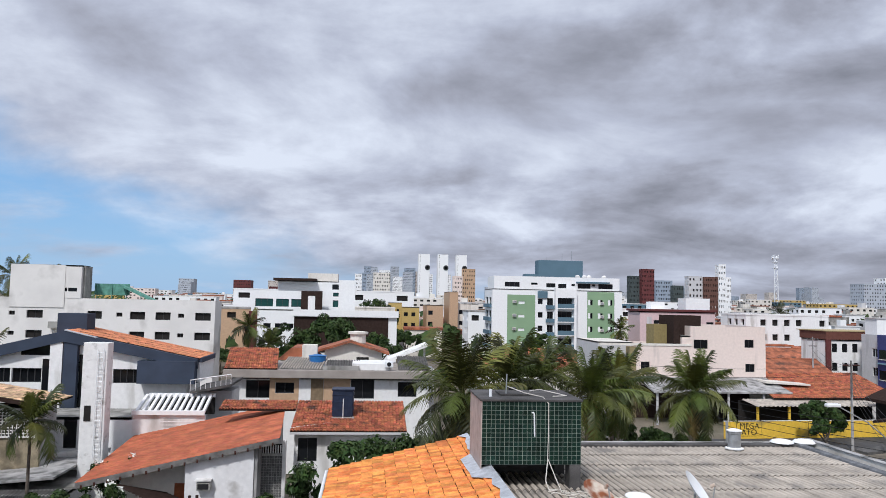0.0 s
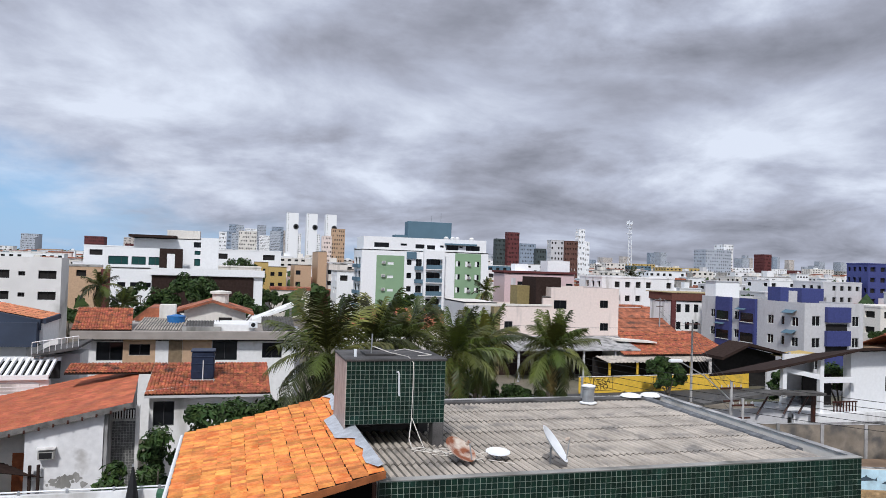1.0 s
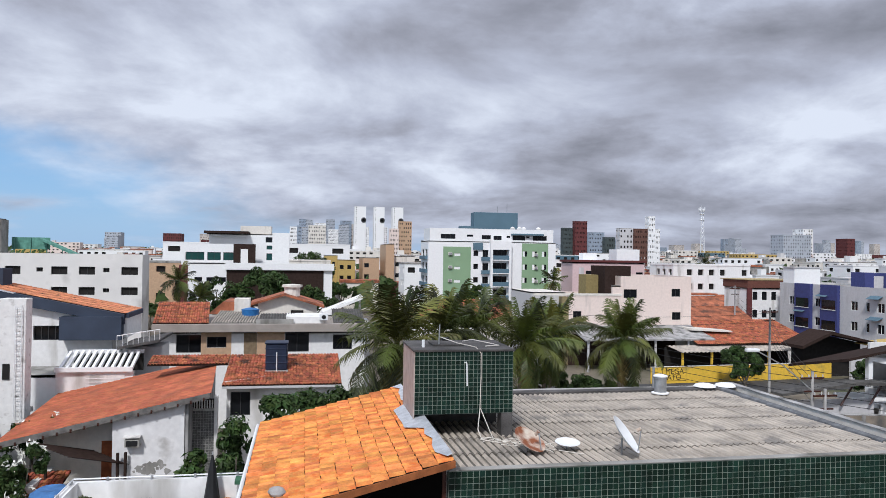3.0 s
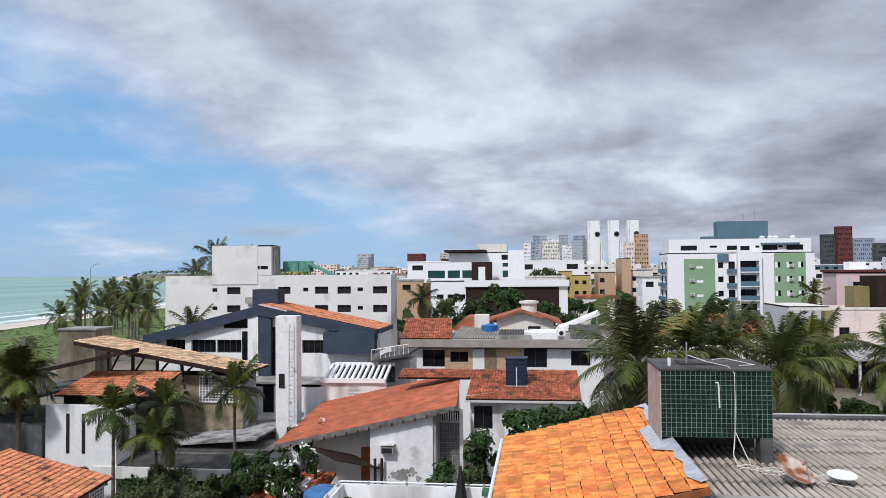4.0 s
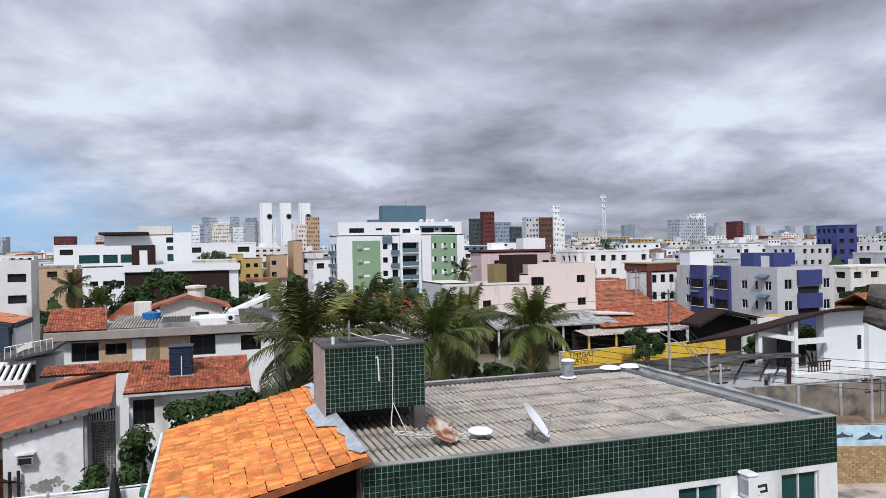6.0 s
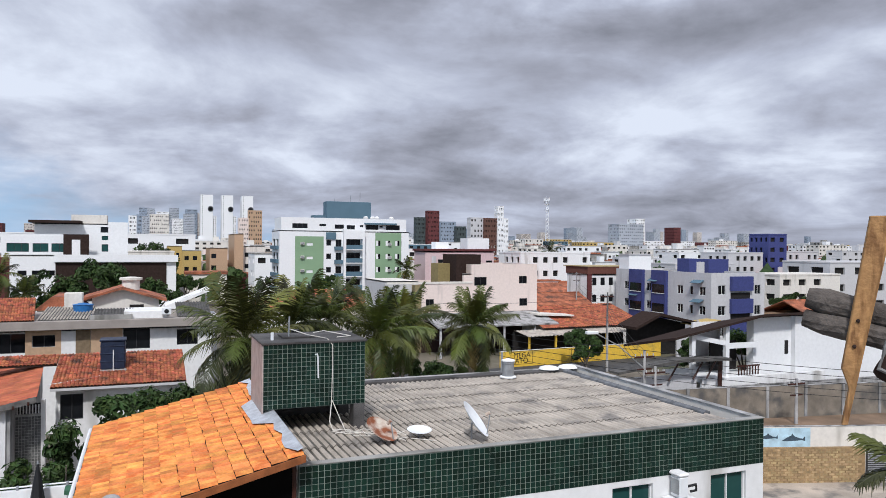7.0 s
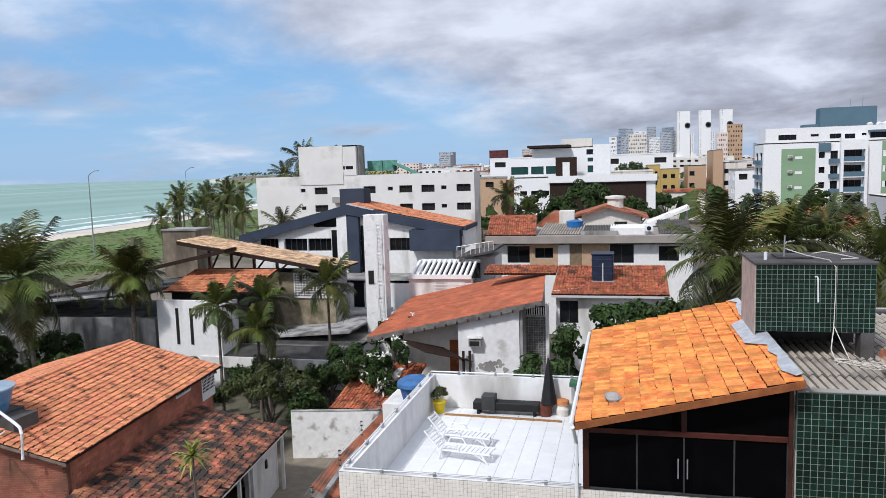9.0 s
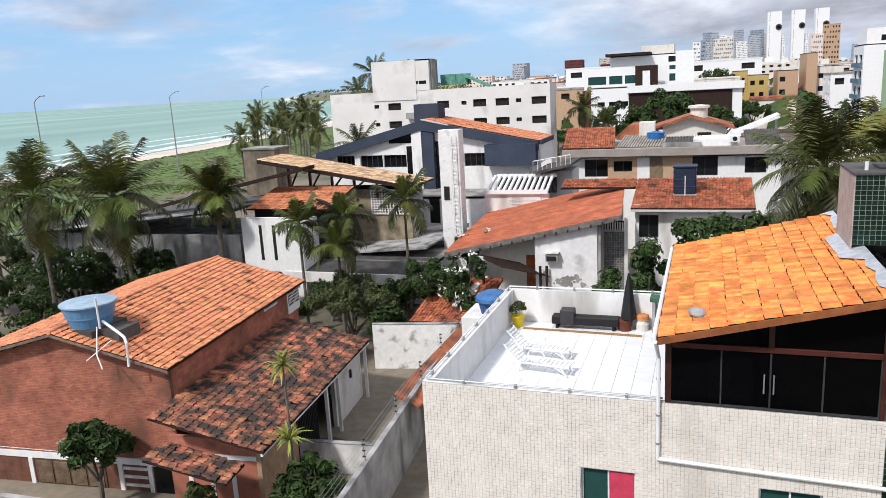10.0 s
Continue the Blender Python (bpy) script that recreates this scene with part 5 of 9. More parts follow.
# ---- the terracotta-roofed house behind the terrace ----
def terracotta_house():
    h = thing("terracotta_house", "white house with a long terracotta shed roof", "house")
    x0, x1, y0, y1, z0, z1 = -16.35, -4.87, 46.0, 61.0, 5.72, 8.32
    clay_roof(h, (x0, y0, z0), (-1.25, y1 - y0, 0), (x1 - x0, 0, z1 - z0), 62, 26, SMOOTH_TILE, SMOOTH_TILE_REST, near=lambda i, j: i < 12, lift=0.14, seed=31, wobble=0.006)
    edge = prism_bm([(x0, z0 - 0.30), (x1, z1 - 0.30), (x1, z1 + 0.02), (x0, z0 + 0.02)], "y", y0 - 0.05, y0 + 0.02)
    part("barge_board", edge, material("grey_concrete_edge", (0.17, 0.16, 0.15), mottled=0.3, scale=2), h, "grey roof edge")
    for k in range(16):
        t = (k + 0.5) / 16
        x, z = x0 + (x1 - x0) * t, z0 + (z1 - z0) * t
        part("purlin_end", box_bm(x - 0.05, x + 0.05, y0 - 0.09, y0 - 0.05, z - 0.36, z - 0.16), WOOD_DARK, h)
    sl = (z1 - z0) / (x1 - x0)
    rz = lambda x: z0 + (x - x0) * sl - 0.32
    part("gable_wall", prism_bm([(-10.3, 0), (-6.35, 0), (-6.35, rz(-6.35)), (-10.3, rz(-10.3))], "y", y0 + 0.4, y0 + 0.6), OLD_SPOT, h, "white wall with a peeled patch")
    rnd = random.Random(15)
    for k in range(26):
        px, pz = rnd.gauss(-8.1, 0.42), 3.75 + abs(rnd.gauss(0, 0.28))
        s = rnd.uniform(0.1, 0.26)
        bm = bmesh.new()
        bm.faces.new([bm.verts.new((px + s * rnd.uniform(0.6, 1.2) * math.cos(q * 0.9), y0 + 0.395 - 0.0006 * k, pz + s * rnd.uniform(0.5, 1.1) * math.sin(q * 0.9))) for q in range(7)])
        part("peeled_patch", bm, CONCRETE, h)
    part("recess_wall", prism_bm([(-14.5, 0), (-10.3, 0), (-10.3, rz(-10.3)), (-14.5, rz(-14.5))], "y", y0 + 2.2, y0 + 2.4), CREAM, h)
    part("recess_door", box_bm(-11.3, -10.5, y0 + 2.14, y0 + 2.2, 2.9, 5.2), material("orange_brown_door", (0.30, 0.09, 0.035), mottled=0.2), h, "orange-brown door")
    part("dark_opening", box_bm(-10.5, -10.3, y0 + 2.1, y0 + 2.2, 2.9, 6.2), INTERIOR, h)
    part("side_pier", box_bm(-6.33, -6.15, y0 + 0.5, y1 - 1, 0, rz(-6.3)), GREY_STAINED, h)
    tilew = part("grey_tiled_wall", box_bm(-6.13, -4.85, y0 + 2.0, y0 + 2.2, 0, 7.0), GREY_GROUT, h, "grey mosaic tiled wall")
    bm = bmesh.new()
    for i in range(8):
        for k in range(24):
            box_bm(-6.112 + i * 0.158, -5.97 + i * 0.158, y0 + 1.992, y0 + 2.0, 3.108 + k * 0.158, 3.25 + k * 0.158, bm=bm)
    tagged(part("mosaic_tile", bm, material("grey_mosaic", (0.13, 0.13, 0.125), rough=0.4, piece=0.3, island=True), tilew), kind="stuff")
    part("mosaic_vent", box_bm(-6.1, -4.9, y0 + 1.95, y0 + 2.15, 7.05, 7.6), INTERIOR, h)
    for k in range(8):
        part("vent_bar", box_bm(-6.05 + k * 0.15, -5.98 + k * 0.15, y0 + 1.9, y0 + 1.95, 7.05, 7.55), OFFWHITE, h)
    part("corner_pier", box_bm(-4.85, -4.65, y0 + 1.9, y0 + 2.3, 0, 7.8), OFFWHITE, h)
    # window air conditioner
    ac = part("air_conditioner", box_bm(-9.55, -8.75, y0 - 0.05, y0 + 0.4, 5.3, 5.75, 0.03), material("old_metal_case", (0.40, 0.39, 0.36), rough=0.5, mottled=0.15), h, "old window air conditioner")
    part("grille", box_bm(-9.47, -8.83, y0 - 0.06, y0 - 0.05, 5.36, 5.68), BLACK, ac)
    part("hood", box_bm(-9.65, -8.7, y0 - 0.15, y0 + 0.4, 5.85, 5.9), OFFWHITE, ac)
    # dark awning and veranda
    aw = thing("dark_awning", "dark brown sheet awning over the veranda", "awning")
    part("sheet", sheet_bm((-14.3, y0 - 0.2, 5.85), (2.3, -1.3, -0.55), (2.6, 1.6, -0.9), 0.25, 0.03, 1), (DARK_BROWN, DARK_BROWN), aw)
    for x, y in ((-13.6, y0 - 0.3), (-9.9, y0 + 0.0), (-9.5, y0 + 0.1)):
        part("post", tube_bm([(x, y, 1.5), (x, y, 5.1)], 0.09, 8), DARK_BROWN, aw)
    rl = thing("veranda_rail", "thin dark veranda railing", "railing")
    part("handrail", tube_bm([(-13.8, y0 - 0.6, 3.6), (-9.6, y0 - 0.4, 3.6)], 0.035, 6), OFFWHITE, rl)
    for k in range(11):
        part("baluster", tube_bm([(-13.6 + k * 0.4, y0 - 0.58, 2.7), (-13.6 + k * 0.4, y0 - 0.58, 3.6)], 0.018, 5), BLACK, rl)
    part("floor_edge", box_bm(-14.0, -9.4, y0 - 0.7, y0 + 2.2, 2.4, 2.7), OFFWHITE, rl)
    part("veranda_wall", box_bm(-14.2, -13.8, y0 - 1.6, y0 + 2.0, 0, 3.9), OFFWHITE, rl)
    # the second roof, red barrel tiles
    g = thing("red_tiled_wing", "white wing with a red barrel tile roof", "house")
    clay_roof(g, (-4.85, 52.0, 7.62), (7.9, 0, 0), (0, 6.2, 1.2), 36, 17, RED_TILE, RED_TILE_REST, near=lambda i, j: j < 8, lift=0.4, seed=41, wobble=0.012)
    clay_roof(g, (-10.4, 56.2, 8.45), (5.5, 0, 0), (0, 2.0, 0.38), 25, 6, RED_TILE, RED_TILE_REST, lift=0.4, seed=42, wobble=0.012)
    block("wall", g, -4.6, 3.0, 52.7, 58.0, 0, 7.5, WHITE, [("s", 0.25, 5.5, 1.3, 1.6, 1), ("s", 4.3, 5.8, 0.9, 0.9, 1), ("s", 5.9, 4.8, 1.6, 1.6, 2)], frames=FRAME_DARK)
    part("eave_board", box_bm(-4.85, 3.05, 51.98, 52.04, 7.44, 7.6), GREY_WALL, g)
    tk = thing("roof_tank", "dark blue square water tank on the red roof", "water tank", "", (-1.4, 55.2, 0.05))
    part("stand", box_bm(-0.8, 0.8, -0.8, 0.8, 7.6, 8.2), GREY_STAINED, tk)
    body = part("tank_body", box_bm(-0.78, 0.72, -0.75, 0.75, 8.2, 10.05, 0.08), NAVY_TANK, tk)
    part("lid", box_bm(-0.84, 0.78, -0.8, 0.8, 10.05, 10.16, 0.03), NAVY_TANK, tk)
    for z in (8.7, 9.2, 9.7):
        part("rib", box_bm(-0.81, 0.75, -0.78, 0.78, z, z + 0.07, 0.02), NAVY_TANK, body)
    part("pipe", tube_bm([(0.0, -0.8, 8.1), (0.0, -0.82, 9.5)], 0.035, 6), METAL_WHITE, tk)
    part("pipe", tube_bm([(0.3, -0.9, 8.0), (-3.6, -2.8, 7.75)], 0.035, 6), METAL_WHITE, tk)


OLD_SPOT = material("white_wall_peeling", (0.74, 0.73, 0.73), mottled=0.05, dirt=(0.40, 0.38, 0.36), dirt_amount=0.3, dirt_scale=0.7)
terracotta_house()


# ---- the two-storey house with terrace roof ----
def long_white_house():
    h = thing("long_white_house", "long white two-storey house with grey roof slab", "house")
    y0 = 72.0
    block("wall", h, -12.4, 6.2, y0, y0 + 9, 0, 8.94, WHITE, [("s", 1.4, 7.0, 2.2, 1.65, 1), ("s", 4.1, 7.45, 1.75, 1.0, 1), ("s", 11.15, 7.0, 2.2, 1.75, 1), ("s", 15.6, 7.2, 1.8, 1.4, 1), ("s", 2.0, 3.6, 2, 1.4, 1), ("s", 8.0, 3.6, 2, 1.4, 1)], label="white rendered wall")
    part("tan_panel", wall_bm(lambda u, d, z: (-8.82 + u, y0 - 0.03 + d, z), 2.7, 6.0, 8.9, [(0.5, 2.25, 7.45, 8.45)], 0.028), TAN, h, "tan painted panel")
    part("tan_panel", box_bm(-3.81, -1.3, y0 - 0.03, y0 - 0.002, 6.0, 8.9), TAN, h)
    part("brown_door", box_bm(-5.0, -3.83, y0 - 0.05, y0 - 0.002, 6.4, 8.8), material("khaki_door", (0.22, 0.16, 0.10), mottled=0.15), h)
    part("roof_slab", box_bm(-13.0, 6.4, y0 - 0.9, y0 + 9.4, 8.95, 9.68, 0.02), material("grey_brown_slab", (0.34, 0.30, 0.27), mottled=0.12, scale=0.7), h, "grey-brown roof slab")
    clay_roof(h, (-12.95, y0 - 0.6, 9.72), (4.85, 0, 0), (-0.65, 6.4, 1.5), 22, 14, RED_TILE, RED_TILE_REST, lift=0.4, seed=51)
    # the darker second material paints shade into this sheet's valleys and laps
    part("roof_sheet", sheet_bm((-8.0, y0, 9.72), (4.0, 0, 0), (0.3, 5.0, 0.7), 0.25, 0.05, 1), (FIBRE, DARK_FIBRE), h, "grey corrugated sheet")
    part("white_room", box_bm(-1.2, 2.4, y0 - 0.2, y0 + 4.5, 9.69, 10.3), WHITE, h, "white rooftop room")
    part("dark_sheet", sheet_bm((3.2, y0 + 0.2, 9.72), (3.0, 0, 0), (0, 4.8, 0.9), 0.25, 0.05, 1), (DARK_FIBRE, DARK_FIBRE), h)
    part("parapet", box_bm(-3.9, -0.5, y0 - 0.5, y0 - 0.3, 9.69, 10.1), CONCRETE, h)
    part("low_sheet", sheet_bm((-3.7, y0 + 0.4, 9.8), (3.2, 0, 0), (0, 3.0, 0.5), 0.25, 0.05, 1), (DARK_FIBRE, DARK_FIBRE), h)
    bt = thing("roof_tank", "round bright blue tank on the flat roof", "water tank", "", (-4.7, y0 + 3.6, 9.7))
    part("tub", lathe_bm([(0.7, 0), (0.85, 1.0), (0.9, 1.05), (0.2, 1.2)], 18), material("bright_blue_plastic", (0.03, 0.16, 0.42), rough=0.5), bt)
    ct = thing("cement_tank", "stained cream cement tank on the roof", "water tank", "", (-5.6, y0 + 5.6, 9.7))
    part("tub", box_bm(-0.75, 0.75, -0.7, 0.7, 0, 2.0, 0.04), CREAM, ct)
    ac = thing("air_conditioner_unit", "white condenser unit on the rooftop room", "air conditioner", "", (2.3, y0 - 0.5, 10.3))
    part("case", box_bm(-0.4, 0.4, -0.15, 0.28, -0.25, 0.35, 0.03), METAL_WHITE, ac)
    part("fan_grille", lathe_bm([(0.2, 0), (0.2, 0.02), (0.05, 0.03)], 16), BLACK, ac).matrix_basis = pose(0, -0.15, 0.05, 90)
    # little house behind
    g = thing("gable_house", "cream gable house with brown tile roof and chimney tank", "house")
    y1 = 86.0
    part("gable_wall", prism_bm([(-4.6, 0), (1.9, 0), (1.9, 10.3), (-1.7, 11.4), (-4.6, 10.6)], "y", y1, y1 + 6), CREAM, g)
    part("roof", prism_bm([(-5.6, 10.45), (-1.7, 11.6), (2.7, 10.25), (2.7, 10.0), (-1.7, 11.35), (-5.6, 10.2)], "y", y1 - 0.8, y1 + 6.5), FAR_TILE, g)
    part("vent", box_bm(-1.0, 0.4, y1 - 0.05, y1 - 0.01, 9.4, 9.7), INTERIOR, g)
    part("chimney_tank", lathe_bm([(0.9, 0), (0.9, 1.0), (1.15, 1.05), (1.15, 1.3), (0.3, 1.4)], 12, at=(-0.9, y1 + 1.5, 11.2)), CREAM, g)
    s = thing("white_slab_roof", "tilted white slab roof beside the gable house", "roof")
    part("slab", prism_bm([(2.4, 9.7), (6.6, 11.4), (6.6, 11.7), (2.4, 10.0)], "y", y1 - 6, y1 - 2), WHITE, s)
    for x, z in ((2.8, 9.7), (6.3, 11.2)):
        part("post", box_bm(x, x + 0.2, y1 - 4.5, y1 - 4.3, 8.6, z), GREY_WALL, s)
    part("base_room", box_bm(2.2, 7.4, y1 - 6, y1 - 1.5, 0, 9.0), GREY_WALL, s)
    bt2 = thing("roof_tank", "dark blue tank beside the slab roof", "water tank", "", (5.6, y1 - 4, 9.0))
    part("tub", lathe_bm([(0.7, 0), (0.85, 1.0), (0.9, 1.05), (0.2, 1.2)], 16), NAVY_TANK, bt2)
    # small roof behind the long house
    r = thing("small_hip_roof", "small red tiled roof behind the long house", "roof")
    part("hip", prism_bm([(-9.5, 9.6), (-5.0, 9.6), (-6.5, 10.9), (-8.0, 10.9)], "y", 82.5, 90), FAR_TILE, r)
    part("wall", box_bm(-9.2, -5.2, 83, 89, 0, 9.6), CREAM, r)


long_white_house()


# ---- the slate blue gabled house ----
def blue_house():
    h = thing("blue_gable_house", "white house with slate blue gable and orange roof", "house")
    y0, y1 = 66.0, 72.0
    ax, az, rx, rz, lx, lz = -25.2, 13.4, -14.2, 11.15, -36.5, 10.6
    t = 0.95
    body = [(-35.5, 0), (-15.2, 0), (-15.2, 10.9), (ax, az - 0.5), (-35.5, 10.6)]
    fo, w = side_frame(-35.5, -15.2, y0 + 0.6, y1, "s")
    holes = [(0.9, 2.9, 9.0, 10.2), (3.5, 5.9, 9.0, 10.2), (6.0, 8.4, 9.0, 10.2), (14.2, 16.4, 9.0, 10.2), (12.9, 19.6, 6.1, 6.7)]
    part("wall", wall_bm(fo, w, 0, 10.7, holes, 0.3), WHITE, h, "white wall")
    part("gable_top", prism_bm([(-35.5, 10.7), (-15.2, 10.7), (-15.2, 10.85), (ax, az - 0.4), (-35.5, 10.75)], "y", y0 + 0.6, y0 + 0.8), WHITE, h)
    for a, b, c, d in holes:
        pane, fr = window_bm(fo, a, b, c, d, 0.3, 3, 0.07)
        win = part("window", fr, FRAME_DARK, h)
        part("pane", pane, GLASS, win)
    part("fanlight", prism_bm([(-28.8, 11.3), (-26.0, 11.3), (-26.0, 12.6), (-28.8, 11.9)], "y", y0 + 0.56, y0 + 0.6), GLASS, h)
    part("side_wall", box_bm(-15.4, -15.2, y0 + 0.8, y1, 0, 10.7), WHITE, h)
    part("side_wall", box_bm(-35.5, -35.3, y0 + 0.8, y1, 0, 10.5), WHITE, h)
    part("rear_wall", box_bm(-35.3, -15.4, y1 - 0.2, y1, 0, 10.6), WHITE, h)
    part("gable_band", prism_bm([(lx, lz), (lx, lz - t), (ax - 0.2, az - t), (ax + 0.2, az - t), (rx, rz - 0.8), (rx, rz), (ax, az)], "y", y0, y0 + 0.5), NAVY, h, "slate blue gable band")
    part("blue_bay", box_bm(-19.0, -14.3, y0 - 0.5, y0 + 3.0, 9.1, 11.0), NAVY, h, "slate blue overhanging bay")
    part("bay_cheek", box_bm(-14.3, -14.05, y0 + 0.5, y1, 9.2, 10.9), WHITE, h)
    for x, wd, m, z in ((-26.3, 1.0, WHITE, 13.0), (-25.2, 1.1, NAVY, 12.9), (-23.2, 0.8, WHITE, 12.3)):
        part("pillar", box_bm(x, x + wd, y0 + 0.1, y0 + 0.6, 3.0, z - 0.4), m, h)
    part("tall_glass", box_bm(-27.0, -26.32, y0 + 0.5, y0 + 0.58, 6, 11), GLASS, h)
    part("tall_glass", box_bm(-24.05, -23.25, y0 + 0.5, y0 + 0.58, 7, 11.4), GLASS, h)
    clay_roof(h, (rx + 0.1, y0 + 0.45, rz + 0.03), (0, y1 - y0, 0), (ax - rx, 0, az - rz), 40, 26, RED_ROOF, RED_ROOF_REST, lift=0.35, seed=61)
    part("left_slope", prism_bm([(lx, lz), (ax, az), (ax, az - 0.15), (lx, lz - 0.15)], "y", y0 + 0.5, y1), FAR_TILE, h)
    part("roof_edge", prism_bm([(rx - 0.05, rz - 0.3), (rx + 0.3, rz - 0.3), (rx + 0.3, rz + 0.1), (rx - 0.05, rz + 0.1)], "y", y0 + 0.5, y1), NAVY, h)
    part("membrane", prism_bm([(ax, az + 0.03), (ax + 2.6, az - 0.56), (ax + 2.6, az - 0.5), (ax, az + 0.1)], "y", y0 - 0.05, y0 + 1.2), SILVER_FLASH, h)
    part("tank_room", box_bm(-27.0, -24.5, 69, 71.0, 12.5, 14.8), NAVY, h, "slate blue rooftop tank room")
    ch = thing("white_water_tower", "peeling white water tower with fixed ladder", "tower")
    part("shaft", box_bm(-20.49, -18.75, 57.5, 58.7, 0, 13.05, 0.03), OLD_TOWER, ch)
    part("tower_window", box_bm(-20.2, -19.75, 57.44, 57.5, 7.4, 8.5), INTERIOR, ch)
    ld = part("ladder", tube_bm([(-19.4, 57.35, 4.8), (-19.4, 57.35, 12.6)], 0.03, 5), METAL_WHITE, ch, "white steel ladder")
    part("ladder_rail", tube_bm([(-18.98, 57.35, 4.8), (-18.98, 57.35, 12.6)], 0.03, 5), METAL_WHITE, ch)
    for k in range(22):
        part("rung", tube_bm([(-19.4, 57.35, 5.0 + k * 0.35), (-18.98, 57.35, 5.0 + k * 0.35)], 0.02, 4), METAL_WHITE, ld)
    # lower white wing, pergola and garage
    block("low_wing", h, -29.0, -13.0, 61.2, 65.8, 0, 7.0, WHITE_CLEAN, [("s", 6.0, 4.6, 1.0, 2.2, 0), ("s", 12.0, 5.5, 2.0, 0.5, 1)], label="white lower wing")
    pg = thing("pergola", "white slatted pergola over the garage", "pergola")
    part("frame_beam", box_bm(-17.8, -12.3, 60.6, 60.8, 7.3, 7.65), WHITE_CLEAN, pg)
    part("frame_beam", box_bm(-17.4, -12.1, 63.6, 63.8, 8.3, 8.6), WHITE_CLEAN, pg)
    # near-black sheet paints the shade behind the slats
    part("backing", box_bm(-17.4, -12.2, 63.9, 64.1, 6.9, 8.3), INTERIOR, pg)
    for k in range(12):
        x = -17.6 + k * 0.46
        part("slat", prism_bm([(60.8, 7.35), (63.6, 8.3), (63.6, 8.55), (60.8, 7.6)], "x", x, x + 0.2), WHITE_CLEAN, pg)
    part("garage_wall", box_bm(-17.8, -12.3, 60.9, 61.2, 0, 7.28), WHITE, pg)
    gd = part("garage_door", box_bm(-15.7, -12.9, 60.82, 60.9, 4.2, 7.0), OFFWHITE, pg, "ribbed white garage door")
    for k in range(10):
        part("rib", box_bm(-15.7, -12.9, 60.80, 60.82, 4.4 + k * 0.26, 4.46 + k * 0.26), WHITE, gd)
    ba = thing("side_balcony", "dark balcony stair beside the blue house", "balcony")
    part("deck", prism_bm([(-14.0, 8.6), (-10.8, 9.2), (-10.8, 9.4), (-14.0, 8.8)], "y", 63, 69), DARK_CONCRETE, ba)
    part("rail", tube_bm([(-14.0, 63, 9.7), (-10.8, 63, 10.2)], 0.04, 5), WHITE, ba)
    for k in range(9):
        part("rail_post", tube_bm([(-14 + k * 0.4, 63, 8.8 + k * 0.075), (-14 + k * 0.4, 63, 9.7 + k * 0.065)], 0.02, 4), WHITE, ba)
    part("support", box_bm(-13.8, -11.0, 65, 68.5, 0, 8.6), GREY_WALL, ba)


OLD_TOWER = material("peeling_white_tower", (0.78, 0.77, 0.755), mottled=0.05, bump=0.2, dirt=(0.42, 0.40, 0.38), dirt_amount=0.18, dirt_scale=1.6)
blue_house()


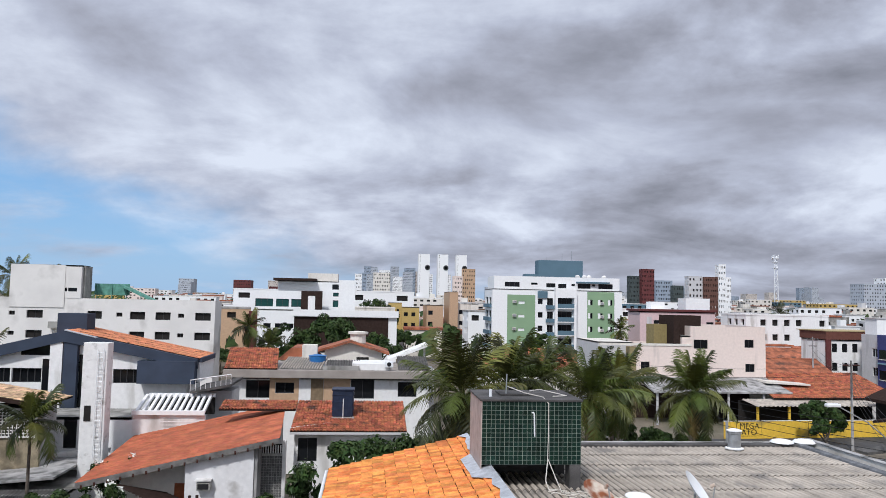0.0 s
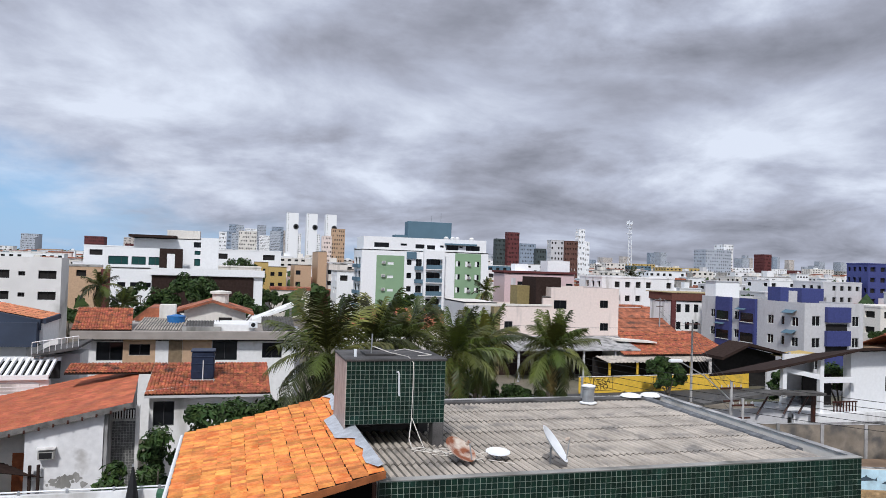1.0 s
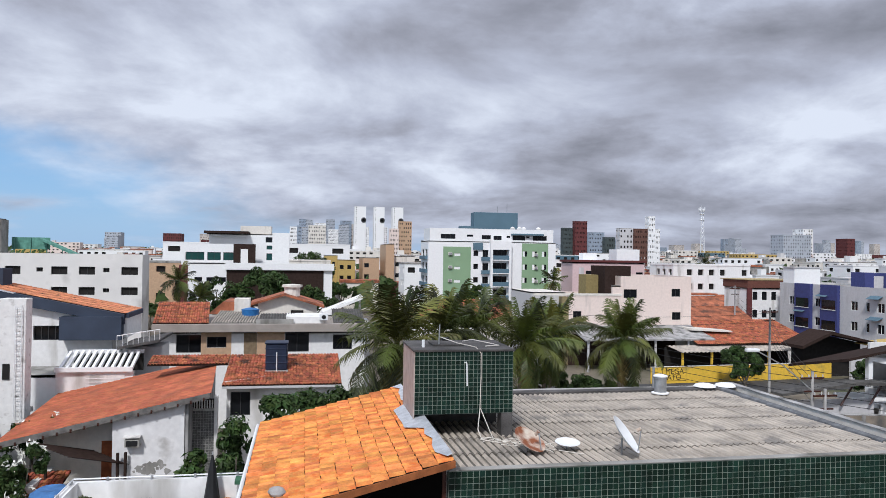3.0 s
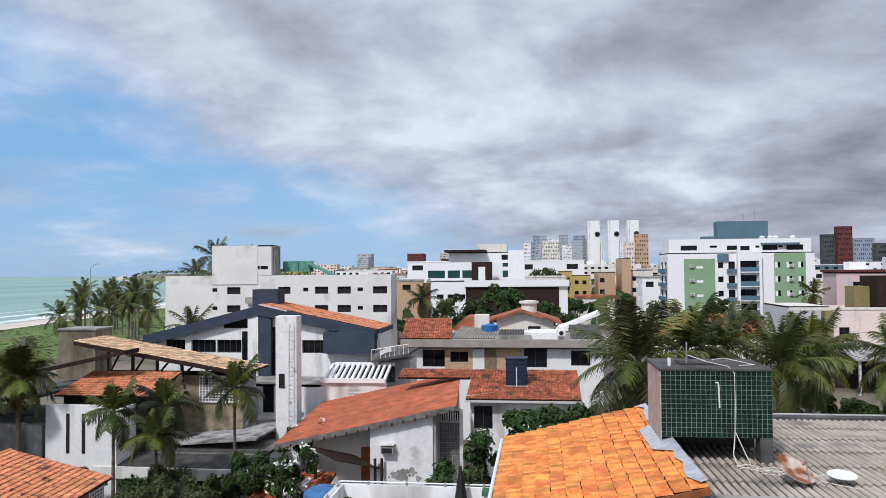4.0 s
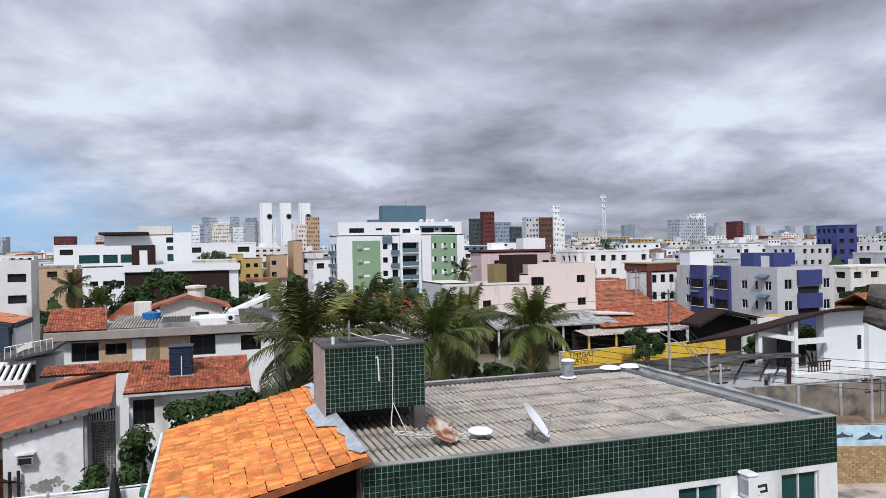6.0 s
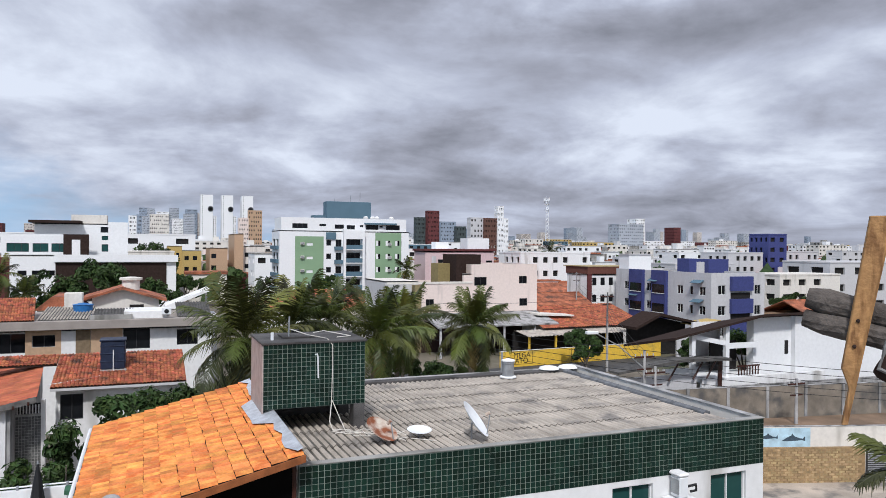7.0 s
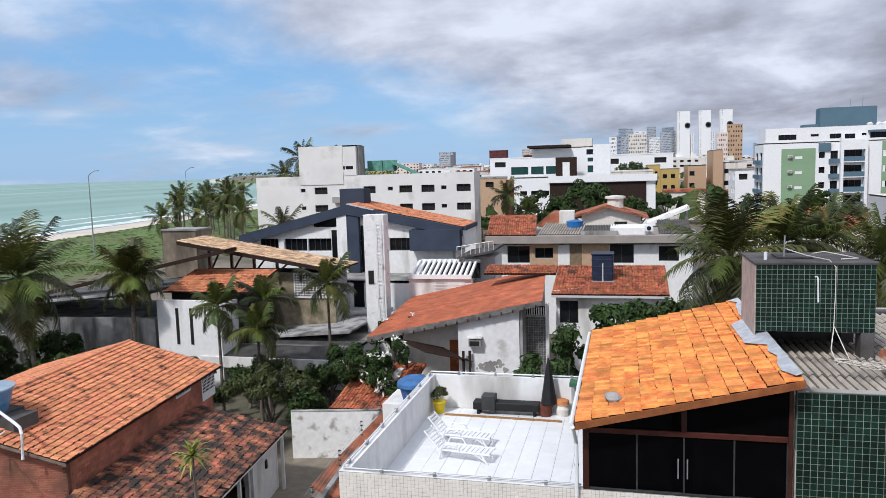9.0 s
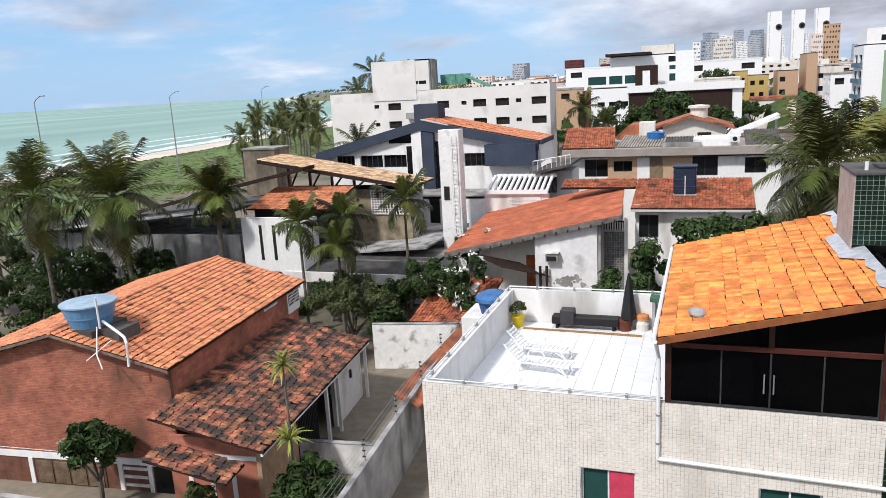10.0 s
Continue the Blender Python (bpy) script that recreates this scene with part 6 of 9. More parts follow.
# ---- the barn-like house with bleached tiles, and its neighbours ----
def bleached_house():
    h = thing("bleached_roof_house", "open-sided house with a bleached clay tile roof", "house")
    y0, y1 = 56.0, 60.6
    xl, zl, xr, zr = -36.7, 11.15, -22.2, 8.75
    clay_roof(h, (xr, y0, zr), (0, y1 - y0, 0), (xl - xr, 0, zl - zr), 20, 32, STRAW_TILE, STRAW_TILE, lift=0.3, seed=71, wobble=0.02)
    part("edge_board", prism_bm([(xl, zl - 0.3), (xr, zr - 0.3), (xr, zr), (xl, zl)], "y", y0 - 0.06, y0), DARK_BROWN, h)
    part("wall", box_bm(-35.0, -23.2, y0 + 1.5, y0 + 1.8, 0, 8.3), material("ochre_grey_render", (0.30, 0.25, 0.17), mottled=0.2, dirt=(0.12, 0.10, 0.07), dirt_amount=0.4), h, "stained ochre wall")
    part("end_wall", box_bm(-23.4, -23.2, y0 + 1.8, y1 - 0.3, 0, 8.6), GREY_STAINED, h)
    lat = part("lattice_panel", box_bm(-26.8, -23.4, y0 + 1.35, y0 + 1.5, 6.2, 8.3), OFFWHITE, h, "white pierced block lattice")
    hole = mesh_of("lattice_hole", box_bm(0, 0.16, 0, 0.01, 0, 0.12), INTERIOR)
    for i in range(13):
        for k in range(9):
            shared("lattice_hole", hole, lat, Matrix.Translation((-26.7 + i * 0.25, y0 + 1.34, 6.35 + k * 0.21)))
    # shade under the open roof, painted as a near-black sheet
    part("back_dark", box_bm(-36, -23.5, y1 - 1.2, y1 - 1.0, 0, 8.4), INTERIOR, h)
    rnd = random.Random(4)
    for k in range(6):
        x = -34.6 + k * 2.1
        z = zl - 0.35 - (x - xl) * (zl - zr) / (xr - xl)
        part("truss_post", box_bm(x, x + 0.2, y0 + 1.2, y0 + 1.4, 7.6, z), WOOD_DARK, h)
        part("truss_brace", tube_bm([(x + 0.1, y0 + 1.3, 8.3), (x + 1.2, y0 + 1.3, z - 0.2)], 0.09, 5), WOOD_DARK, h)
    part("chimney_block", box_bm(-40.8, -37.4, y0 + 4, y0 + 6.5, 7.5, 11.7), material("stained_old_concrete", (0.27, 0.22, 0.16), mottled=0.3, scale=0.8, dirt=(0.07, 0.06, 0.045), dirt_amount=0.6, streak=True, bump=0.3), h, "stained concrete block")
    part("chimney_cap", box_bm(-40.9, -37.3, y0 + 3.9, y0 + 6.6, 11.7, 11.85), CONCRETE, h)
    # smaller red roof in front
    r = thing("porch_roof", "smooth red tiled porch roof", "roof")
    clay_roof(r, (-35.6, 52.0, 7.6), (7.4, 0, 0), (0.8, 3.6, 1.3), 33, 14, RED_ROOF, RED_ROOF_REST, lift=0.25, seed=72)
    # box coloured near-black for the shade below the porch roof
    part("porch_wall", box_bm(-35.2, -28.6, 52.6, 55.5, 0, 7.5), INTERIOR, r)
    part("long_eave", prism_bm([(-50.0, 6.8), (-30.9, 10.8), (-30.9, 10.5), (-50.0, 6.5)], "y", 53.6, 55.6), DARK_BROWN, r, "long sloping dark eave")
    # white curved wall with slits
    w = thing("white_slit_wall", "white rendered wall with narrow slits", "wall")
    part("panel", box_bm(-34.8, -29.4, 50.0, 50.3, 0, 7.3), WHITE, w)
    part("panel", box_bm(-29.7, -29.4, 50.3, 56, 0, 7.0), WHITE, w)
    for x in (-33.2, -32.0):
        part("slit", box_bm(x, x + 0.25, 49.97, 50.0, 3.9, 6.7), INTERIOR, w)
    d = thing("dark_shed", "shed with stained grey walls and dark sheet roof", "shed")
    part("wall", box_bm(-60, -36.5, 52, 60, 0, 5.4), GREY_STAINED, d)
    part("roof", prism_bm([(-62, 5.0), (-36, 7.6), (-36, 7.8), (-62, 5.2)], "y", 51, 61), DARK_FIBRE, d)
    part("eave_trim", prism_bm([(-62, 5.15), (-36, 7.75), (-36, 7.95), (-62, 5.35)], "y", 50.9, 51.0), GREY_WALL, d)
    b = thing("low_flat_house", "low house with grey flat roof and dark sheets", "house")
    block("wall", b, -31.0, -19.5, 52.5, 60, 0, 3.4, WHITE, [("s", 6, 0.6, 2, 2.1, 1)])
    part("grey_roof", prism_bm([(-29.5, 3.5), (-20.5, 4.2), (-20.5, 4.35), (-29.5, 3.65)], "y", 53.5, 60.5), GREY_STAINED, b)
    part("white_fascia", box_bm(-31.2, -19.3, 49.9, 50.1, 2.2, 3.0), OFFWHITE, b)
    part("dark_sheet", sheet_bm((-31.2, 50.1, 3.0), (11.8, 0, 0), (0, 3.2, 0.5), 0.25, 0.05, 1), (DARK_FIBRE, DARK_FIBRE), b)
    part("far_fascia", prism_bm([(-24, 4.2), (-19.2, 4.6), (-19.2, 4.95), (-24, 4.5)], "y", 60.4, 60.6), OFFWHITE, b)
    for x in (-31.0, -25, -19.8):
        part("post", box_bm(x, x + 0.25, 50, 50.25, 0, 2.2), OFFWHITE, b)
    g = thing("garden_shed_roof", "weathered red tile roof behind the yard wall", "roof")
    clay_roof(g, (-17.2, 41.2, 2.6), (4.2, 0.3, 0), (0.5, 5.0, 1.5), 20, 13, RED_TILE, RED_TILE_REST, lift=0.36, seed=73, wobble=0.02)
    part("shed_wall", box_bm(-16.6, -13.2, 41.9, 46, 0, 2.6), OFFWHITE, g)
    part("side_tiles", prism_bm([(-13.4, 2.9), (-12.2, 2.4), (-12.2, 2.5), (-13.4, 3.05)], "y", 30, 44), FAR_TILE, g)
    bt = thing("covered_tank", "blue tank with a blue cover beside the terrace", "water tank", "", (-8.9, 31.5, 5.2))
    part("plinth", box_bm(-1.2, 1.2, -1.0, 1.2, -5.2, 1.6), OFFWHITE, bt)
    part("tub", lathe_bm([(0.55, 1.6), (0.72, 2.3), (0.75, 2.35)], 20), material("deep_blue_plastic", (0.02, 0.07, 0.20), rough=0.5), bt)
    part("cover", lathe_bm([(0.8, 2.2), (0.78, 2.36), (0.5, 2.55), (0.1, 2.48)], 14), material("blue_tarp", (0.06, 0.16, 0.36), mottled=0.2, bump=0.4), bt)


bleached_house()

# ---- buildings across the street and the middle distance ----
def six_storey_block():
    h = thing("apartment_block", "white and sage green six-storey apartment block", "building")
    y0, y1 = 155.0, 165.0
    x0, x1 = 26.2, 54.4
    rows = (15.2, 12.35, 9.5, 6.65, 3.8)
    wins = []
    for z in rows:
        wins += [("s", 5.8, z + 0.5, 0.95, 0.5, 0), ("s", 9.8, z, 1.05, 1.15, 0), ("s", 21.2, z, 1.0, 1.15, 0), ("s", 23.4, z, 1.0, 1.15, 0), ("s", 25.6, z, 0.95, 1.15, 0), ("s", 11.8, z - 0.2, 1.3, 1.5, 1)]
        wins += [("s", 14.0, z - 0.6, 3.2, 2.0, 2)]
        wins += [("w", 1.2, z - 0.3, 3.0, 1.6, 2), ("w", 5.6, z - 0.3, 3.0, 1.6, 2)]
    block("body", h, x0, x1, y0, y1, 0, 18.3, WHITE_CLEAN, wins, glass=GLASS, frames=FRAME_DARK, label="white rendered body", reveal=0.35)
    up = [("s", 2.3, 18.8, 3.2, 1.0, 2), ("s", 8.0, 19.3, 1.4, 0.45, 0), ("s", 11.3, 18.8, 2.0, 0.9, 1), ("s", 13.9, 18.7, 1.8, 0.9, 1), ("s", 16.8, 19.2, 0.8, 0.45, 0), ("s", 18.2, 18.7, 2.8, 1.05, 2), ("s", 21.2, 19.2, 0.8, 0.45, 0), ("s", 22.7, 18.7, 3.2, 1.05, 2)]
    block("penthouse", h, 26.6, 54.0, y0 + 0.5, y1 - 1.0, 18.3, 21.05, WHITE_CLEAN, up, parapet=0.5, label="set-back white top floor")
    part("awning", box_bm(44.4, 51.6, y0 - 0.3, y0 + 0.49, 19.8, 20.15), TEAL, h)
    part("green_panel", box_bm(29.4, 31.8, y0 - 0.06, y0 - 0.002, 3.0, 17.1), SAGE, h, "sage green panel")
    part("green_panel", box_bm(33.1, 35.4, y0 - 0.06, y0 - 0.002, 3.0, 17.1), SAGE, h)
    for k in range(6):
        z = 17.1 - k * 2.85
        part("green_panel", box_bm(31.8, 33.1, y0 - 0.06, y0 - 0.002, max(z - 1.4, 3), z) if k == 0 else box_bm(31.8, 33.1, y0 - 0.06, y0 - 0.002, max(z - 1.4, 2.5), z + 0.9), SAGE, h)
    for x, w in ((46.8, 0.1), (47.95, 1.1), (50.15, 1.1), (52.3, 0.35)):
        part("green_panel", box_bm(x - 0.06, x + w + 0.02, y0 - 0.05, y0 - 0.002, 3.0, 17.3), SAGE, h)
    for z in rows:
        part("green_band", box_bm(46.74, 52.67, y0 - 0.046, y0 - 0.004, z + 1.15, z + 2.85), SAGE, h)
        ba = part("balcony", box_bm(40.0, 43.6, y0 - 1.1, y0, z - 0.75, z + 0.15), TEAL, h, "teal balcony front")
        part("balcony_floor", box_bm(40.0, 43.6, y0 - 1.1, y0, z - 0.95, z - 0.76), WHITE, ba)
        part("bay", box_bm(37.7, 39.5, y0 - 0.5, y0, z - 1.0, z - 0.2), TEAL, h)
        part("side_balcony", box_bm(x0 - 0.5, x0, y0 + 1.0, y1 - 1, z - 0.9, z - 0.1), TEAL, h)
        for x in (30.5, 49.5):
            ac = part("air_conditioner", box_bm(x, x + 0.8, y0 - 0.45, y0 - 0.07, z + 0.1, z + 0.7, 0.03), CREAM, h)
            part("grille", box_bm(x + 0.1, x + 0.7, y0 - 0.46, y0 - 0.45, z + 0.17, z + 0.62), METAL_GREY, ac)
    part("white_fin", box_bm(39.5, 40.0, y0 - 1.2, y0, 0, 18.9), WHITE_CLEAN, h)
    part("white_fin", box_bm(43.6, 44.1, y0 - 1.2, y0, 0, 18.4), WHITE_CLEAN, h)
    part("white_lintel", box_bm(40.0, 43.6, y0 - 1.2, y0, 16.6, 18.4), WHITE_CLEAN, h)
    part("teal_strip", box_bm(35.9, 38.0, y0 - 0.3, y0, 16.5, 18.0), TEAL, h)
    part("tank_block", box_bm(37.2, 47.2, y0 + 5, y0 + 8.5, 20.5, 24.9, 0.05), TEAL, h, "teal rooftop tank block")
    part("low_tank_block", box_bm(34.4, 37.2, y0 + 5.5, y0 + 8.5, 20.5, 21.8), TEAL, h)
    for x, hh in ((43.0, 26.4), (45.2, 27.2), (39.4, 25.6)):
        part("antenna", tube_bm([(x, y0 + 7, 24.8), (x, y0 + 7, hh)], 0.05, 5), METAL_GREY, h)
    for x in (46.0, 47.6, 48.6, 52):
        part("roof_cowl", lathe_bm([(0.5, 0), (0.6, 0.9), (0.2, 1.2)], 10, at=(x, y0 + 5, 20.6)), WHITE, h)


six_storey_block()


def pink_building():
    h = thing("pale_pink_building", "pale pink stepped building with square windows", "building")
    y0 = 104.0
    block("tall_wall", h, 46.7, 58.1, y0, y0 + 12, 0, 13.1, PINK, [("s", 0.5, 9.85, 2.1, 1.3, 1), ("s", 8.2, 10.1, 1.4, 1.15, 1), ("s", 0.5, 6.3, 2.1, 1.3, 1), ("s", 8.3, 6.6, 1.4, 1.15, 1)], parapet=0.4, roof=DARK_CONCRETE)
    block("step_wall", h, 45.4, 46.7, y0 + 0.02, y0 + 12, 0, 11.7, PINK)
    block("low_wall", h, 38.6, 45.4, y0, y0 + 12, 0, 10.2, PINK, [("s", 0.7, 6.7, 1.3, 1.2, 1)], parapet=0.5)
    block("grey_side", h, 33.4, 38.6, y0 + 1.5, y0 + 12, 0, 10.6, GREY_WALL, [("s", 0.4, 6.4, 4.4, 1.4, 3)], roof=CREAM)
    part("ochre_pier", box_bm(37.6, 38.6, y0 - 0.05, y0 + 1.5, 0, 10.0), material("olive_ochre_tile", (0.26, 0.21, 0.11), mottled=0.1), h)
    part("roof_rim", box_bm(33.2, 46.9, y0 - 0.1, y0 + 0.2, 10.2, 10.5), CREAM, h)
    part("brown_tower", box_bm(44.4, 49.2, y0 + 2, y0 + 6, 9.5, 14.6), DARK_BROWN, h, "dark brown rooftop volume")
    part("brown_fin", box_bm(44.4, 45.4, y0 + 0.5, y0 + 2, 10.0, 14.6), DARK_BROWN, h)
    part("olive_wall", box_bm(42.4, 44.6, y0 + 3, y0 + 6, 10.2, 13.2), material("olive_paint", (0.27, 0.21, 0.09), mottled=0.1), h)
    part("awning", prism_bm([(56, 5.4), (62.5, 5.1), (62.5, 5.3), (56, 5.7)], "y", y0 - 4, y0), CREAM, h)
    part("shop_canopy", prism_bm([(y0 - 7, 4.3), (y0 - 0.1, 5.6), (y0 - 0.1, 5.8), (y0 - 7, 4.5)], "x", 38.5, 58.0), GREY_STAINED, h, "grey sheet canopy")
    for x in (39, 44, 49, 54, 57.6):
        part("canopy_post", box_bm(x, x + 0.25, y0 - 6.6, y0 - 6.35, 0, 4.3), GREY_WALL, h)
    part("shop_front", box_bm(38.6, 58.1, y0 - 0.06, y0 - 0.004, 0, 4.6), DARK_BROWN, h)
    g = thing("rose_building", "rose and white apartment building with red rim", "building")
    block("wall", g, 49.3, 63.6, 131.0, 137, 0, 14.6, material("rose_paint", (0.62, 0.47, 0.47), mottled=0.05), [("s", 2.6, 11.4, 2.6, 1.6, 1), ("s", 2.6, 8.2, 2.6, 1.4, 1), ("s", 8.2, 11.6, 1.2, 1.2, 0), ("s", 10.4, 11.6, 1.2, 1.2, 0), ("s", 12.6, 11.4, 1.4, 1.4, 0), ("s", 2.6, 5, 2.6, 1.4, 1)])
    part("red_rim", box_bm(49.0, 63.9, 130.7, 137.3, 14.6, 15.0), MAROON, g)
    for x in (50.6, 55.6, 57.6):
        part("grey_strip", box_bm(x, x + 0.9, 130.9, 130.99, 0, 13.6), GREY_WALL, g)
    part("white_tank_block", box_bm(58.2, 62.8, 131.5, 135, 15.0, 17.1), WHITE_CLEAN, g)


pink_building()


def blue_trim_block():
    h = thing("blue_trim_apartments", "pale grey four-storey apartments with royal blue bays", "building")
    x0, x1, y0, y1, z1 = 83.3, 94.3, 93.2, 118.5, 11.85
    west = []
    for z in (8.8, 5.7, 2.6):
        for u, w, n in ((2.6, 1.3, 1), (9.1, 1.3, 1), (17.3, 1.4, 1), (20.4, 0.7, 0), (22.6, 1.4, 1)):
            west.append(("w", u, z - 0.6, w, 1.4, n))
    south = []
    for z in (8.4, 5.1, 1.8):
        south += [("s", 1.4, z, 1.5, 1.5, 1), ("s", 8.9, z, 1.3, 1.5, 1)]
    block("wall", h, x0, x1, y0, y1, 0, z1, GREY_WALL, west + south, frames=FRAME_WHITE, parapet=0.3, label="pale grey wall")
    for ya, yb in ((109.9, 113.9), (103.6, 107.5)):
        b = part("blue_bay", box_bm(x0 - 0.5, x0 - 0.01, ya, yb, 1.0, z1 + 0.05), ROYAL, h, "royal blue bay")
        for z in (8.2, 4.9, 1.8):
            part("bay_window", box_bm(x0 - 0.53, x0 - 0.5, ya + 0.4, yb - 0.4, z - 0.2, z + 1.3), GLASS, b)
            part("bay_rail", box_bm(x0 - 0.62, x0 - 0.53, ya + 0.3, yb - 0.3, z - 0.3, z - 0.2), FRAME_WHITE, b)
    for k, z in enumerate((9.9, 6.6, 3.3)):
        part("blue_panel", box_bm(x0 + 3.7, x0 + 8.1, y0 - 0.6, y0 - 0.01, z - 1.2, z + 1.1), ROYAL, h, "royal blue balcony front") if k else part("blue_panel", box_bm(x0 + 3.7, x0 + 8.1, y0 - 0.6, y0 - 0.01, z - 0.9, z + 1.4), ROYAL, h)
        # balcony recess shade painted as a thin near-black sheet
        part("balcony_dark", box_bm(x0 + 3.9, x0 + 7.9, y0 - 0.05, y0 - 0.012, z - 2.2, z - 1.2), INTERIOR, h)
    for y, z in ((96.0, 10.6), (96.0, 7.5), (107.0, 10.4), (112.5, 7.6)):
        part("window_awning", prism_bm([(x0 - 0.9, z - 0.45), (x0, z), (x0, z + 0.06), (x0 - 0.9, z - 0.39)], "y", y - 1.2, y + 1.2), TEAL, h, "small teal window awning")
    part("tank_block", box_bm(86.4, 88.0, 102, 105, z1 - 0.3, 14.0), ROYAL, h)
    part("tank_block", box_bm(88.0, 90.6, 103, 105, z1 - 0.3, 13.4), GREY_WALL, h)
    part("tank_block", box_bm(90.6, 95.0, 102, 105, z1 - 0.3, 13.9), ROYAL, h)
    part("stair_block", box_bm(83.6, 88.6, 115, 118, z1 - 0.3, 14.5), WHITE_CLEAN, h, "white stair block")
    part("roof_lid", box_bm(83.4, 88.8, 114.8, 118.2, 14.5, 14.65), GREY_WALL, h)
    g = thing("brown_top_apartments", "white apartments with a brown upper storey", "building")
    block("wall", g, 79.6, 90.1, 122.5, 130, 0, 10.4, WHITE, [("s", 1.0 + 1.9 * k, 8.2, 1.0, 1.5, 0) for k in range(5)] + [("s", 1.0 + 1.9 * k, 5.0, 1.0, 1.4, 0) for k in range(5)])
    part("brown_band", box_bm(79.4, 90.3, 122.2, 130.2, 10.4, 11.8), material("brick_brown_paint", (0.14, 0.055, 0.04), mottled=0.1), g)
    part("brown_pier", box_bm(79.4, 80.3, 122.15, 122.5, 0, 10.4), MAROON, g)
    part("flat_roof", box_bm(79.2, 90.6, 122.1, 131, 11.8, 11.95), material("ochre_roof_slab", (0.42, 0.33, 0.18), mottled=0.15), g)


blue_trim_block()


def tilted_roof(poly, ya, yb, fall):
    """A roof drawn back from its front edge, sinking towards the rear."""
    bm = prism_bm(poly, "y", ya, yb)
    for v in bm.verts:
        if v.co.y > (ya + yb) / 2:
            v.co.z -= fall
    return bm


def veranda_house():
    h = thing("veranda_house", "white house with dark sloping roof and open veranda", "house")
    y0 = 62.0
    part("wall", prism_bm([(61.0, 0), (66.3, 0), (66.3, 8.9), (61.0, 8.8)], "y", y0, y0 + 1.0), WHITE_CLEAN, h)
    part("wall", prism_bm([(66.3, 0), (85, 0), (85, 9.0), (66.3, 8.95)], "y", y0 - 0.6, y0 + 1.0), WHITE_CLEAN, h)
    part("slit_window", box_bm(65.4, 65.9, y0 - 0.03, y0 - 0.002, 4.8, 6.3), INTERIOR, h)
    part("back_wall", box_bm(57.2, 61.0, y0 + 5, y0 + 5.3, 0, 8.0), WHITE, h)
    part("dark_room", box_bm(57.4, 61.0, y0 + 2.5, y0 + 2.7, 3.0, 6.2), INTERIOR, h)
    part("roof", tilted_roof([(49.4, 7.1), (61.2, 9.15), (85, 9.45), (85, 9.7), (61.2, 9.4), (49.4, 7.35)], y0 - 1.5, y0 + 7.0, 1.7), DARK_BROWN, h, "dark brown roof")
    for x, z0, z in ((52.0, 2.0, 7.5), (56.4, 3.3, 8.3)):
        part("white_post", box_bm(x, x + 0.45, y0 - 0.9, y0 - 0.45, 0, z), WHITE_CLEAN, h)
    part("white_beam", prism_bm([(52.4, 7.0), (56.4, 6.2), (56.4, 6.7), (52.4, 7.45)], "y", y0 - 0.8, y0 - 0.5), WHITE_CLEAN, h)
    part("white_beam", box_bm(56.8, 61.0, y0 - 0.85, y0 - 0.5, 5.85, 6.4), WHITE_CLEAN, h)
    part("veranda_floor", box_bm(53.0, 61.2, y0 - 1.2, y0 + 5, 2.6, 3.0), WHITE_CLEAN, h)
    part("plinth_wall", box_bm(53.0, 70.0, y0 - 1.3, y0 - 1.0, 0, 2.95), WHITE, h)
    rl = part("wooden_rail", box_bm(58.0, 61.0, y0 - 0.9, y0 - 0.8, 3.9, 4.05), WOOD_DARK, h, "dark wooden balustrade")
    for k in range(8):
        part("baluster", box_bm(58.1 + k * 0.38, 58.2 + k * 0.38, y0 - 0.9, y0 - 0.82, 3.0, 3.9), WOOD_DARK, rl)
    s = thing("low_shelter_roof", "low blackened shelter roof on timber braces", "shelter")
    part("sheet", prism_bm([(41.5, 4.7), (49.0, 5.6), (55.0, 5.4), (55.0, 5.15), (49.0, 5.3), (41.5, 4.5)], "y", y0 - 3.2, y0 - 1.6), DARK_FIBRE, s)
    for x in (49.5, 52.5, 54.2):
        part("brace", tube_bm([(x - 1.3, y0 - 2, 3.3), (x, y0 - 2, 5.2)], 0.1, 5), WOOD_DARK, s)
    part("post", box_bm(54.4, 54.7, y0 - 2.2, y0 - 1.9, 0, 5.3), WOOD_DARK, s)
    part("base_wall", box_bm(41.0, 52, y0 - 1.6, y0 - 1.4, 0, 3.8), GREY_WALL, s)
    garden_wall("long_grey_wall", "long stained grey block wall with concrete posts", (47.5, 59.0), (80, 57.5), 2.6, GREY_STAINED)
    w = garden_wall("lot_wall", "weathered grey lot wall with concrete piers", (45.5, 57.0), (80, 51.0), 3.2, material("dusty_grey_block", (0.24, 0.205, 0.165), mottled=0.2, scale=0.8, dirt=(0.10, 0.095, 0.09), dirt_amount=0.4))
    for k in range(8):
        part("pier", box_bm(2 + k * 4.2, 2.3 + k * 4.2, -0.2, -0.1, 0, 3.3), GREY_STAINED, w)
    strip("lot", "bare earth lot behind the mural wall", "ground", material("bare_reddish_earth", (0.22, 0.15, 0.10), mottled=0.25, scale=0.4), [(46, 47.5), (75, 40), (80, 50), (46, 56)], 0.4, 0.4)
    # mural wall: plain sea creature shapes on light blue
    m = garden_wall("mural_wall", "pale wall with a light blue sea mural", (43.5, 47.3), (66, 40.0), 2.3, CREAM)
    mm = part("mural", box_bm(0.8, 7.0, -0.105, -0.092, 0.15, 2.2), material("mural_blue", (0.48, 0.66, 0.76), mottled=0.15, scale=1.5), m, "light blue mural field")
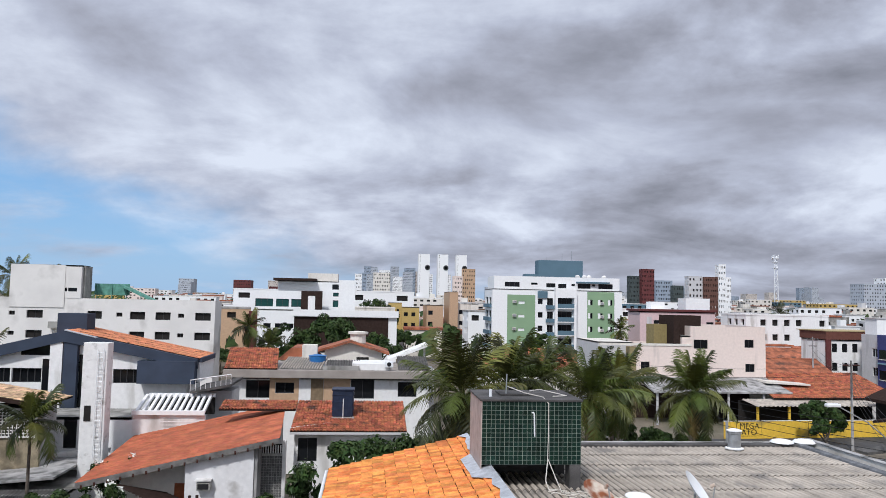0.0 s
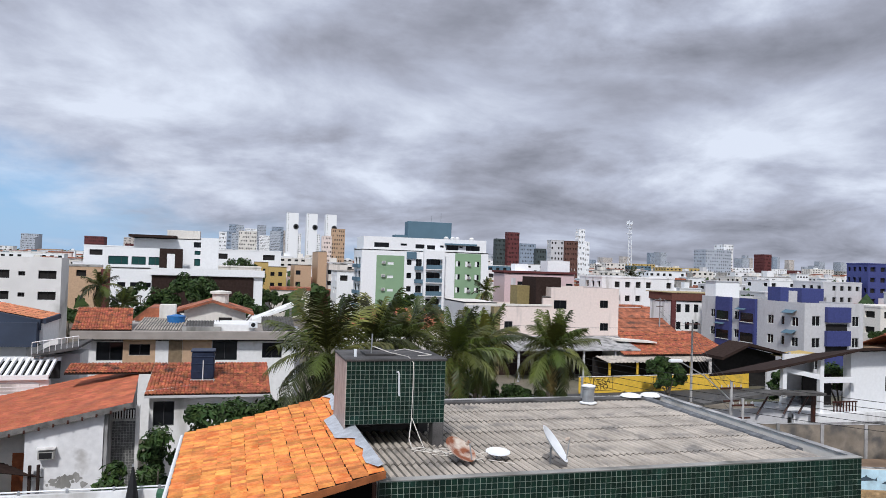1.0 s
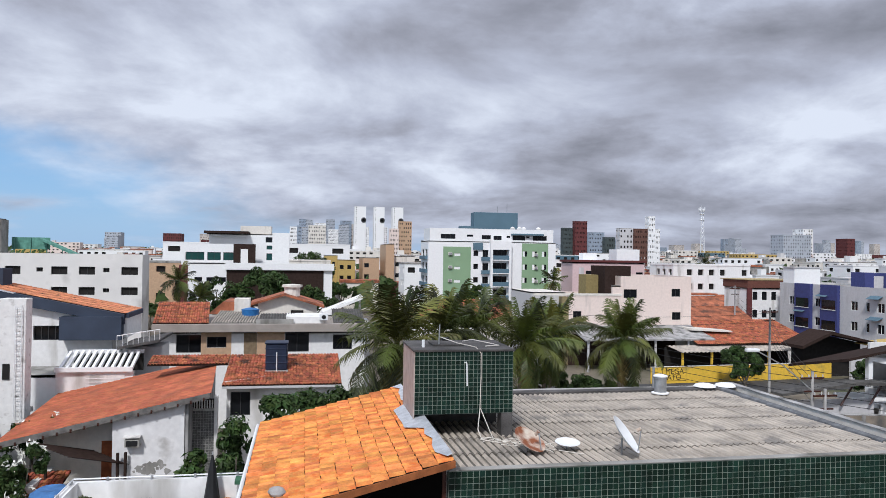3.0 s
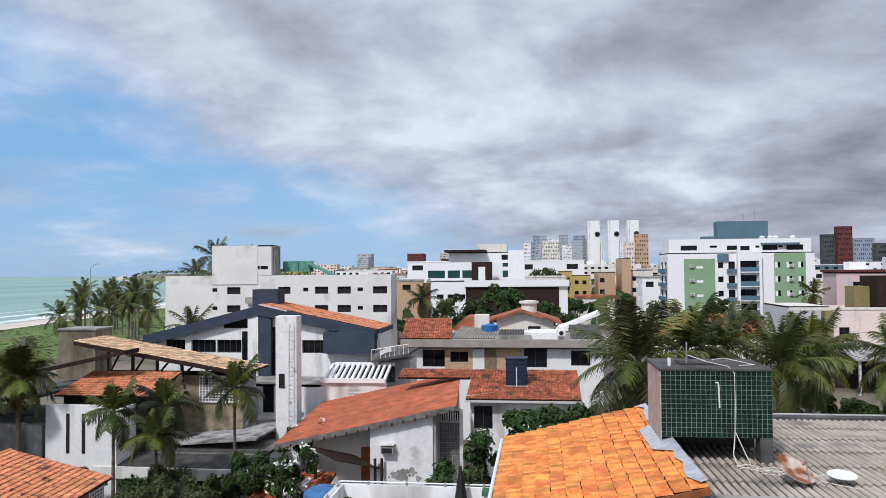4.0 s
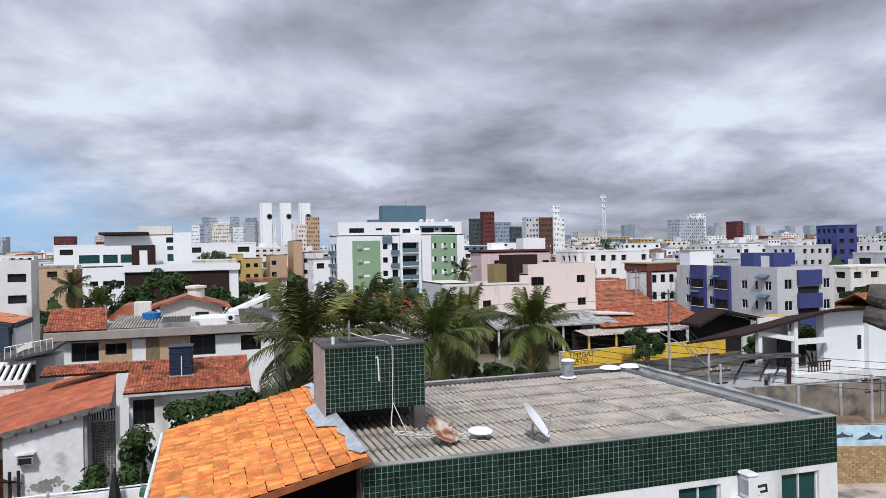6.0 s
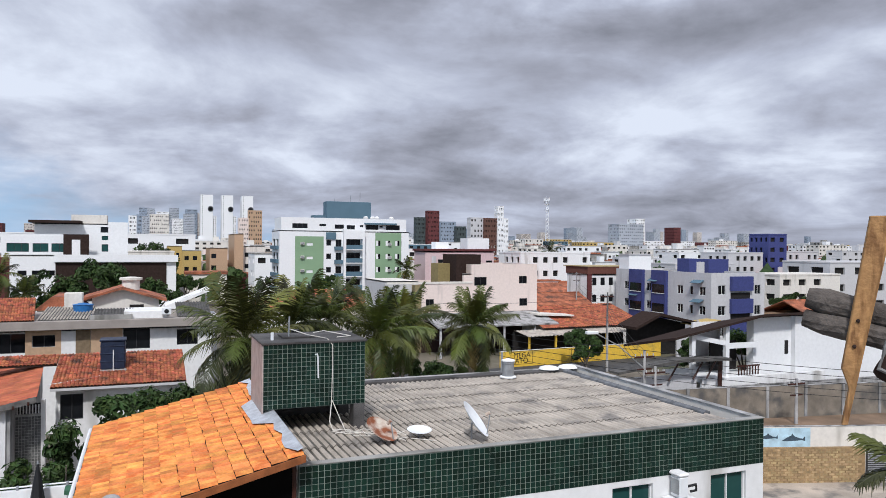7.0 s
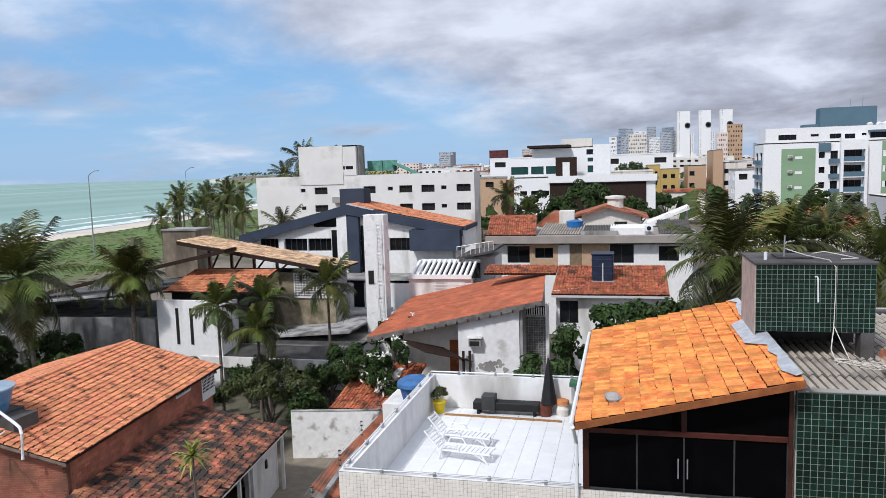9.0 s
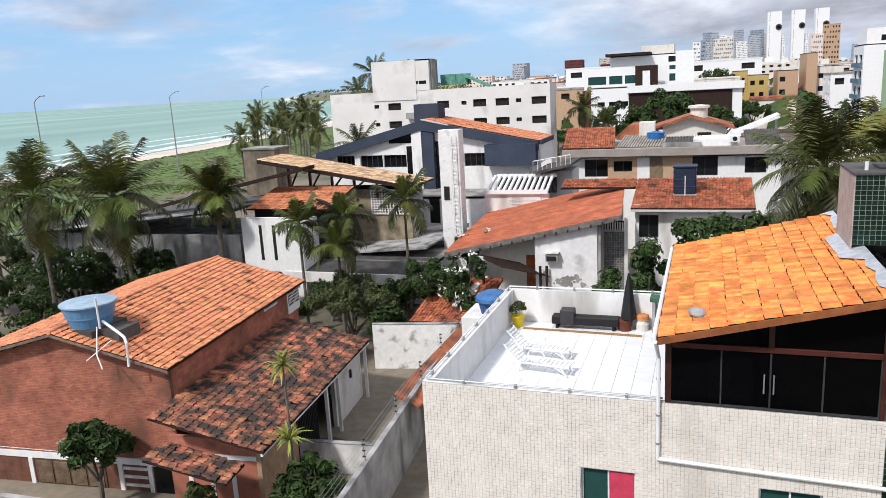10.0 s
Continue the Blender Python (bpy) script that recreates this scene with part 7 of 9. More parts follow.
    for cx, cz, s_ in ((3.4, 1.5, 0.55), (5.4, 1.35, 0.72)):
        bm = bmesh.new()
        outline = [(-1.1, -0.25), (-0.5, 0.12), (0.0, 0.32), (0.12, 0.58), (0.35, 0.28), (0.9, 0.05), (1.35, -0.02), (1.6, 0.28), (1.62, -0.3), (1.25, -0.18), (0.5, -0.25), (-0.4, -0.3)]
        bm.faces.new([bm.verts.new((cx + x * s_, -0.11, cz + z * s_)) for x, z in outline])
        part("painted_dolphin_shape", bm, material("mural_slate", (0.06, 0.09, 0.12), mottled=0.2), mm)
    ww = thing("woven_wall", "tan brick-patterned garden wall along the street", "wall", "", (37.5, 42.0, 0), -18)
    part("panel", box_bm(0, 11.0, -0.15, 0.15, 0, 2.6), material("tan_brick_wall", (0.33, 0.22, 0.11), mottled=0.25, scale=2), ww)
    row = mesh_of("brick_row_stone", box_bm(0.01, 0.39, -0.015, 0, 0.01, 0.15), material("tan_wall_brick", (0.40, 0.285, 0.15), mottled=0.2, piece=0.2))
    for k in range(14):
        for i in range(21):
            shared("brick", row, ww, Matrix.Translation((0.1 + i * 0.5 + (0.25 if k % 2 else 0), -0.15, 0.1 + k * 0.175)))
    gt = thing("metal_gate", "dark grey metal gate beside the tan wall", "gate", "", (48.2, 38.6, 0), -18)
    part("leaf", box_bm(0, 7.0, -0.05, 0.05, 0.1, 2.7), FRAME_DARK, gt)
    for k in range(16):
        part("slat", box_bm(0.1, 6.9, -0.07, -0.05, 0.2 + k * 0.155, 0.28 + k * 0.155), METAL_GREY, gt)


veranda_house()


def yellow_frontage():
    w = garden_wall("yellow_wall", "bright yellow street wall with black lettering", (44.0, 88.6), (71.5, 90.6), 2.1, YELLOW, cap=OFFWHITE)
    ang = math.atan2(2.0, 27.5)
    for u in (1.8, 11.6):
        sign = part("sign_panel", box_bm(u - 0.15, u + 3.2, -0.11, -0.095, 0.35, 2.0), YELLOW, w)
        part("sign_border", box_bm(u - 0.2, u + 3.25, -0.102, -0.094, 0.3, 2.05), BLACK, w)
        letters("MEGA", 1.0, BLACK, sign, pose(u + 0.2, -0.118, 1.2, 90, 0, 0))
        letters("JATO", 1.0, BLACK, sign, pose(u + 0.2, -0.118, 0.45, 90, 0, 0))
    s = thing("car_wash_shelter", "open grey sheet shelter behind the yellow wall", "shelter")
    part("roof_sheet", sheet_bm((50, 92.0, 3.4), (19, 1.0, 0), (0, 4, 0.4), 0.6, 0.06, 1), (FIBRE, FIBRE), s)
    for k in range(5):
        part("post", box_bm(50.5 + k * 4.3, 50.75 + k * 4.3, 92.6, 92.85, 0, 3.4), YELLOW, s)
    # rear wall with the shelter's shade put into its near-black colour
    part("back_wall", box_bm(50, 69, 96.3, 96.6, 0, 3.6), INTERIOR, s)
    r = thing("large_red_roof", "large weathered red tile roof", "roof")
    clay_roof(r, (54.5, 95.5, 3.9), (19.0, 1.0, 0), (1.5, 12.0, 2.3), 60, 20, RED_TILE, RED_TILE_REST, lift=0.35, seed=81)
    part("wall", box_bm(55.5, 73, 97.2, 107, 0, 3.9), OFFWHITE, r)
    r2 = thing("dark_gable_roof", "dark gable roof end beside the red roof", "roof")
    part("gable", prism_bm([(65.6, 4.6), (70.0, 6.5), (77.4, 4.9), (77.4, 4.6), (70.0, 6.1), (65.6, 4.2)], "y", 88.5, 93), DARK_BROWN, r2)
    # near-black wall paints the shade beneath the gable
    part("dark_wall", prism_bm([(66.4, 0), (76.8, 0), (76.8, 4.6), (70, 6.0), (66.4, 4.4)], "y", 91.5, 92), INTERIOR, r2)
    part("sheet_fence", box_bm(72, 76.5, 87.5, 87.8, 0, 3.0), GREY_WALL, r2, "grey sheet fence")
    part("yellow_canopy", prism_bm([(75.5, 4.6), (80.5, 5.1), (80.5, 5.25), (75.5, 4.75)], "y", 88, 91), OCHRE, r2)
    part("canopy_post", box_bm(77, 77.3, 89, 89.3, 0, 5.2), GREY_WALL, r2)
    rnd = random.Random(9)
    for k, (x, y, w_, d, z) in enumerate(((64, 118, 14, 10, 5.0), (74, 135, 16, 12, 5.2), (50, 122, 10, 9, 4.6), (88, 142, 14, 10, 5.5), (30, 118, 9, 9, 5.5), (26, 138, 12, 9, 5.0), (100, 120, 16, 12, 4.6), (112, 100, 16, 12, 3.6), (64, 150, 14, 11, 5), (18, 128, 8, 8, 4.6))):
        low_house(x, y, w_, d, z, rnd)


def low_house(x, y, w, d, z, rnd, along="x"):
    h = thing("low_tiled_house", "low house with a weathered red tile roof", "house", "low tiled houses")
    part("wall", box_bm(x + 0.4, x + w - 0.4, y + 0.4, y + d - 0.4, 0, z - 0.1), rnd.choice((WHITE, CREAM, OFFWHITE, TAN)), h)
    rise = d * 0.2
    part("roof", prism_bm([(y, z), (y + d / 2, z + rise), (y + d, z), (y + d, z - 0.2), (y + d / 2, z + rise - 0.2), (y, z - 0.2)], "x", x, x + w), FAR_TILE, h)
    part("ridge", tube_bm([(x, y + d / 2, z + rise), (x + w, y + d / 2, z + rise)], 0.14, 6), FAR_TILE, h)


yellow_frontage()


def pale_render_block():
    h = thing("unfinished_block", "pale unpainted block with bare window openings", "building")
    y0, y1 = 106.0, 110.5
    xl, xr = -55.5, -20.95
    wins = []
    for z in (12.75, 10.05, 7.3):
        for px, w, hgt in ((-23.6, 2.1, 1.05), (-25.9, 0.8, 0.55), (-28.9, 2.0, 1.05), (-32.3, 2.0, 1.05), (-34.1, 0.8, 0.55), (-37.9, 1.9, 1.05), (-45.8, 2.1, 1.05), (-48.1, 0.8, 0.55)):
            wins.append(("s", px - xl, z + (0.35 if hgt < 1 else 0), w, hgt, 1))
    block("wall", h, xl, xr, y0, y1, 0, 15.5, WB_WALL, wins, parapet=0.5, glass=INTERIOR, label="pale bare rendered wall", reveal=0.3)
    block("stair_tower", h, -48.1, -38.9, y0 - 0.05, y0 + 3, 15.5, 20.0, WB_WALL, [("s", 6.6, 16.4, 0.8, 0.5, 0), ("s", 7.5, 16.4, 1.2, 0.5, 0)])
    part("tower_base", box_bm(-48.1, -41.0, y0 - 0.12, y0 - 0.06, 14.2, 19.98), WB_WALL, h)
    part("tower_side", box_bm(-38.9, -38.6, y0 + 0.5, y0 + 3, 15.4, 19.9), CONCRETE, h)
    bal = part("bare_balcony", box_bm(-42.6, -40.2, y0 - 0.9, y0 - 0.01, 11.4, 12.3), CONCRETE, h)
    net = thing("safety_netting", "green safety netting on the roof edge", "netting")
    mat = material("green_netting", (0.12, 0.30, 0.24), mottled=0.2, scale=2)
    part("net_panel", box_bm(-38.4, -33.6, y0 + 3.6, y0 + 3.65, 16.0, 17.6), mat, net)
    part("net_panel", prism_bm([(-34.6, 17.3), (-29.8, 15.1), (-29.8, 15.4), (-34.6, 17.6)], "y", y0 + 2, y0 + 4), mat, net)
    for x, z in ((-38, 17.6), (-36, 17.6), (-34, 17.3), (-32, 16.5), (-30.4, 15.7)):
        part("net_post", tube_bm([(x, y0 + 3.5, 15.0), (x, y0 + 3.5, z)], 0.06, 5), mat, net)


pale_render_block()


def modern_white_block():
    h = thing("modern_white_building", "white modern building with dark brown panels", "building")
    block("rear_mass", h, -23.8, -3.0, 156, 172, 0, 17.0, WHITE_CLEAN, [("s", 5 + 3.1 * k, 13.7, 2.6, 1.6, 1) for k in range(3)] + [("s", 0.8, 13.7, 3.6, 1.6, 2), ("s", 16.6, 13.8, 2.6, 1.4, 1), ("s", 16.6, 17.0 - 1.0, 2.6, 0.8, 1)], parapet=0.4, glass=GREEN_GLASS)
    block("upper_mass", h, -19.0, -3.6, 160, 171, 17.0, 19.2, WHITE_CLEAN, [("s", 11.4, 17.5, 3.4, 1.1, 2)])
    part("white_fin", box_bm(-6.0, -2.6, 154.5, 156, 0, 19.4), WHITE_CLEAN, h)
    part("tank_box", box_bm(-13.0, -6.6, 163, 168, 19.2, 21.0), CREAM, h)
    part("dark_slab", box_bm(-19.8, -11.0, 158, 166, 19.2, 19.7), DARK_BROWN, h)
    frame_ = part("brown_frame", box_bm(-13.4, -9.2, 152.5, 153.5, 12.6, 17.0), DARK_BROWN, h, "dark brown portal")
    part("frame_window", box_bm(-12.0, -10.6, 152.4, 152.5, 13.0, 16.0), WHITE, frame_)
    block("front_mass", h, -21.3, 5.9, 148, 154, 0, 13.2, WHITE_CLEAN, [("s", 1.2 + 2.2 * k, 9.6, 1.4, 0.9, 0) for k in range(3)])
    part("brown_panel", box_bm(-14.2, 4.2, 147.9, 147.99, 5.0, 11.9), DARK_BROWN, h, "dark brown facade panel")
    part("brown_end", box_bm(-23.0, -21.3, 148.5, 154, 0, 12.8), MAROON, h)
    part("white_rim", box_bm(-14.4, 6.2, 147.4, 148, 12.0, 13.3), WHITE_CLEAN, h)
    g = thing("ochre_apartments", "ochre and orange low apartments", "building")
    block("wall", g, 6.6, 10.5, 230, 242, 0, 13.9, OCHRE, [("s", 0.6 + 1.7 * k, 10.6, 0.8, 1.3, 0) for k in range(2)])
    block("wall", g, 10.5, 15.8, 228, 242, 0, 12.6, OCHRE, [("s", 0.6 + 2.3 * k, z, 1.2, 1.2, 0) for k in range(2) for z in (9.8, 6.6)])
    block("wall", g, 18.0, 23.0, 226, 242, 0, 13.4, TAN, [("s", 0.4, z, 1.4, 1.3, 0) for z in (10.4, 7.0)])
    block("wall", g, 24.8, 27.4, 225, 242, 0, 17.6, TAN)
    block("wall", g, 27.4, 34.0, 227, 242, 0, 14.0, CREAM, [("s", 0.6 + 2.0 * k, z, 1.3, 1.3, 0) for k in range(3) for z in (10.8, 7.4)])
    block("wall", g, 34.0, 39.0, 224, 242, 0, 12.5, TAN, [("s", 0.6 + 2.2 * k, z, 1.2, 1.3, 0) for k in range(2) for z in (9, 5)])
    garden_wall("far_white_wall", "long white wall of an open lot", (8, 222), (52, 222), 3.0, WHITE)


modern_white_block()


# ---- the far city ----
FOOTPRINTS = [(-30, 10, 140, 175), (20, 60, 150, 178), (44, 70, 128, 148), (70, 100, 90, 136)]


def far_building(x, y, w, d, z, mat, rows, cols, name="town_house", label="far white town building", group="far town buildings", roofm=None, only=None):
    FOOTPRINTS.append((x, x + w, y, y + d))
    h = thing(name, label, "building", group)
    bm = bmesh.new()
    fh = z / rows
    for side in "sw":
        fo, width = side_frame(x, x + w, y, y + d, side)
        n = cols if side == "s" else max(2, int(cols * d / w))
        n = min(n * 2, 12) if name == "residential_tower" else min(n, 9)
        cell = width / n
        holes = [(i * cell + cell * 0.22, i * cell + cell * 0.72, k * fh + fh * 0.32, k * fh + fh * 0.74) for i in range(n) for k in range(rows) if (i * 7 + k * 3 + int(x)) % 5 and (only is None or i in only)]
        wall_bm(fo, width, 0, z, holes, 0.5, bm)
    for a, b, c, e in ((x + w, y, x + w, y + d), (x + w, y + d, x, y + d)):
        bm.faces.new([bm.verts.new(p) for p in ((a, b, 0), (c, e, 0), (c, e, z), (a, b, z))])
    part("wall", bm, mat, h)
    # near-black inner box gives the window holes their unlit look
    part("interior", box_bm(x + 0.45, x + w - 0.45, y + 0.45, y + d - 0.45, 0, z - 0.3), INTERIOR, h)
    part("roof", box_bm(x - 0.1, x + w + 0.1, y - 0.1, y + d + 0.1, z, z + 0.35), roofm or mat, h)
    return h


def far_city():
    rnd = random.Random(42)
    palette = [WHITE_CLEAN] * 5 + [WHITE] * 4 + [CREAM] * 3 + [GREY_WALL] * 2 + [PINK, OCHRE, TAN, TEAL, MAROON, CONCRETE]
    taken = [(-30, 10, 140, 175), (5, 64, 220, 245), (20, 60, 150, 178), (44, 70, 128, 148), (70, 100, 90, 136), (-66, -15, 100, 124)]

    def free(x, y, w, d):
        return all(x + w < a or x > b or y + d < c or y > e for a, b, c, e in taken)

    n = 0
    for y in (150, 180, 205, 235, 265, 300, 340, 385, 440, 500, 570, 650, 750, 870, 1000, 1200):
        x = max(coast(y) + 70, -0.62 * y)
        while x < 1.35 * y:
            w = rnd.uniform(11, 24) * (1 + y / 900)
            d = rnd.uniform(9, 18)
            gap = rnd.uniform(1, 12) * (1 + y / 500)
            yy = y + rnd.uniform(-12, 12)
            if rnd.random() < 0.72 and free(x, yy, w, d):
                z = rnd.choice((4.5, 6.5, 6.5, 9.5, 9.5, 12.5)) + rnd.uniform(-0.5, 0.8)
                if y > 400:
                    z += rnd.uniform(0, 5)
                if y < 210 and x > 60:
                    z = min(z, 9.8)
                m = rnd.choice(palette)
                rm = FAR_TILE if (z < 8 and rnd.random() < 0.5) else (rnd.choice((m, CONCRETE, WHITE, GREY_WALL)))
                far_building(x, yy, w, d, z, m, max(1, round(z / 3.0)), max(2, int(w / 3.6)), roofm=rm, label="far low town building with dark windows")
                if rnd.random() < 0.45:
                    t = thing("rooftop_tank_room", "small rooftop tank room", "tank room", "far tank rooms")
                    a = x + rnd.uniform(0.1, 0.6) * w
                    part("room", box_bm(a, a + rnd.uniform(2.5, 5), yy + 2, yy + 6, z, z + rnd.uniform(1.6, 3.4)), rnd.choice((WHITE_CLEAN, m, CREAM, GREY_WALL)), t)
                n += 1
            x += w + gap
    # skyline towers
    def tower(px, y, w, top, mat, label, d=None, cols=5):
        top += max(0.0, 0.0122 * y + 0.0025 * px - 16.0)
        far_building(px, y, w, d or w, top, mat, max(6, min(24, int(top / 3.2))), cols, "residential_tower", label, "skyline towers")

    for a, b in ((86.3, 108.2), (120.6, 140.9), (153.6, 174.2)):
        tw = far_building(a, 1300, b - a - 2, 22, 85.5, WHITE_CLEAN, 24, 5, "residential_tower", "tall slim white residential tower", "skyline towers", only=(1,))
        bm = lathe_bm([(4.6, 0), (4.6, 0.4), (2.2, 0.4), (2.2, 0)], 16)
        part("emblem_ring", bm, FRAME_DARK, tw).matrix_basis = pose(b - 6.0, 1299.6, 62, 90)
        far_building(b - 2, 1303, 6, 16, 50, WHITE_CLEAN, 14, 1, "residential_tower", "lower white wing of a tower", "skyline towers")
    # distance haze is mixed into these facade colours
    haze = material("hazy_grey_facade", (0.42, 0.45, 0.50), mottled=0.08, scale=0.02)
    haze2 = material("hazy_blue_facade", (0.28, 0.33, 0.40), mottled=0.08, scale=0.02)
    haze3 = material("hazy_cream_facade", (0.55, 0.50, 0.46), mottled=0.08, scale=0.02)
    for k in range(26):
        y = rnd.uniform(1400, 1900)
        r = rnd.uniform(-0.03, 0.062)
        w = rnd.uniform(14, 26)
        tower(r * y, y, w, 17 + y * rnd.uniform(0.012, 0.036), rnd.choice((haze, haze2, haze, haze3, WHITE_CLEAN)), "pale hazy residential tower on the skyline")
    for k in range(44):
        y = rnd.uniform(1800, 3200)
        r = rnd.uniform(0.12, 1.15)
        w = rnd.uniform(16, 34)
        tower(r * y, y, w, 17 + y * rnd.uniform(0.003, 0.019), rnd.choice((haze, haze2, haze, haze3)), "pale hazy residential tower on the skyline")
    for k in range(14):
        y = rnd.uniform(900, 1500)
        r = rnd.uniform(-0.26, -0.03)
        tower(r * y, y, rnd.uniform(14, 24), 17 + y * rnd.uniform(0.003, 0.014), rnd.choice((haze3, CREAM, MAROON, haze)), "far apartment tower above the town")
    # named towers
    tower(197.6, 520, 9.3, 37.2, MAROON, "tall maroon and white apartment tower", 6, 4)
    tower(190.2, 525, 8.6, 32.2, DARK_TOWER, "dark grey-green apartment tower", 6, 4)
    tower(248, 620, 15, 31.5, haze2, "grey blue glass tower on the skyline", 6, 5)
    tower(200, 470, 7, 24.8, DARK_TOWER, "dark grey apartment slab tower", 5, 3)
    tower(197, 440, 9, 30.3, GREY_WALL, "grey banded apartment tower", 6, 2)
    tower(206, 438, 9, 30.0, BROWN_TOWER, "brown brick apartment tower", 6, 4)
    tower(215, 437, 4.5, 38.0, WHITE_CLEAN, "white slender stair tower", 5, 2)
    tower(219.5, 438, 4, 30.0, WHITE_CLEAN, "white balconied apartment tower", 5, 2)
    tower(64.0, 560, 7.2, 30, PINK, "salmon brown apartment tower", 6, 3)
    tower(71.3, 561, 9.8, 35.7, TAN, "brown brick tower behind the apartments", 6, 3)
    tower(-12, 640, 6, 32, WHITE_CLEAN, "white and dark apartment tower", 5, 3)
    tower(-6, 640, 4, 33, haze2, "blue glass apartment tower", 5, 3)
    tower(4, 700, 16, 35, CREAM, "cream apartment tower on the skyline", 6, 5)
    tower(455, 640, 30, 33, haze, "grey apartment block above the town", 20, 6)
    tower(480, 645, 11, 39, WHITE, "white stair tower of the grey block", 16, 2)
    tower(533, 650, 9, 30.5, MAROON, "maroon apartment tower above the town", 16, 3)
    tower(182.3, 178, 7.6, 19.1, ROYAL, "royal blue tiled stair tower", 8, 1)
    far_building(166, 178, 14, 12, 13.2, GREY_WALL, 4, 5, "blue_apartments", "grey apartments with blue bays", "far town buildings")
    far_building(190, 180, 16, 12, 13.6, GREY_WALL, 4, 6, "blue_apartments", "grey apartments with blue bays", "far town buildings")
    far_building(128, 122, 18, 10, 9.6, CREAM, 3, 4, "town_house", "beige apartments with small windows", "far town buildings")
    far_building(150, 128, 40, 14, 12.0, GREY_WALL, 3, 6, "office_block", "grey office block with ribbon windows", "far town buildings")
    far_building(86, 162, 20, 12, 13.4, WHITE, 4, 7, "town_house", "long white apartments with small windows", "far town buildings")
    far_building(-46, 260, 62, 20, 17.0, WHITE_CLEAN, 4, 8, "office_block", "long white slab building", "far town buildings")
    # lattice mast
    ms = thing("telecom_mast", "white and red lattice telecom mast", "mast", "", (400, 694, 0))
    for sx, sy in ((-1, -1), (1, -1), (0, 1)):
        part("leg", tube_bm([(sx * 2.6, sy * 2.6, 0), (sx * 1.1, sy * 1.1, 58)], 0.28, 5), METAL_WHITE, ms)
    for k in range(14):
        s0, s1 = 2.6 - 1.5 * k / 14, 2.6 - 1.5 * (k + 1) / 14
        z0, z1 = 58 * k / 14, 58 * (k + 1) / 14
        part("brace", tube_bm([(-s0, -s0, z0), (s1, -s1, z1)], 0.16, 4), METAL_WHITE, ms)
        part("brace", tube_bm([(s0, -s0, z0), (0, s1, z1)], 0.16, 4), METAL_WHITE, ms)
    for z in (48, 54, 58):
        part("platform", lathe_bm([(3.0, 0), (3.0, 0.5), (1, 0.6)], 10, at=(0, 0, z)), METAL_WHITE, ms)
    for k in range(9):
        a = k * 0.7
        part("aerial", box_bm(2.9 * math.cos(a) - 0.3, 2.9 * math.cos(a) + 0.3, 2.9 * math.sin(a) - 0.2, 2.9 * math.sin(a) + 0.2, 56 + k % 3, 59.5 + k % 3), METAL_WHITE, ms)
    part("spike", tube_bm([(0, 0, 58), (0, 0, 63)], 0.15, 5), METAL_WHITE, ms)


DARK_TOWER = material("dark_grey_green_facade", (0.06, 0.075, 0.075), mottled=0.1, scale=0.05)
BROWN_TOWER = material("red_brown_brick_facade", (0.13, 0.065, 0.05), mottled=0.1, scale=0.05)
far_city()


# ---- palms, trees and bushes ----
COCO = "tall coconut palm with drooping green fronds"
for k, (x, y, hgt, r, n) in enumerate(((5.2, 43.5, 11.3, 4.6, 30), (8.6, 47.5, 11.5, 3.9, 26), (11.2, 52.0, 11.1, 4.0, 26), (14.8, 50.0, 10.4, 4.2, 28), (17.6, 53.0, 10.7, 3.6, 24), (23.0, 52.0, 10.4, 4.0, 28))):
    palm(x, y, hgt, r, COCO, n, seed=k, lean=0.5, dry=2)
for k, (x, y, hgt, r, n) in enumerate(((-41.6, 45.0, 9.8, 5.6, 36), (-46.6, 42.0, 10.4, 5.2, 28), (-58.0, 47.0, 9.0, 4.6, 22))):
    palm(x, y, hgt, r, COCO, n, seed=20 + k, lean=-0.6, dry=4)
palm(-36.3, 49.2, 9.3, 3.1, "stout palm with stiff dense green fronds", 30, seed=30, dry=2, kind="fan", trunk_r=0.2)
for k, (x, y, hgt, r) in enumerate(((-26.2, 44.4, 8.0, 2.4), (-23.7, 46.2, 8.2, 2.4), (-19.9, 48.2, 8.9, 2.6), (-22.6, 43.0, 6.9, 2.3))):
    palm(x, y, hgt, r, "slender garden palm with arching glossy fronds", 14, seed=40 + k, dry=0, kind="areca", trunk_r=0.10)
for k, (x, y, hgt, r) in enumerate(((-88, 128, 8.2, 4.4), (-47.5, 98, 8.4, 4.4), (-17.2, 112, 11.6, 3.6), (-14.5, 114, 9.0, 3.4), (-57, 126, 18.6, 4.6), (-53, 129, 17.4, 4.2), (-67, 140, 15.5, 4.2), (46, 132, 11, 3.4), (116, 200, 13.0, 5.0), (49.5, 205, 12.5, 4.4))):
    palm(x, y, hgt, r, COCO, 16, seed=50 + k, dry=1)
rg = random.Random(77)
for k in range(26):
    y = rg.uniform(135, 215)
    x = -0.6 * y - 1 + rg.uniform(-0.06, 0.06) * y
    palm(x, y, rg.uniform(7.5, 12.0), 4.2, "coconut palm in the grove beside the beach", 11, seed=80 + k, dry=1)

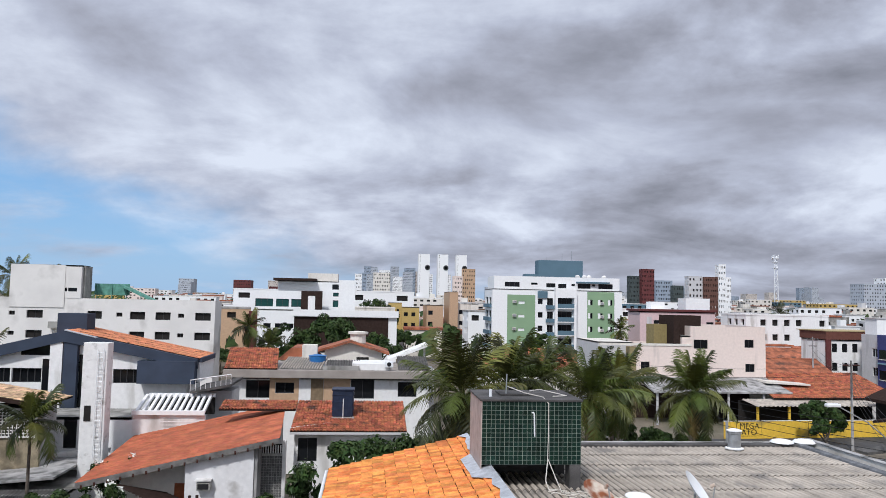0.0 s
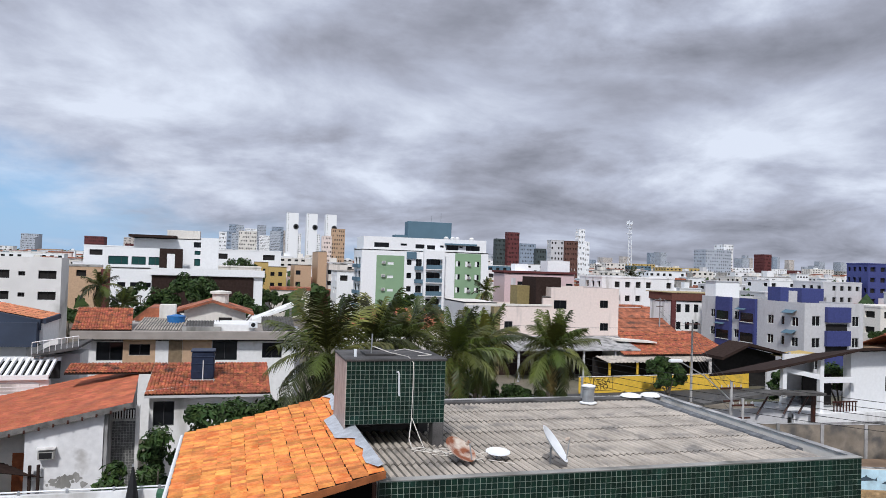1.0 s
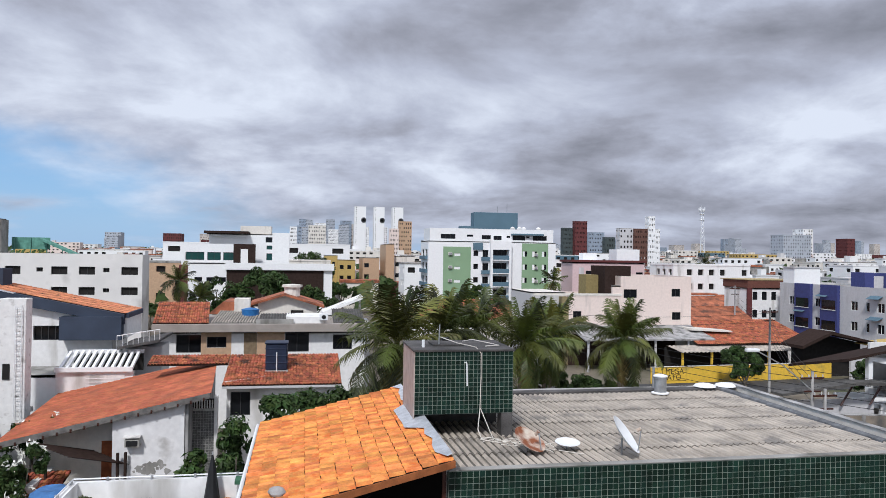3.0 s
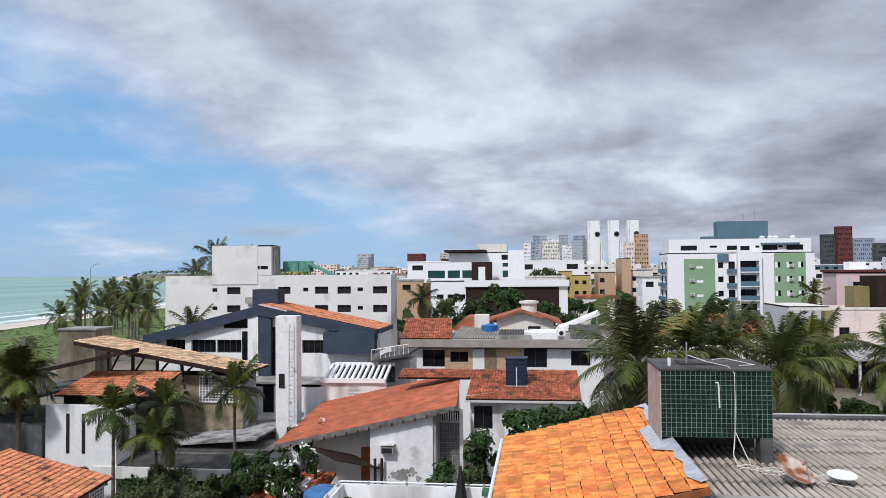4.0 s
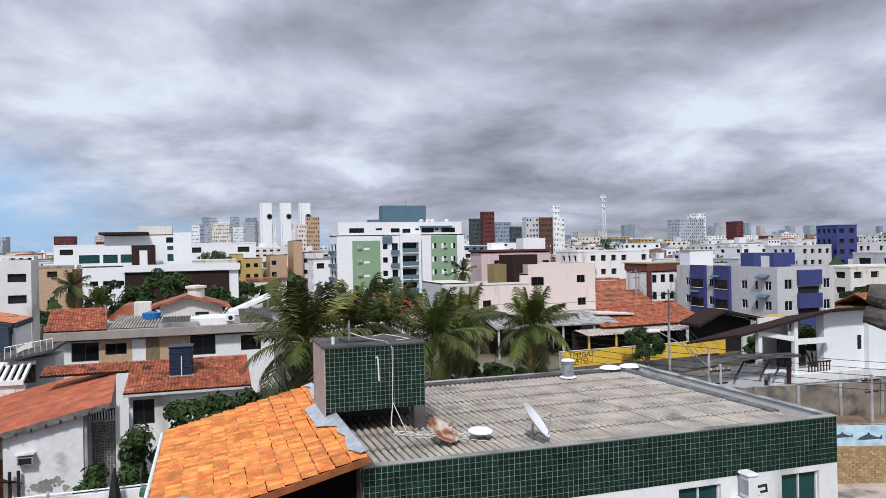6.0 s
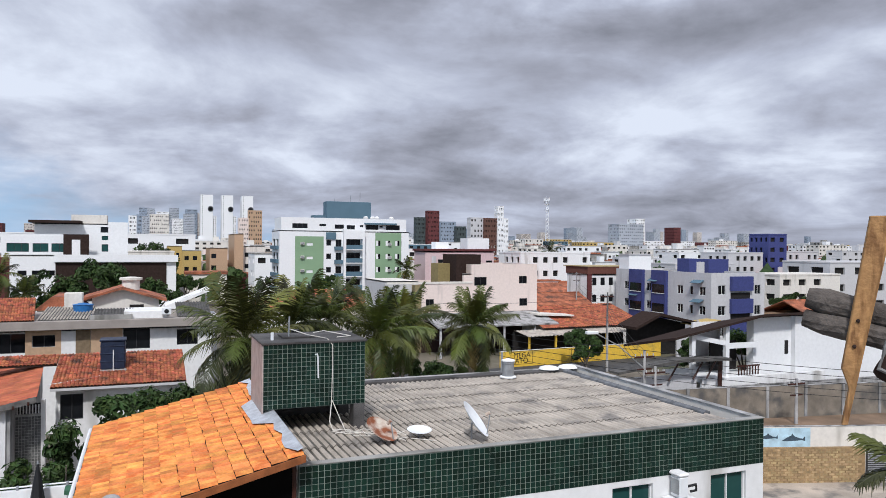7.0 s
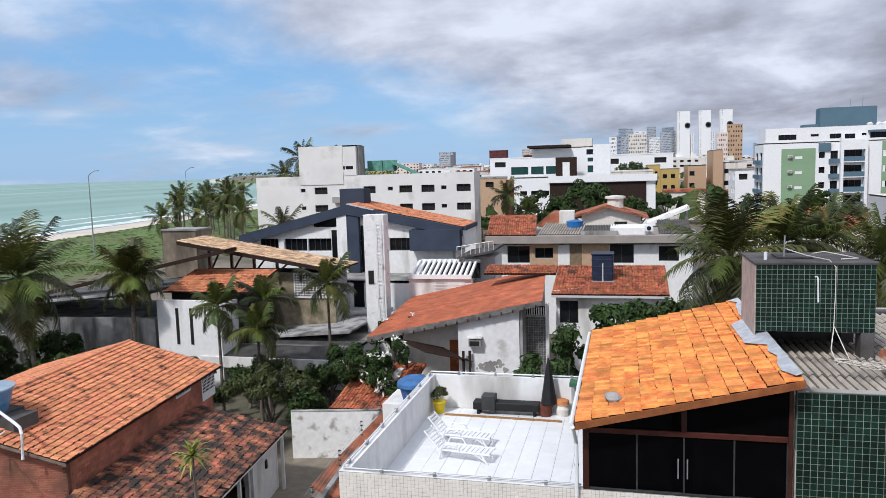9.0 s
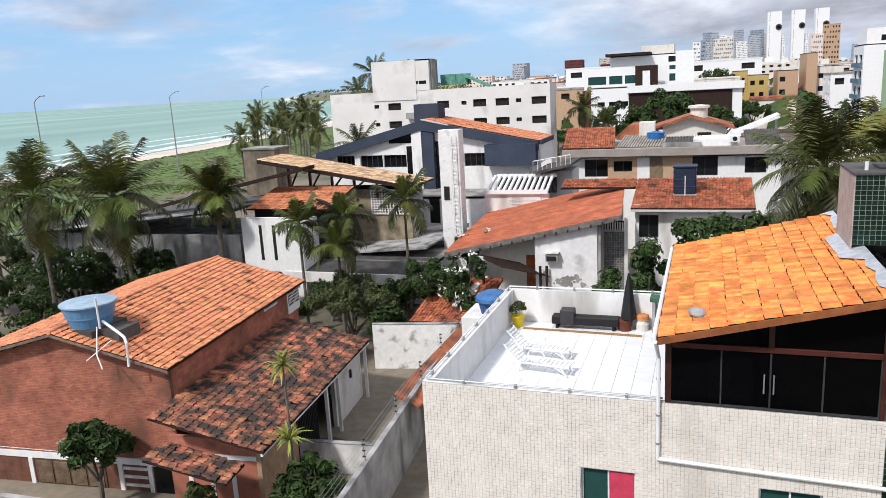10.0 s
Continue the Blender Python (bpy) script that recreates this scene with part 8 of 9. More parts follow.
for k, (x, y, hgt, r) in enumerate(((20.5, 60.0, 10.0, 3.6), (27.5, 61.0, 9.4, 3.8), (13.2, 56.5, 10.6, 3.6))):
    palm(x, y, hgt, r, COCO, 18, seed=140 + k, lean=0.4, dry=2)
for k, (x, y, hgt, s) in enumerate(((21.5, 63.5, 6.4, 3.6), (27.0, 66.0, 5.4, 3.4), (15.5, 58.0, 7.2, 3.2), (31.5, 69.0, 4.6, 3.0))):
    tree(x, y, hgt, s, "dark green garden tree beside the street", LEAF, 3600, 0.22, 150 + k)
tree(-2.4, 34.2, 10.2, 2.9, "dark leafy mango tree behind the terrace", LEAF, 5200, 0.17, 1)
tree(0.4, 37.5, 10.4, 2.9, "dark leafy mango tree behind the terrace", LEAF, 4200, 0.17, 2)
tree(-22.3, 43.5, 5.0, 4.2, "spreading olive green bush behind the brick house", LEAF_OLIVE, 6500, 0.13, 3, "bush")
tree(-17.0, 44.5, 6.2, 3.0, "dense dark green garden tree", LEAF, 5200, 0.16, 4)
tree(-14.4, 43.0, 6.6, 2.2, "garden shrub covered with white blossom", LEAF, 3200, 0.15, 5, "bush", blossoms=260)
tree(-15.6, 50.5, 7.0, 2.2, "garden shrub covered with white blossom", LEAF, 3000, 0.15, 6, "bush", blossoms=220)
tree(-20.5, 49.0, 4.6, 2.6, "dark green garden bush", LEAF, 3600, 0.15, 7, "bush")
for k, (x, y, hgt, s) in enumerate(((-30.5, 47.0, 4.0, 2.6), (-33.5, 45.0, 3.6, 2.6), (-28.0, 43.6, 3.0, 2.4), (-38.5, 47.5, 3.6, 2.6), (-19.0, 41.8, 4.0, 2.2), (-45.0, 39.0, 4.4, 3.4), (-55.0, 44.0, 4.6, 3.6), (-62.0, 52.0, 5.0, 4.5), (-48.0, 47.5, 4.0, 3.2))):
    tree(x, y, hgt, s, "dense dark green garden shrub", LEAF, 3200, 0.17, 60 + k, "bush")
for k, (x, y, hgt, s) in enumerate(((-38.5, 44.5, 5.2, 3.0), (-42.5, 47.5, 5.8, 3.4), (-47.5, 45.0, 5.6, 3.4), (-53.0, 47.0, 6.0, 3.8), (-35.5, 42.0, 4.2, 2.4))):
    tree(x, y, hgt, s, "garden shrub thick with leaves and a few white flowers", LEAF, 3600, 0.19, 160 + k, "bush", blossoms=40)
tree(-26.0, 47.5, 3.8, 2.8, "dark green garden bush", LEAF, 3400, 0.15, 8, "bush")
for k, (x, y, hgt, s) in enumerate(((-40, 38, 4.2, 3.2), (-46, 34, 3.8, 3.2), (-36, 44.5, 3.6, 3.0), (-52, 50, 4.5, 4.0))):
    tree(x, y, hgt, s, "green shrub with scattered white flowers", LEAF, 3600, 0.17, 10 + k, "bush", blossoms=120)
for k, (x, y, hgt, s, c) in enumerate(((54.3, 84.0, 4.9, 4.2, 6500), (69, 71.5, 6.4, 5.5, 5200), (63, 73, 5.8, 4.2, 4200), (12.5, 60, 6.0, 4.5, 4000), (18, 64, 5.5, 4.5, 3600), (27, 62, 4.6, 4, 3000), (6.5, 66, 5.6, 4, 3000))):
    tree(x, y, hgt, s, "rounded bright green street tree", LEAF_OLIVE if k > 2 else LEAF, c, 0.26, 20 + k, "tree" if k > 2 else "bush")
for k, (x, y, hgt, s) in enumerate(((-5.5, 128, 13.2, 7.5), (1.5, 129, 11.2, 6.0), (-13, 128, 11.2, 6.5), (3, 215, 15.0, 7), (12, 120, 6, 5), (4, 100, 6.0, 4.5), (37, 140, 8, 5), (33, 146, 9.5, 3.2), (120, 112, 7, 5), (104, 150, 8, 6), (70, 205, 9, 7), (10, 190, 8, 6), (-25, 132, 8, 6), (22, 206, 9, 5))):
    tree(x, y, hgt, s, "dark green crown of a distant tree", LEAF, 3000, 0.42, 40 + k)


def far_woods():
    rnd = random.Random(3)
    vs, fs = [], []
    for _ in range(9000):
        y = rnd.uniform(170, 2200)
        x = rnd.uniform(max(coast(y) + (75 if y < 420 else 8), -0.75 * y), 1.3 * y)
        r = rnd.uniform(1.5, 4)
        z = rnd.uniform(1.5, 7.5)
        n = Vector((rnd.uniform(-1, 1), -0.8, rnd.uniform(0.2, 1))).normalized()
        t = n.orthogonal()
        s = n.cross(t)
        k = len(vs)
        vs += [Vector((x, y, z)) - t * r, Vector((x, y, z)) + s * r * 0.5, Vector((x, y, z)) + t * r, Vector((x, y, z)) - s * r * 0.5]
        fs.append((k, k + 1, k + 2, k + 3))
    me = bpy.data.meshes.new("far_greenery")
    me.from_pydata([tuple(v) for v in vs], [], fs)
    me.materials.append(LEAF)
    tagged(new("far_greenery", me), "scattered dark green tree crowns between far buildings", "trees", kind="stuff")


far_woods()


def far_houses():
    """The crowd of small low houses that fills the town between the larger blocks."""
    rnd = random.Random(61)
    vs, fs, slot = [], [], []
    taken = list(FOOTPRINTS)

    def block(x0, x1, y0, y1, z0, z1, m, top):
        k = len(vs)
        vs.extend([(x0, y0, z0), (x1, y0, z0), (x1, y1, z0), (x0, y1, z0), (x0, y0, z1), (x1, y0, z1), (x1, y1, z1), (x0, y1, z1)])
        for q, s in (((0, 1, 5, 4), m), ((1, 2, 6, 5), m), ((2, 3, 7, 6), m), ((3, 0, 4, 7), m), ((4, 5, 6, 7), top)):
            fs.append(tuple(k + i for i in q))
            slot.append(s)

    made = 0
    while made < 620:
        y = rnd.uniform(185, 900)
        x = y * rnd.uniform(-0.35, 1.05)
        w, d = rnd.uniform(5, 11) * (1 + y / 1500), rnd.uniform(5, 9)
        if x < coast(y) + 80 or any(x + w > a and x < b and y + d > c and y < e for a, b, c, e in taken):
            made += 0.1
            continue
        made += 1
        taken.append((x, x + w, y, y + d))
        z = rnd.choice((3.6, 4.2, 6.4, 7.0, 9.4)) + rnd.uniform(0, 1.0) + (y > 420) * rnd.uniform(0, 3)
        m = rnd.choice((0, 0, 0, 1, 1, 2, 5))
        tiled = rnd.random() < 0.45
        block(x, x + w, y, y + d, 0, z, m, m)
        block(x - 0.3, x + w + 0.3, y - 0.3, y + d + 0.3, z, z + (0.7 if tiled else 0.25), 3 if tiled else m, 3 if tiled else 2)
        for k in range(max(1, int(z / 3.1))):
            for i in range(int(w / 2.6)):
                if rnd.random() < 0.75:
                    a = x + 0.7 + i * 2.6
                    block(a, a + 1.3, y - 0.06, y + 0.05, k * 3.1 + 1.1, k * 3.1 + 2.3, 4, 4)
        if not tiled and rnd.random() < 0.6:
            a = x + rnd.uniform(0.1, 0.5) * w
            block(a, a + 2.4, y + 1, y + 3.4, z + 0.25, z + rnd.uniform(1.6, 3.0), rnd.choice((0, 1, 2, 5)), 2)
    me = bpy.data.meshes.new("far_houses")
    me.from_pydata(vs, [], fs)
    for m in (WHITE_CLEAN, CREAM, CONCRETE, FAR_TILE, INTERIOR, PINK):
        me.materials.append(m)
    me.polygons.foreach_set("material_index", slot)
    tagged(new("far_houses", me), "crowd of low white and cream houses with tile roofs", "houses", kind="stuff")


far_houses()


def dune_tufts():
    rnd = random.Random(6)
    vs, fs = [], []
    for _ in range(9000):
        y = rnd.uniform(60, 330)
        c = coast(y)
        x = c + rnd.random() ** 1.3 * 75
        h = rnd.uniform(0.05, 0.2)
        w = rnd.uniform(0.2, 0.7)
        a = rnd.uniform(0, 3.14)
        k = len(vs)
        dx, dy = w * math.cos(a), w * math.sin(a)
        vs += [(x - dx, y - dy, 0), (x + dx, y + dy, 0), (x + dx * 1.6 + 0.1, y + dy * 1.6, h), (x - dx * 0.6, y - dy * 0.6, h * 1.1)]
        fs.append((k, k + 1, k + 2, k + 3))
    me = bpy.data.meshes.new("dune_grass")
    me.from_pydata(vs, [], fs)
    me.materials.append(GRASS)
    tagged(new("dune_grass", me), "tufts of green dune grass beside the beach", "grass", kind="stuff")


dune_tufts()


# ---- street furniture ----
def beach_lamp(x, y, height):
    l = thing("street_lamp", "tall grey beachfront street lamp", "street lamp", "beach lamps", (x, y, 0))
    part("pole", tube_bm([(0, 0, 0), (0, 0, height * 0.6), (0, 0, height)], [0.16, 0.12, 0.08], 8), METAL_GREY, l)
    part("arm", tube_bm([(0, 0, height), (0.7, -0.2, height + 0.5), (2.0, -0.5, height + 1.0)], 0.07, 6), METAL_GREY, l)
    part("lamp_head", box_bm(1.9, 3.0, -0.7, -0.35, height + 0.95, height + 1.15, 0.05), METAL_GREY, l)


beach_lamp(-106.1, 97.0, 17.5)
beach_lamp(-109.6, 135.0, 17.2)
beach_lamp(-115.6, 180.0, 17.6)


def power_pole(x, y, h, label="concrete utility pole with crossarm"):
    p = thing("utility_pole", label, "utility pole", "utility poles", (x, y, 0))
    part("shaft", tube_bm([(0, 0, 0), (0, 0, h)], [0.17, 0.11], 8), GREY_STAINED, p)
    part("crossarm", box_bm(-1.0, 1.0, -0.06, 0.06, h - 0.6, h - 0.45), WOOD_DARK, p)
    part("crossarm", box_bm(-0.7, 0.7, -0.06, 0.06, h - 1.6, h - 1.48), WOOD_DARK, p)
    for k in (-0.9, -0.3, 0.3, 0.9):
        part("insulator", tube_bm([(k, 0, h - 0.45), (k, 0, h - 0.25)], 0.05, 6), GREY_WALL, p)


power_pole(56.2, 82.0, 10.3)
power_pole(39.2, 52.0, 7.9)
power_pole(40.0, 51.6, 6.6, "short concrete utility pole")
power_pole(56.0, 51.8, 4.6, "dark wooden pole before the lot wall")
power_pole(75.5, 120.0, 11.0)
power_pole(29.0, 88.0, 10.0)


def wires():
    w = thing("power_lines", "dark sagging power lines over the street", "cables")
    def span(a, b, sag, r=0.018):
        a, b = Vector(a), Vector(b)
        part("wire", tube_bm([a.lerp(b, k / 12) - Vector((0, 0, sag * 4 * (k / 12) * (1 - k / 12))) for k in range(13)], r, 4), BLACK, w)
    for k, dz in enumerate((7.6, 7.0, 6.4, 5.8, 5.2)):
        span((39.2 + 0.2 * k, 52, dz), (66 + k, 31.5, dz - 0.8), 0.5, 0.022)
        span((39.2, 52, dz), (56.2, 82, dz + 1.6), 0.6, 0.022)
        span((39.2, 52, dz), (29.0, 88, dz + 1.0), 0.7, 0.022)
    for dz in (9.7, 8.7):
        span((56.2, 82, dz), (75.5, 120, dz + 0.6), 0.8)
        span((29, 88, dz - 0.4), (56.2, 82, dz), 0.5)
    st = thing("street_light", "white street light on a curved arm", "street lamp", "", (39.2, 52, 0))
    part("arm", tube_bm([(0, 0, 6.4), (-2.2, 0.4, 8.3), (-4.2, 0.8, 9.4)], 0.05, 6), METAL_GREY, st)
    part("lamp_head", box_bm(-5.2, -4.1, 0.6, 1.0, 9.35, 9.6, 0.05), METAL_WHITE, st)


wires()


# ---- things on the terrace ----
def lounger(x, y, turn):
    l = thing("sun_lounger", "white slatted plastic sun lounger with raised back", "sun lounger", "terrace loungers", (x, y, TERRACE + 0.012), turn)
    for s in (-0.3, 0.3):
        part("side_rail", tube_bm([(-0.55, s, 0.34), (1.25, s, 0.34)], 0.035, 6), METAL_WHITE, l)
    for k in range(11):
        part("slat", box_bm(-0.5 + k * 0.16, -0.39 + k * 0.16, -0.29, 0.29, 0.33, 0.36), METAL_WHITE, l)
    bk = part("backrest", tube_bm([(-0.55, -0.3, 0.36), (-1.05, -0.3, 0.92)], 0.03, 6), METAL_WHITE, l)
    part("backrest_rail", tube_bm([(-0.55, 0.3, 0.36), (-1.05, 0.3, 0.92)], 0.03, 6), METAL_WHITE, bk)
    for k in range(6):
        t = (k + 0.4) / 6
        part("back_slat", tube_bm([(-0.55 - 0.5 * t, -0.28, 0.36 + 0.56 * t), (-0.55 - 0.5 * t, 0.28, 0.36 + 0.56 * t)], 0.035, 5), METAL_WHITE, bk)
    for xx, dx in ((-0.45, -0.1), (0.95, 0.22)):
        for s in (-0.3, 0.3):
            part("leg", tube_bm([(xx, s, 0.33), (xx + dx, s, 0.0)], 0.032, 6), METAL_WHITE, l)
            part("leg_brace", tube_bm([(xx - 0.25, s, 0.33), (xx + dx, s, 0.06)], 0.022, 5), METAL_WHITE, l)
    for s in (-0.33, 0.33):
        part("armrest", tube_bm([(-0.45, s, 0.36), (-0.35, s, 0.55), (0.1, s, 0.55), (0.2, s, 0.36)], 0.03, 6), METAL_WHITE, l)


lounger(-5.35, 24.2, -8)
lounger(-5.6, 25.6, -8)


def pots():
    p = thing("flower_pot", "yellow plastic pot with a succulent plant", "plant pot", "", (-7.05, 28.6, TERRACE + 0.012))
    part("pot", lathe_bm([(0.17, 0), (0.25, 0.42), (0.28, 0.43), (0.28, 0.48), (0.22, 0.47)], 18), material("yellow_plastic", (0.75, 0.55, 0.02), rough=0.5), p)
    rnd = random.Random(2)
    me = leafy_bm([(0, 0, 0.72, 0.33, 0.33, 0.3)], 420, 0.08, rnd, lumps=16)
    me.materials.append(LEAF_OLIVE)
    new("foliage", me).parent = p
    q = thing("clay_pot", "brown terracotta pot beside the wall", "plant pot", "", (-2.9, 28.9, TERRACE + 0.012))
    part("pot", lathe_bm([(0.24, 0), (0.28, 0.36), (0.31, 0.37), (0.31, 0.46), (0.26, 0.45)], 18), material("brown_terracotta", (0.16, 0.05, 0.03), mottled=0.2), q)
    c = thing("clay_water_jar", "pale pot with an orange top", "jar", "", (-2.25, 29.0, TERRACE + 0.012))
    part("jar", lathe_bm([(0.22, 0), (0.27, 0.28), (0.2, 0.4), (0.25, 0.46)], 16), CREAM, c)
    part("lid", lathe_bm([(0.26, 0.46), (0.25, 0.6), (0.12, 0.66)], 16), material("orange_clay", (0.55, 0.22, 0.08), mottled=0.15), c, "orange clay top")
    u = thing("folded_parasol", "closed black garden parasol", "parasol", "", (-2.75, 28.85, TERRACE + 0.012))
    part("canopy", lathe_bm([(0.30, 0.5), (0.27, 0.8), (0.14, 1.7), (0.03, 2.3)], 10), BLACK, u)
    part("pole", tube_bm([(0, 0, 0), (0, 0, 2.4)], 0.03, 6), METAL_GREY, u)
    g = thing("black_grill", "long black barbecue trough on the floor", "grill", "", (-4.4, 28.85, TERRACE + 0.012))
    part("trough", box_bm(-1.3, 1.3, -0.25, 0.25, 0.18, 0.5, 0.03), BLACK, g)
    part("speaker_box", box_bm(-0.95, -0.4, -0.3, 0.2, 0.18, 0.78, 0.03), FRAME_DARK, g)
    for x in (-1.1, 1.1):
        part("foot", box_bm(x - 0.05, x + 0.05, -0.2, 0.2, 0, 0.18), BLACK, g)
    pl = thing("timber_plank", "long thin plank lying by the wall", "plank", "", (-4.6, 28.3, TERRACE + 0.012), -2)
    part("board", box_bm(-2.2, 2.4, -0.06, 0.06, 0, 0.05), WOOD_RAW, pl)
    s = thing("stone_sink", "grey concrete sink stand with a green top", "sink", "", (-1.45, 28.9, TERRACE + 0.012))
    part("top", box_bm(-0.5, 0.5, -0.3, 0.3, 1.25, 1.4, 0.01), material("green_worktop", (0.05, 0.14, 0.08), mottled=0.2), s)
    for x in (-0.42, 0.3):
        part("side_panel", box_bm(x, x + 0.12, -0.28, 0.28, 0, 1.25), GREY_STAINED, s)
    part("shelf", box_bm(-0.3, 0.3, -0.28, 0.28, 0.5, 0.58), GREY_STAINED, s)


pots()


def condenser():
    a = thing("air_conditioner_unit", "white wall condenser with a stone cap on brackets", "air conditioner", "", (15.45, FRONT - 0.35, 9.35))
    part("case", box_bm(-0.14, 0.18, -0.2, 0.25, 0.0, 0.62, 0.03), METAL_WHITE, a)
    part("cap", box_bm(-0.18, 0.22, -0.23, 0.3, 0.62, 0.74, 0.05), WHITE, a)
    part("side_grille", box_bm(-0.16, -0.14, -0.16, 0.2, 0.1, 0.54), METAL_GREY, a)
    for k in range(3):
        part("bracket", box_bm(-0.4 + k * 0.05, 0.5 - k * 0.04, -0.25, 0.32, -0.12 - k * 0.22, -0.05 - k * 0.22, 0.01), METAL_WHITE, a)
    part("hose", tube_bm([(0.18, -0.1, 0.3), (0.5, -0.15, 0.35), (0.55, -0.1, 0.15), (0.4, 0.0, 0.1)], 0.04, 6), BLACK, a)


condenser()


# ---- plants by the street before the brick house ----
def yucca(x, y, h, r, label, seed):
    rnd = random.Random(seed)
    p = thing("yucca_plant", label, "plant", "", (x, y, 0))
    part("stem", tube_bm([(0, 0, 0), (0.05, 0, h * 0.5), (0, 0.03, h)], 0.05, 6), BARK, p)
    bm = bmesh.new()
    for k in range(44):
        a, b = k * 2.4, rnd.uniform(-0.5, 1.25)
        d = Vector((math.cos(a) * math.cos(b), math.sin(a) * math.cos(b), math.sin(b)))
        side = d.cross(Vector((0, 0, 1))).normalized() * 0.05
        ln = r * rnd.uniform(0.7, 1.1)
        m = Vector((0, 0, h)) + d * ln * 0.55
        t = Vector((0, 0, h)) + d * ln + Vector((0, 0, -0.25 * ln))
        o = Vector((0, 0, h))
        vs = [bm.verts.new(q) for q in (o - side * 0.6, o + side * 0.6, m + side, m - side, t)]
        bm.faces.new((vs[0], vs[1], vs[2], vs[3])), bm.faces.new((vs[3], vs[2], vs[4]))
    part("leaf_rosette", bm, LEAF_LIGHT, p)


yucca(-15.9, 25.0, 6.3, 1.0, "tall yucca with yellow-green leaf rosette", 1)
yucca(-15.3, 24.0, 3.6, 1.05, "yellow-green yucca rosette above the wall", 2)
tree(-24.0, 22.7, 4.4, 1.75, "glossy broad-leaved young tree before the brick house", LEAF, 2400, 0.26, 90)
tree(-14.3, 23.4, 3.3, 1.9, "dense green shrub by the boundary wall", LEAF, 1500, 0.2, 91, "bush")
tree(-18.4, 22.0, 2.3, 1.4, "low green shrub by the street wall", LEAF_OLIVE, 1200, 0.15, 92, "bush")
tree(-12.0, 21.5, 2.4, 1.0, "dark bush in the gap beside the building", LEAF, 900, 0.15, 93, "bush")


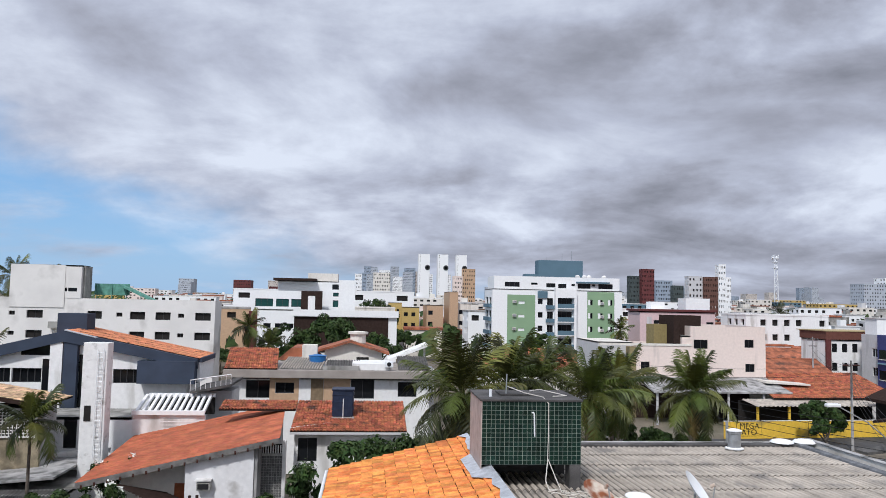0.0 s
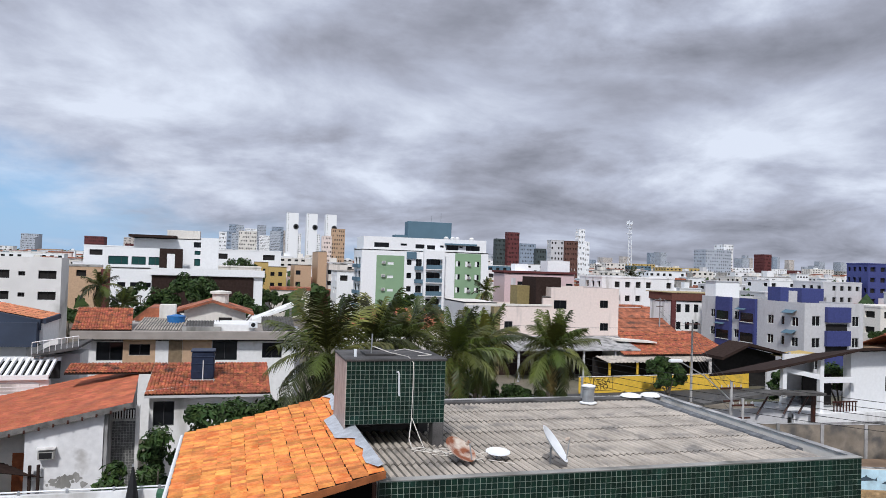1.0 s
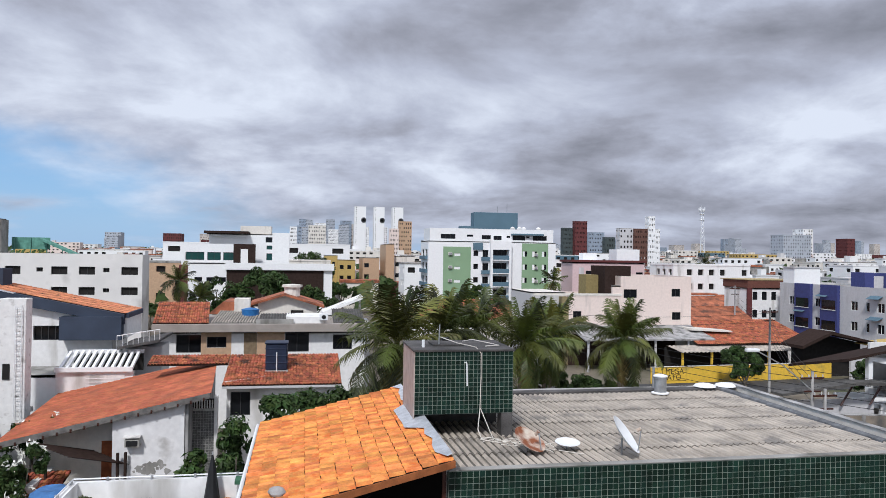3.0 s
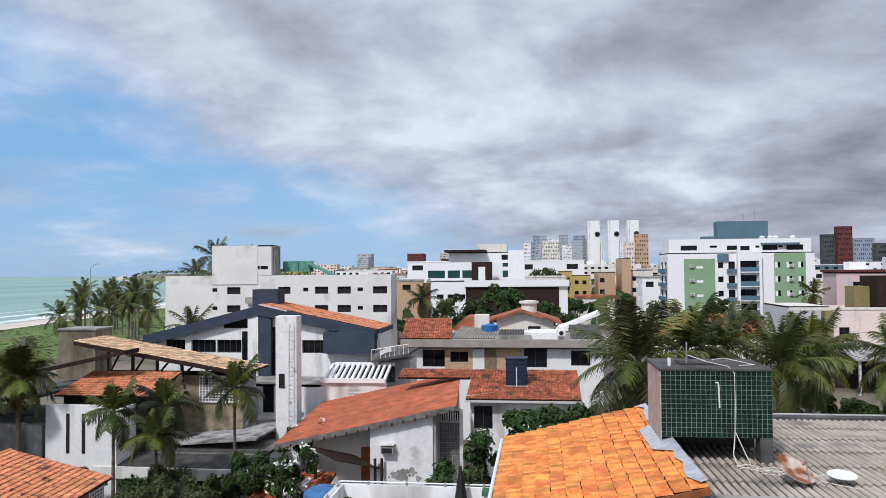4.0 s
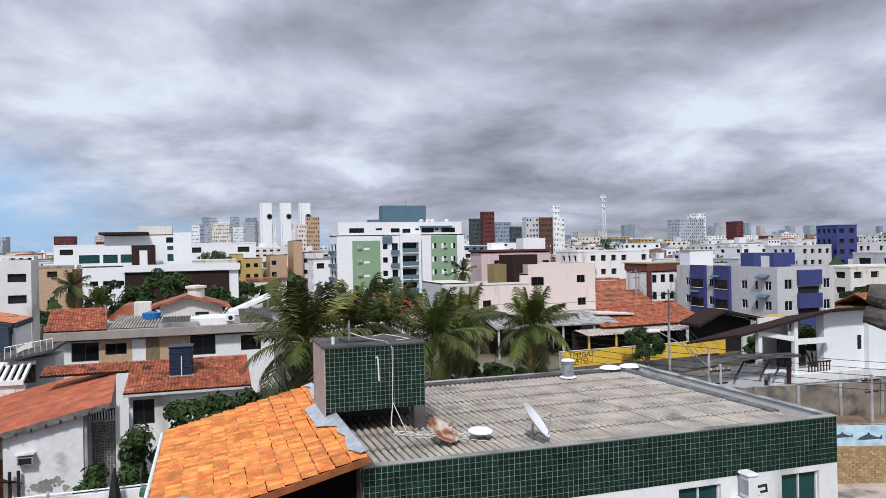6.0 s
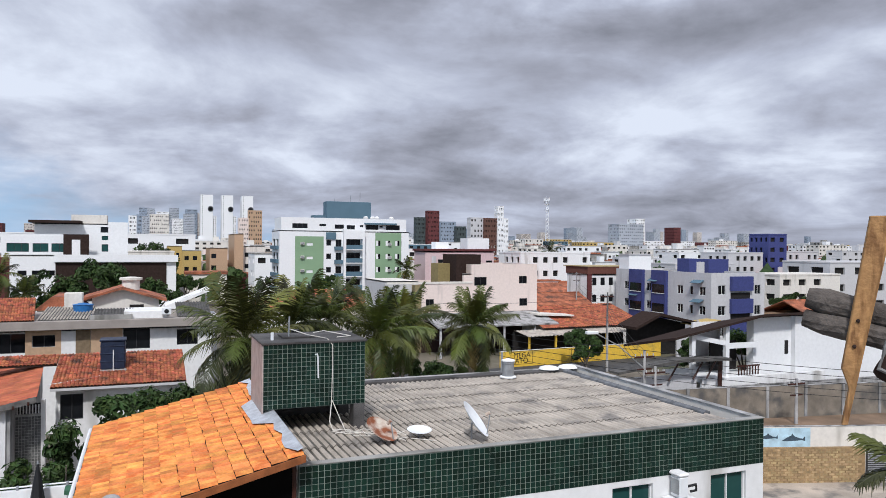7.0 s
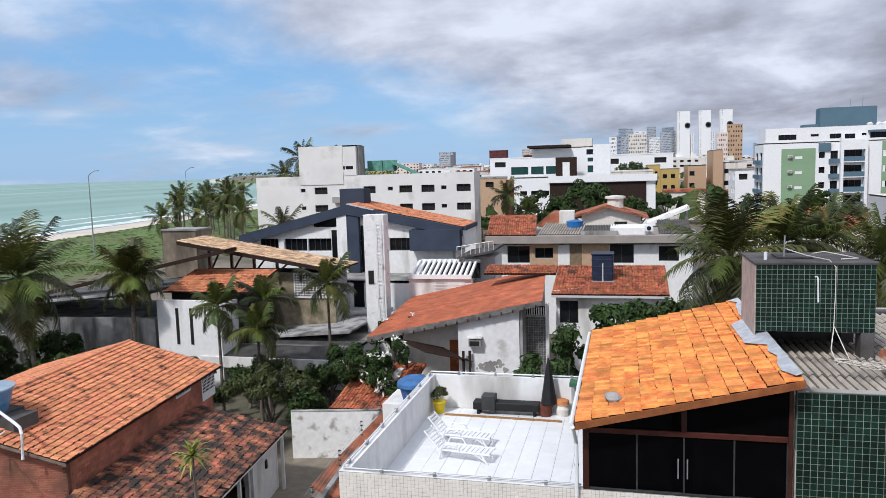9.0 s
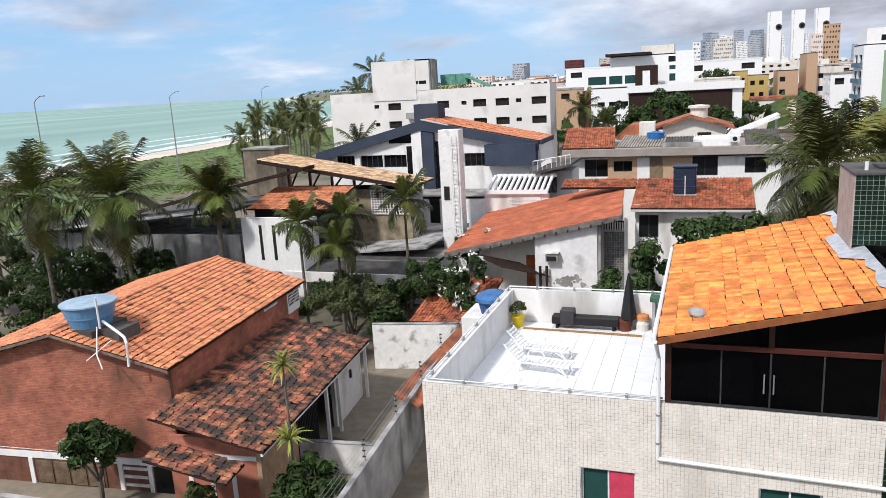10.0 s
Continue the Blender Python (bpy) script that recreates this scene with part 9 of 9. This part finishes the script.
# ---- the timber by the camera ----
def near_timber():
    rnd = random.Random(12)
    lg = thing("weathered_log", "weathered grey split log at the balcony edge", "log")

    def beam(a, b, r, sides, seed, mat, name, parent):
        a, b = Vector(a), Vector(b)
        n = 14
        pts = [a.lerp(b, k / n) for k in range(n + 1)]
        bm = tube_bm(pts, [r * (0.8 if k in (0, n) else 1) for k in range(n + 1)], sides)
        for v in bm.verts:
            v.co += Vector((noise.noise(v.co * 22 + Vector((seed, 0, 0))), noise.noise(v.co * 22 + Vector((0, seed, 0))), noise.noise(v.co * 18 + Vector((0, 0, seed))))) * r * 0.22
        return part(name, bm, mat, parent)

    beam((1.915, 2.345, 16.845), (2.20, 1.80, 16.72), 0.030, 12, 1, WOOD_GREY, "log_half", lg)
    beam((1.905, 2.345, 16.795), (2.19, 1.80, 16.67), 0.030, 12, 4, WOOD_GREY, "log_half", lg)
    beam((1.985, 2.20, 16.70), (2.06, 2.06, 16.62), 0.035, 9, 7, DARK_BROWN, "dark_stub", lg)
    part("rope", tube_bm([(1.99, 2.16, 16.82), (1.965, 2.17, 16.74), (1.955, 2.18, 16.69), (2.0, 2.13, 16.66)], 0.006, 6), GREY_STAINED, lg, "grey rope")
    bd = thing("pine_board", "raw pine board nailed across the log", "board")
    bm = bmesh.new()
    tl, tr, bl, tip, br = (Vector(p) for p in ((1.950, 2.200, 17.045), (1.980, 2.162, 17.045), (1.893, 2.226, 16.685), (1.878, 2.212, 16.557), (1.886, 2.203, 16.559)))
    depth = Vector((0.010, 0.012, 0.002))
    loop = [tl, bl, bl.lerp(tip, 0.35) + Vector((0.012, -0.01, 0)), tip, br, tr]
    f0 = [bm.verts.new(p) for p in loop]
    f1 = [bm.verts.new(p + depth) for p in loop]
    bm.faces.new(f0), bm.faces.new(f1[::-1])
    for k in range(len(loop)):
        j = (k + 1) % len(loop)
        bm.faces.new((f0[k], f1[k], f1[j], f0[j]))
    bmesh.ops.recalc_face_normals(bm, faces=bm.faces)
    bmesh.ops.bevel(bm, geom=list(bm.edges), offset=0.0015, segments=1, affect="EDGES")
    part("plank", bm, WOOD_RAW, bd)
    for p in ((1.918, 2.205, 16.80), (1.910, 2.208, 16.74)):
        k = part("knot", lathe_bm([(0.005, 0), (0.004, 0.002), (0.001, 0.003)], 8), DARK_BROWN, bd)
        k.matrix_basis = Matrix.Translation(p) @ Vector((-0.45, -0.88, 0)).to_track_quat("Z", "Y").to_matrix().to_4x4()


near_timber()
bpy.data.objects["weathered_log"].location = (0.125, 0.309, -0.165)
bpy.data.objects["pine_board"].location = (0.125, 0.309, -0.165)
palm(20.4, 15.4, 10.5, 2.2, "young coconut palm beside the street wall", 16, seed=99, dry=2)


def balcony():
    """The ledge and wall behind the camera, which no view meets."""
    b = thing("balcony", "plain white balcony where the view is taken", "balcony")
    part("floor_slab", box_bm(-4, 4, -2.0, 0.3, 15.2, 15.45), WHITE, b)
    part("rear_wall", box_bm(-4, 4, -2.3, -2.0, 0, 19), WHITE, b)
    part("support", box_bm(-4, 4, -2.0, -0.5, 0, 15.2), WHITE, b)
    part("side_post", box_bm(2.34, 2.54, 1.86, 2.11, 0, 17.6), WOOD_GREY, b, "weathered timber post")
    part("side_floor", box_bm(2.1, 4.0, 0.3, 2.2, 15.2, 15.45), WHITE, b)


balcony()


def stand_on_ground():
    """Sets every thing on the ground where it stands."""
    bpy.context.view_layer.update()
    level = {"ground", "water", "surf", "road", "pavement", "lot", "camera", "sun"}
    for ob in [o for o in scene.objects if o.parent is None and o.name.split(".")[0] not in level]:
        if ob.type == "MESH" and not ob.children:
            for v in ob.data.vertices:
                v.co.z += rise(v.co.x, v.co.y)
            continue
        ends = [o.matrix_world @ Vector(c) for o in ob.children_recursive if o.type in ("MESH", "FONT", "CURVE") for c in (o.bound_box[0], o.bound_box[6])]
        if ends:
            ob.location.z += rise((min(p.x for p in ends) + max(p.x for p in ends)) / 2, (min(p.y for p in ends) + max(p.y for p in ends)) / 2)


stand_on_ground()
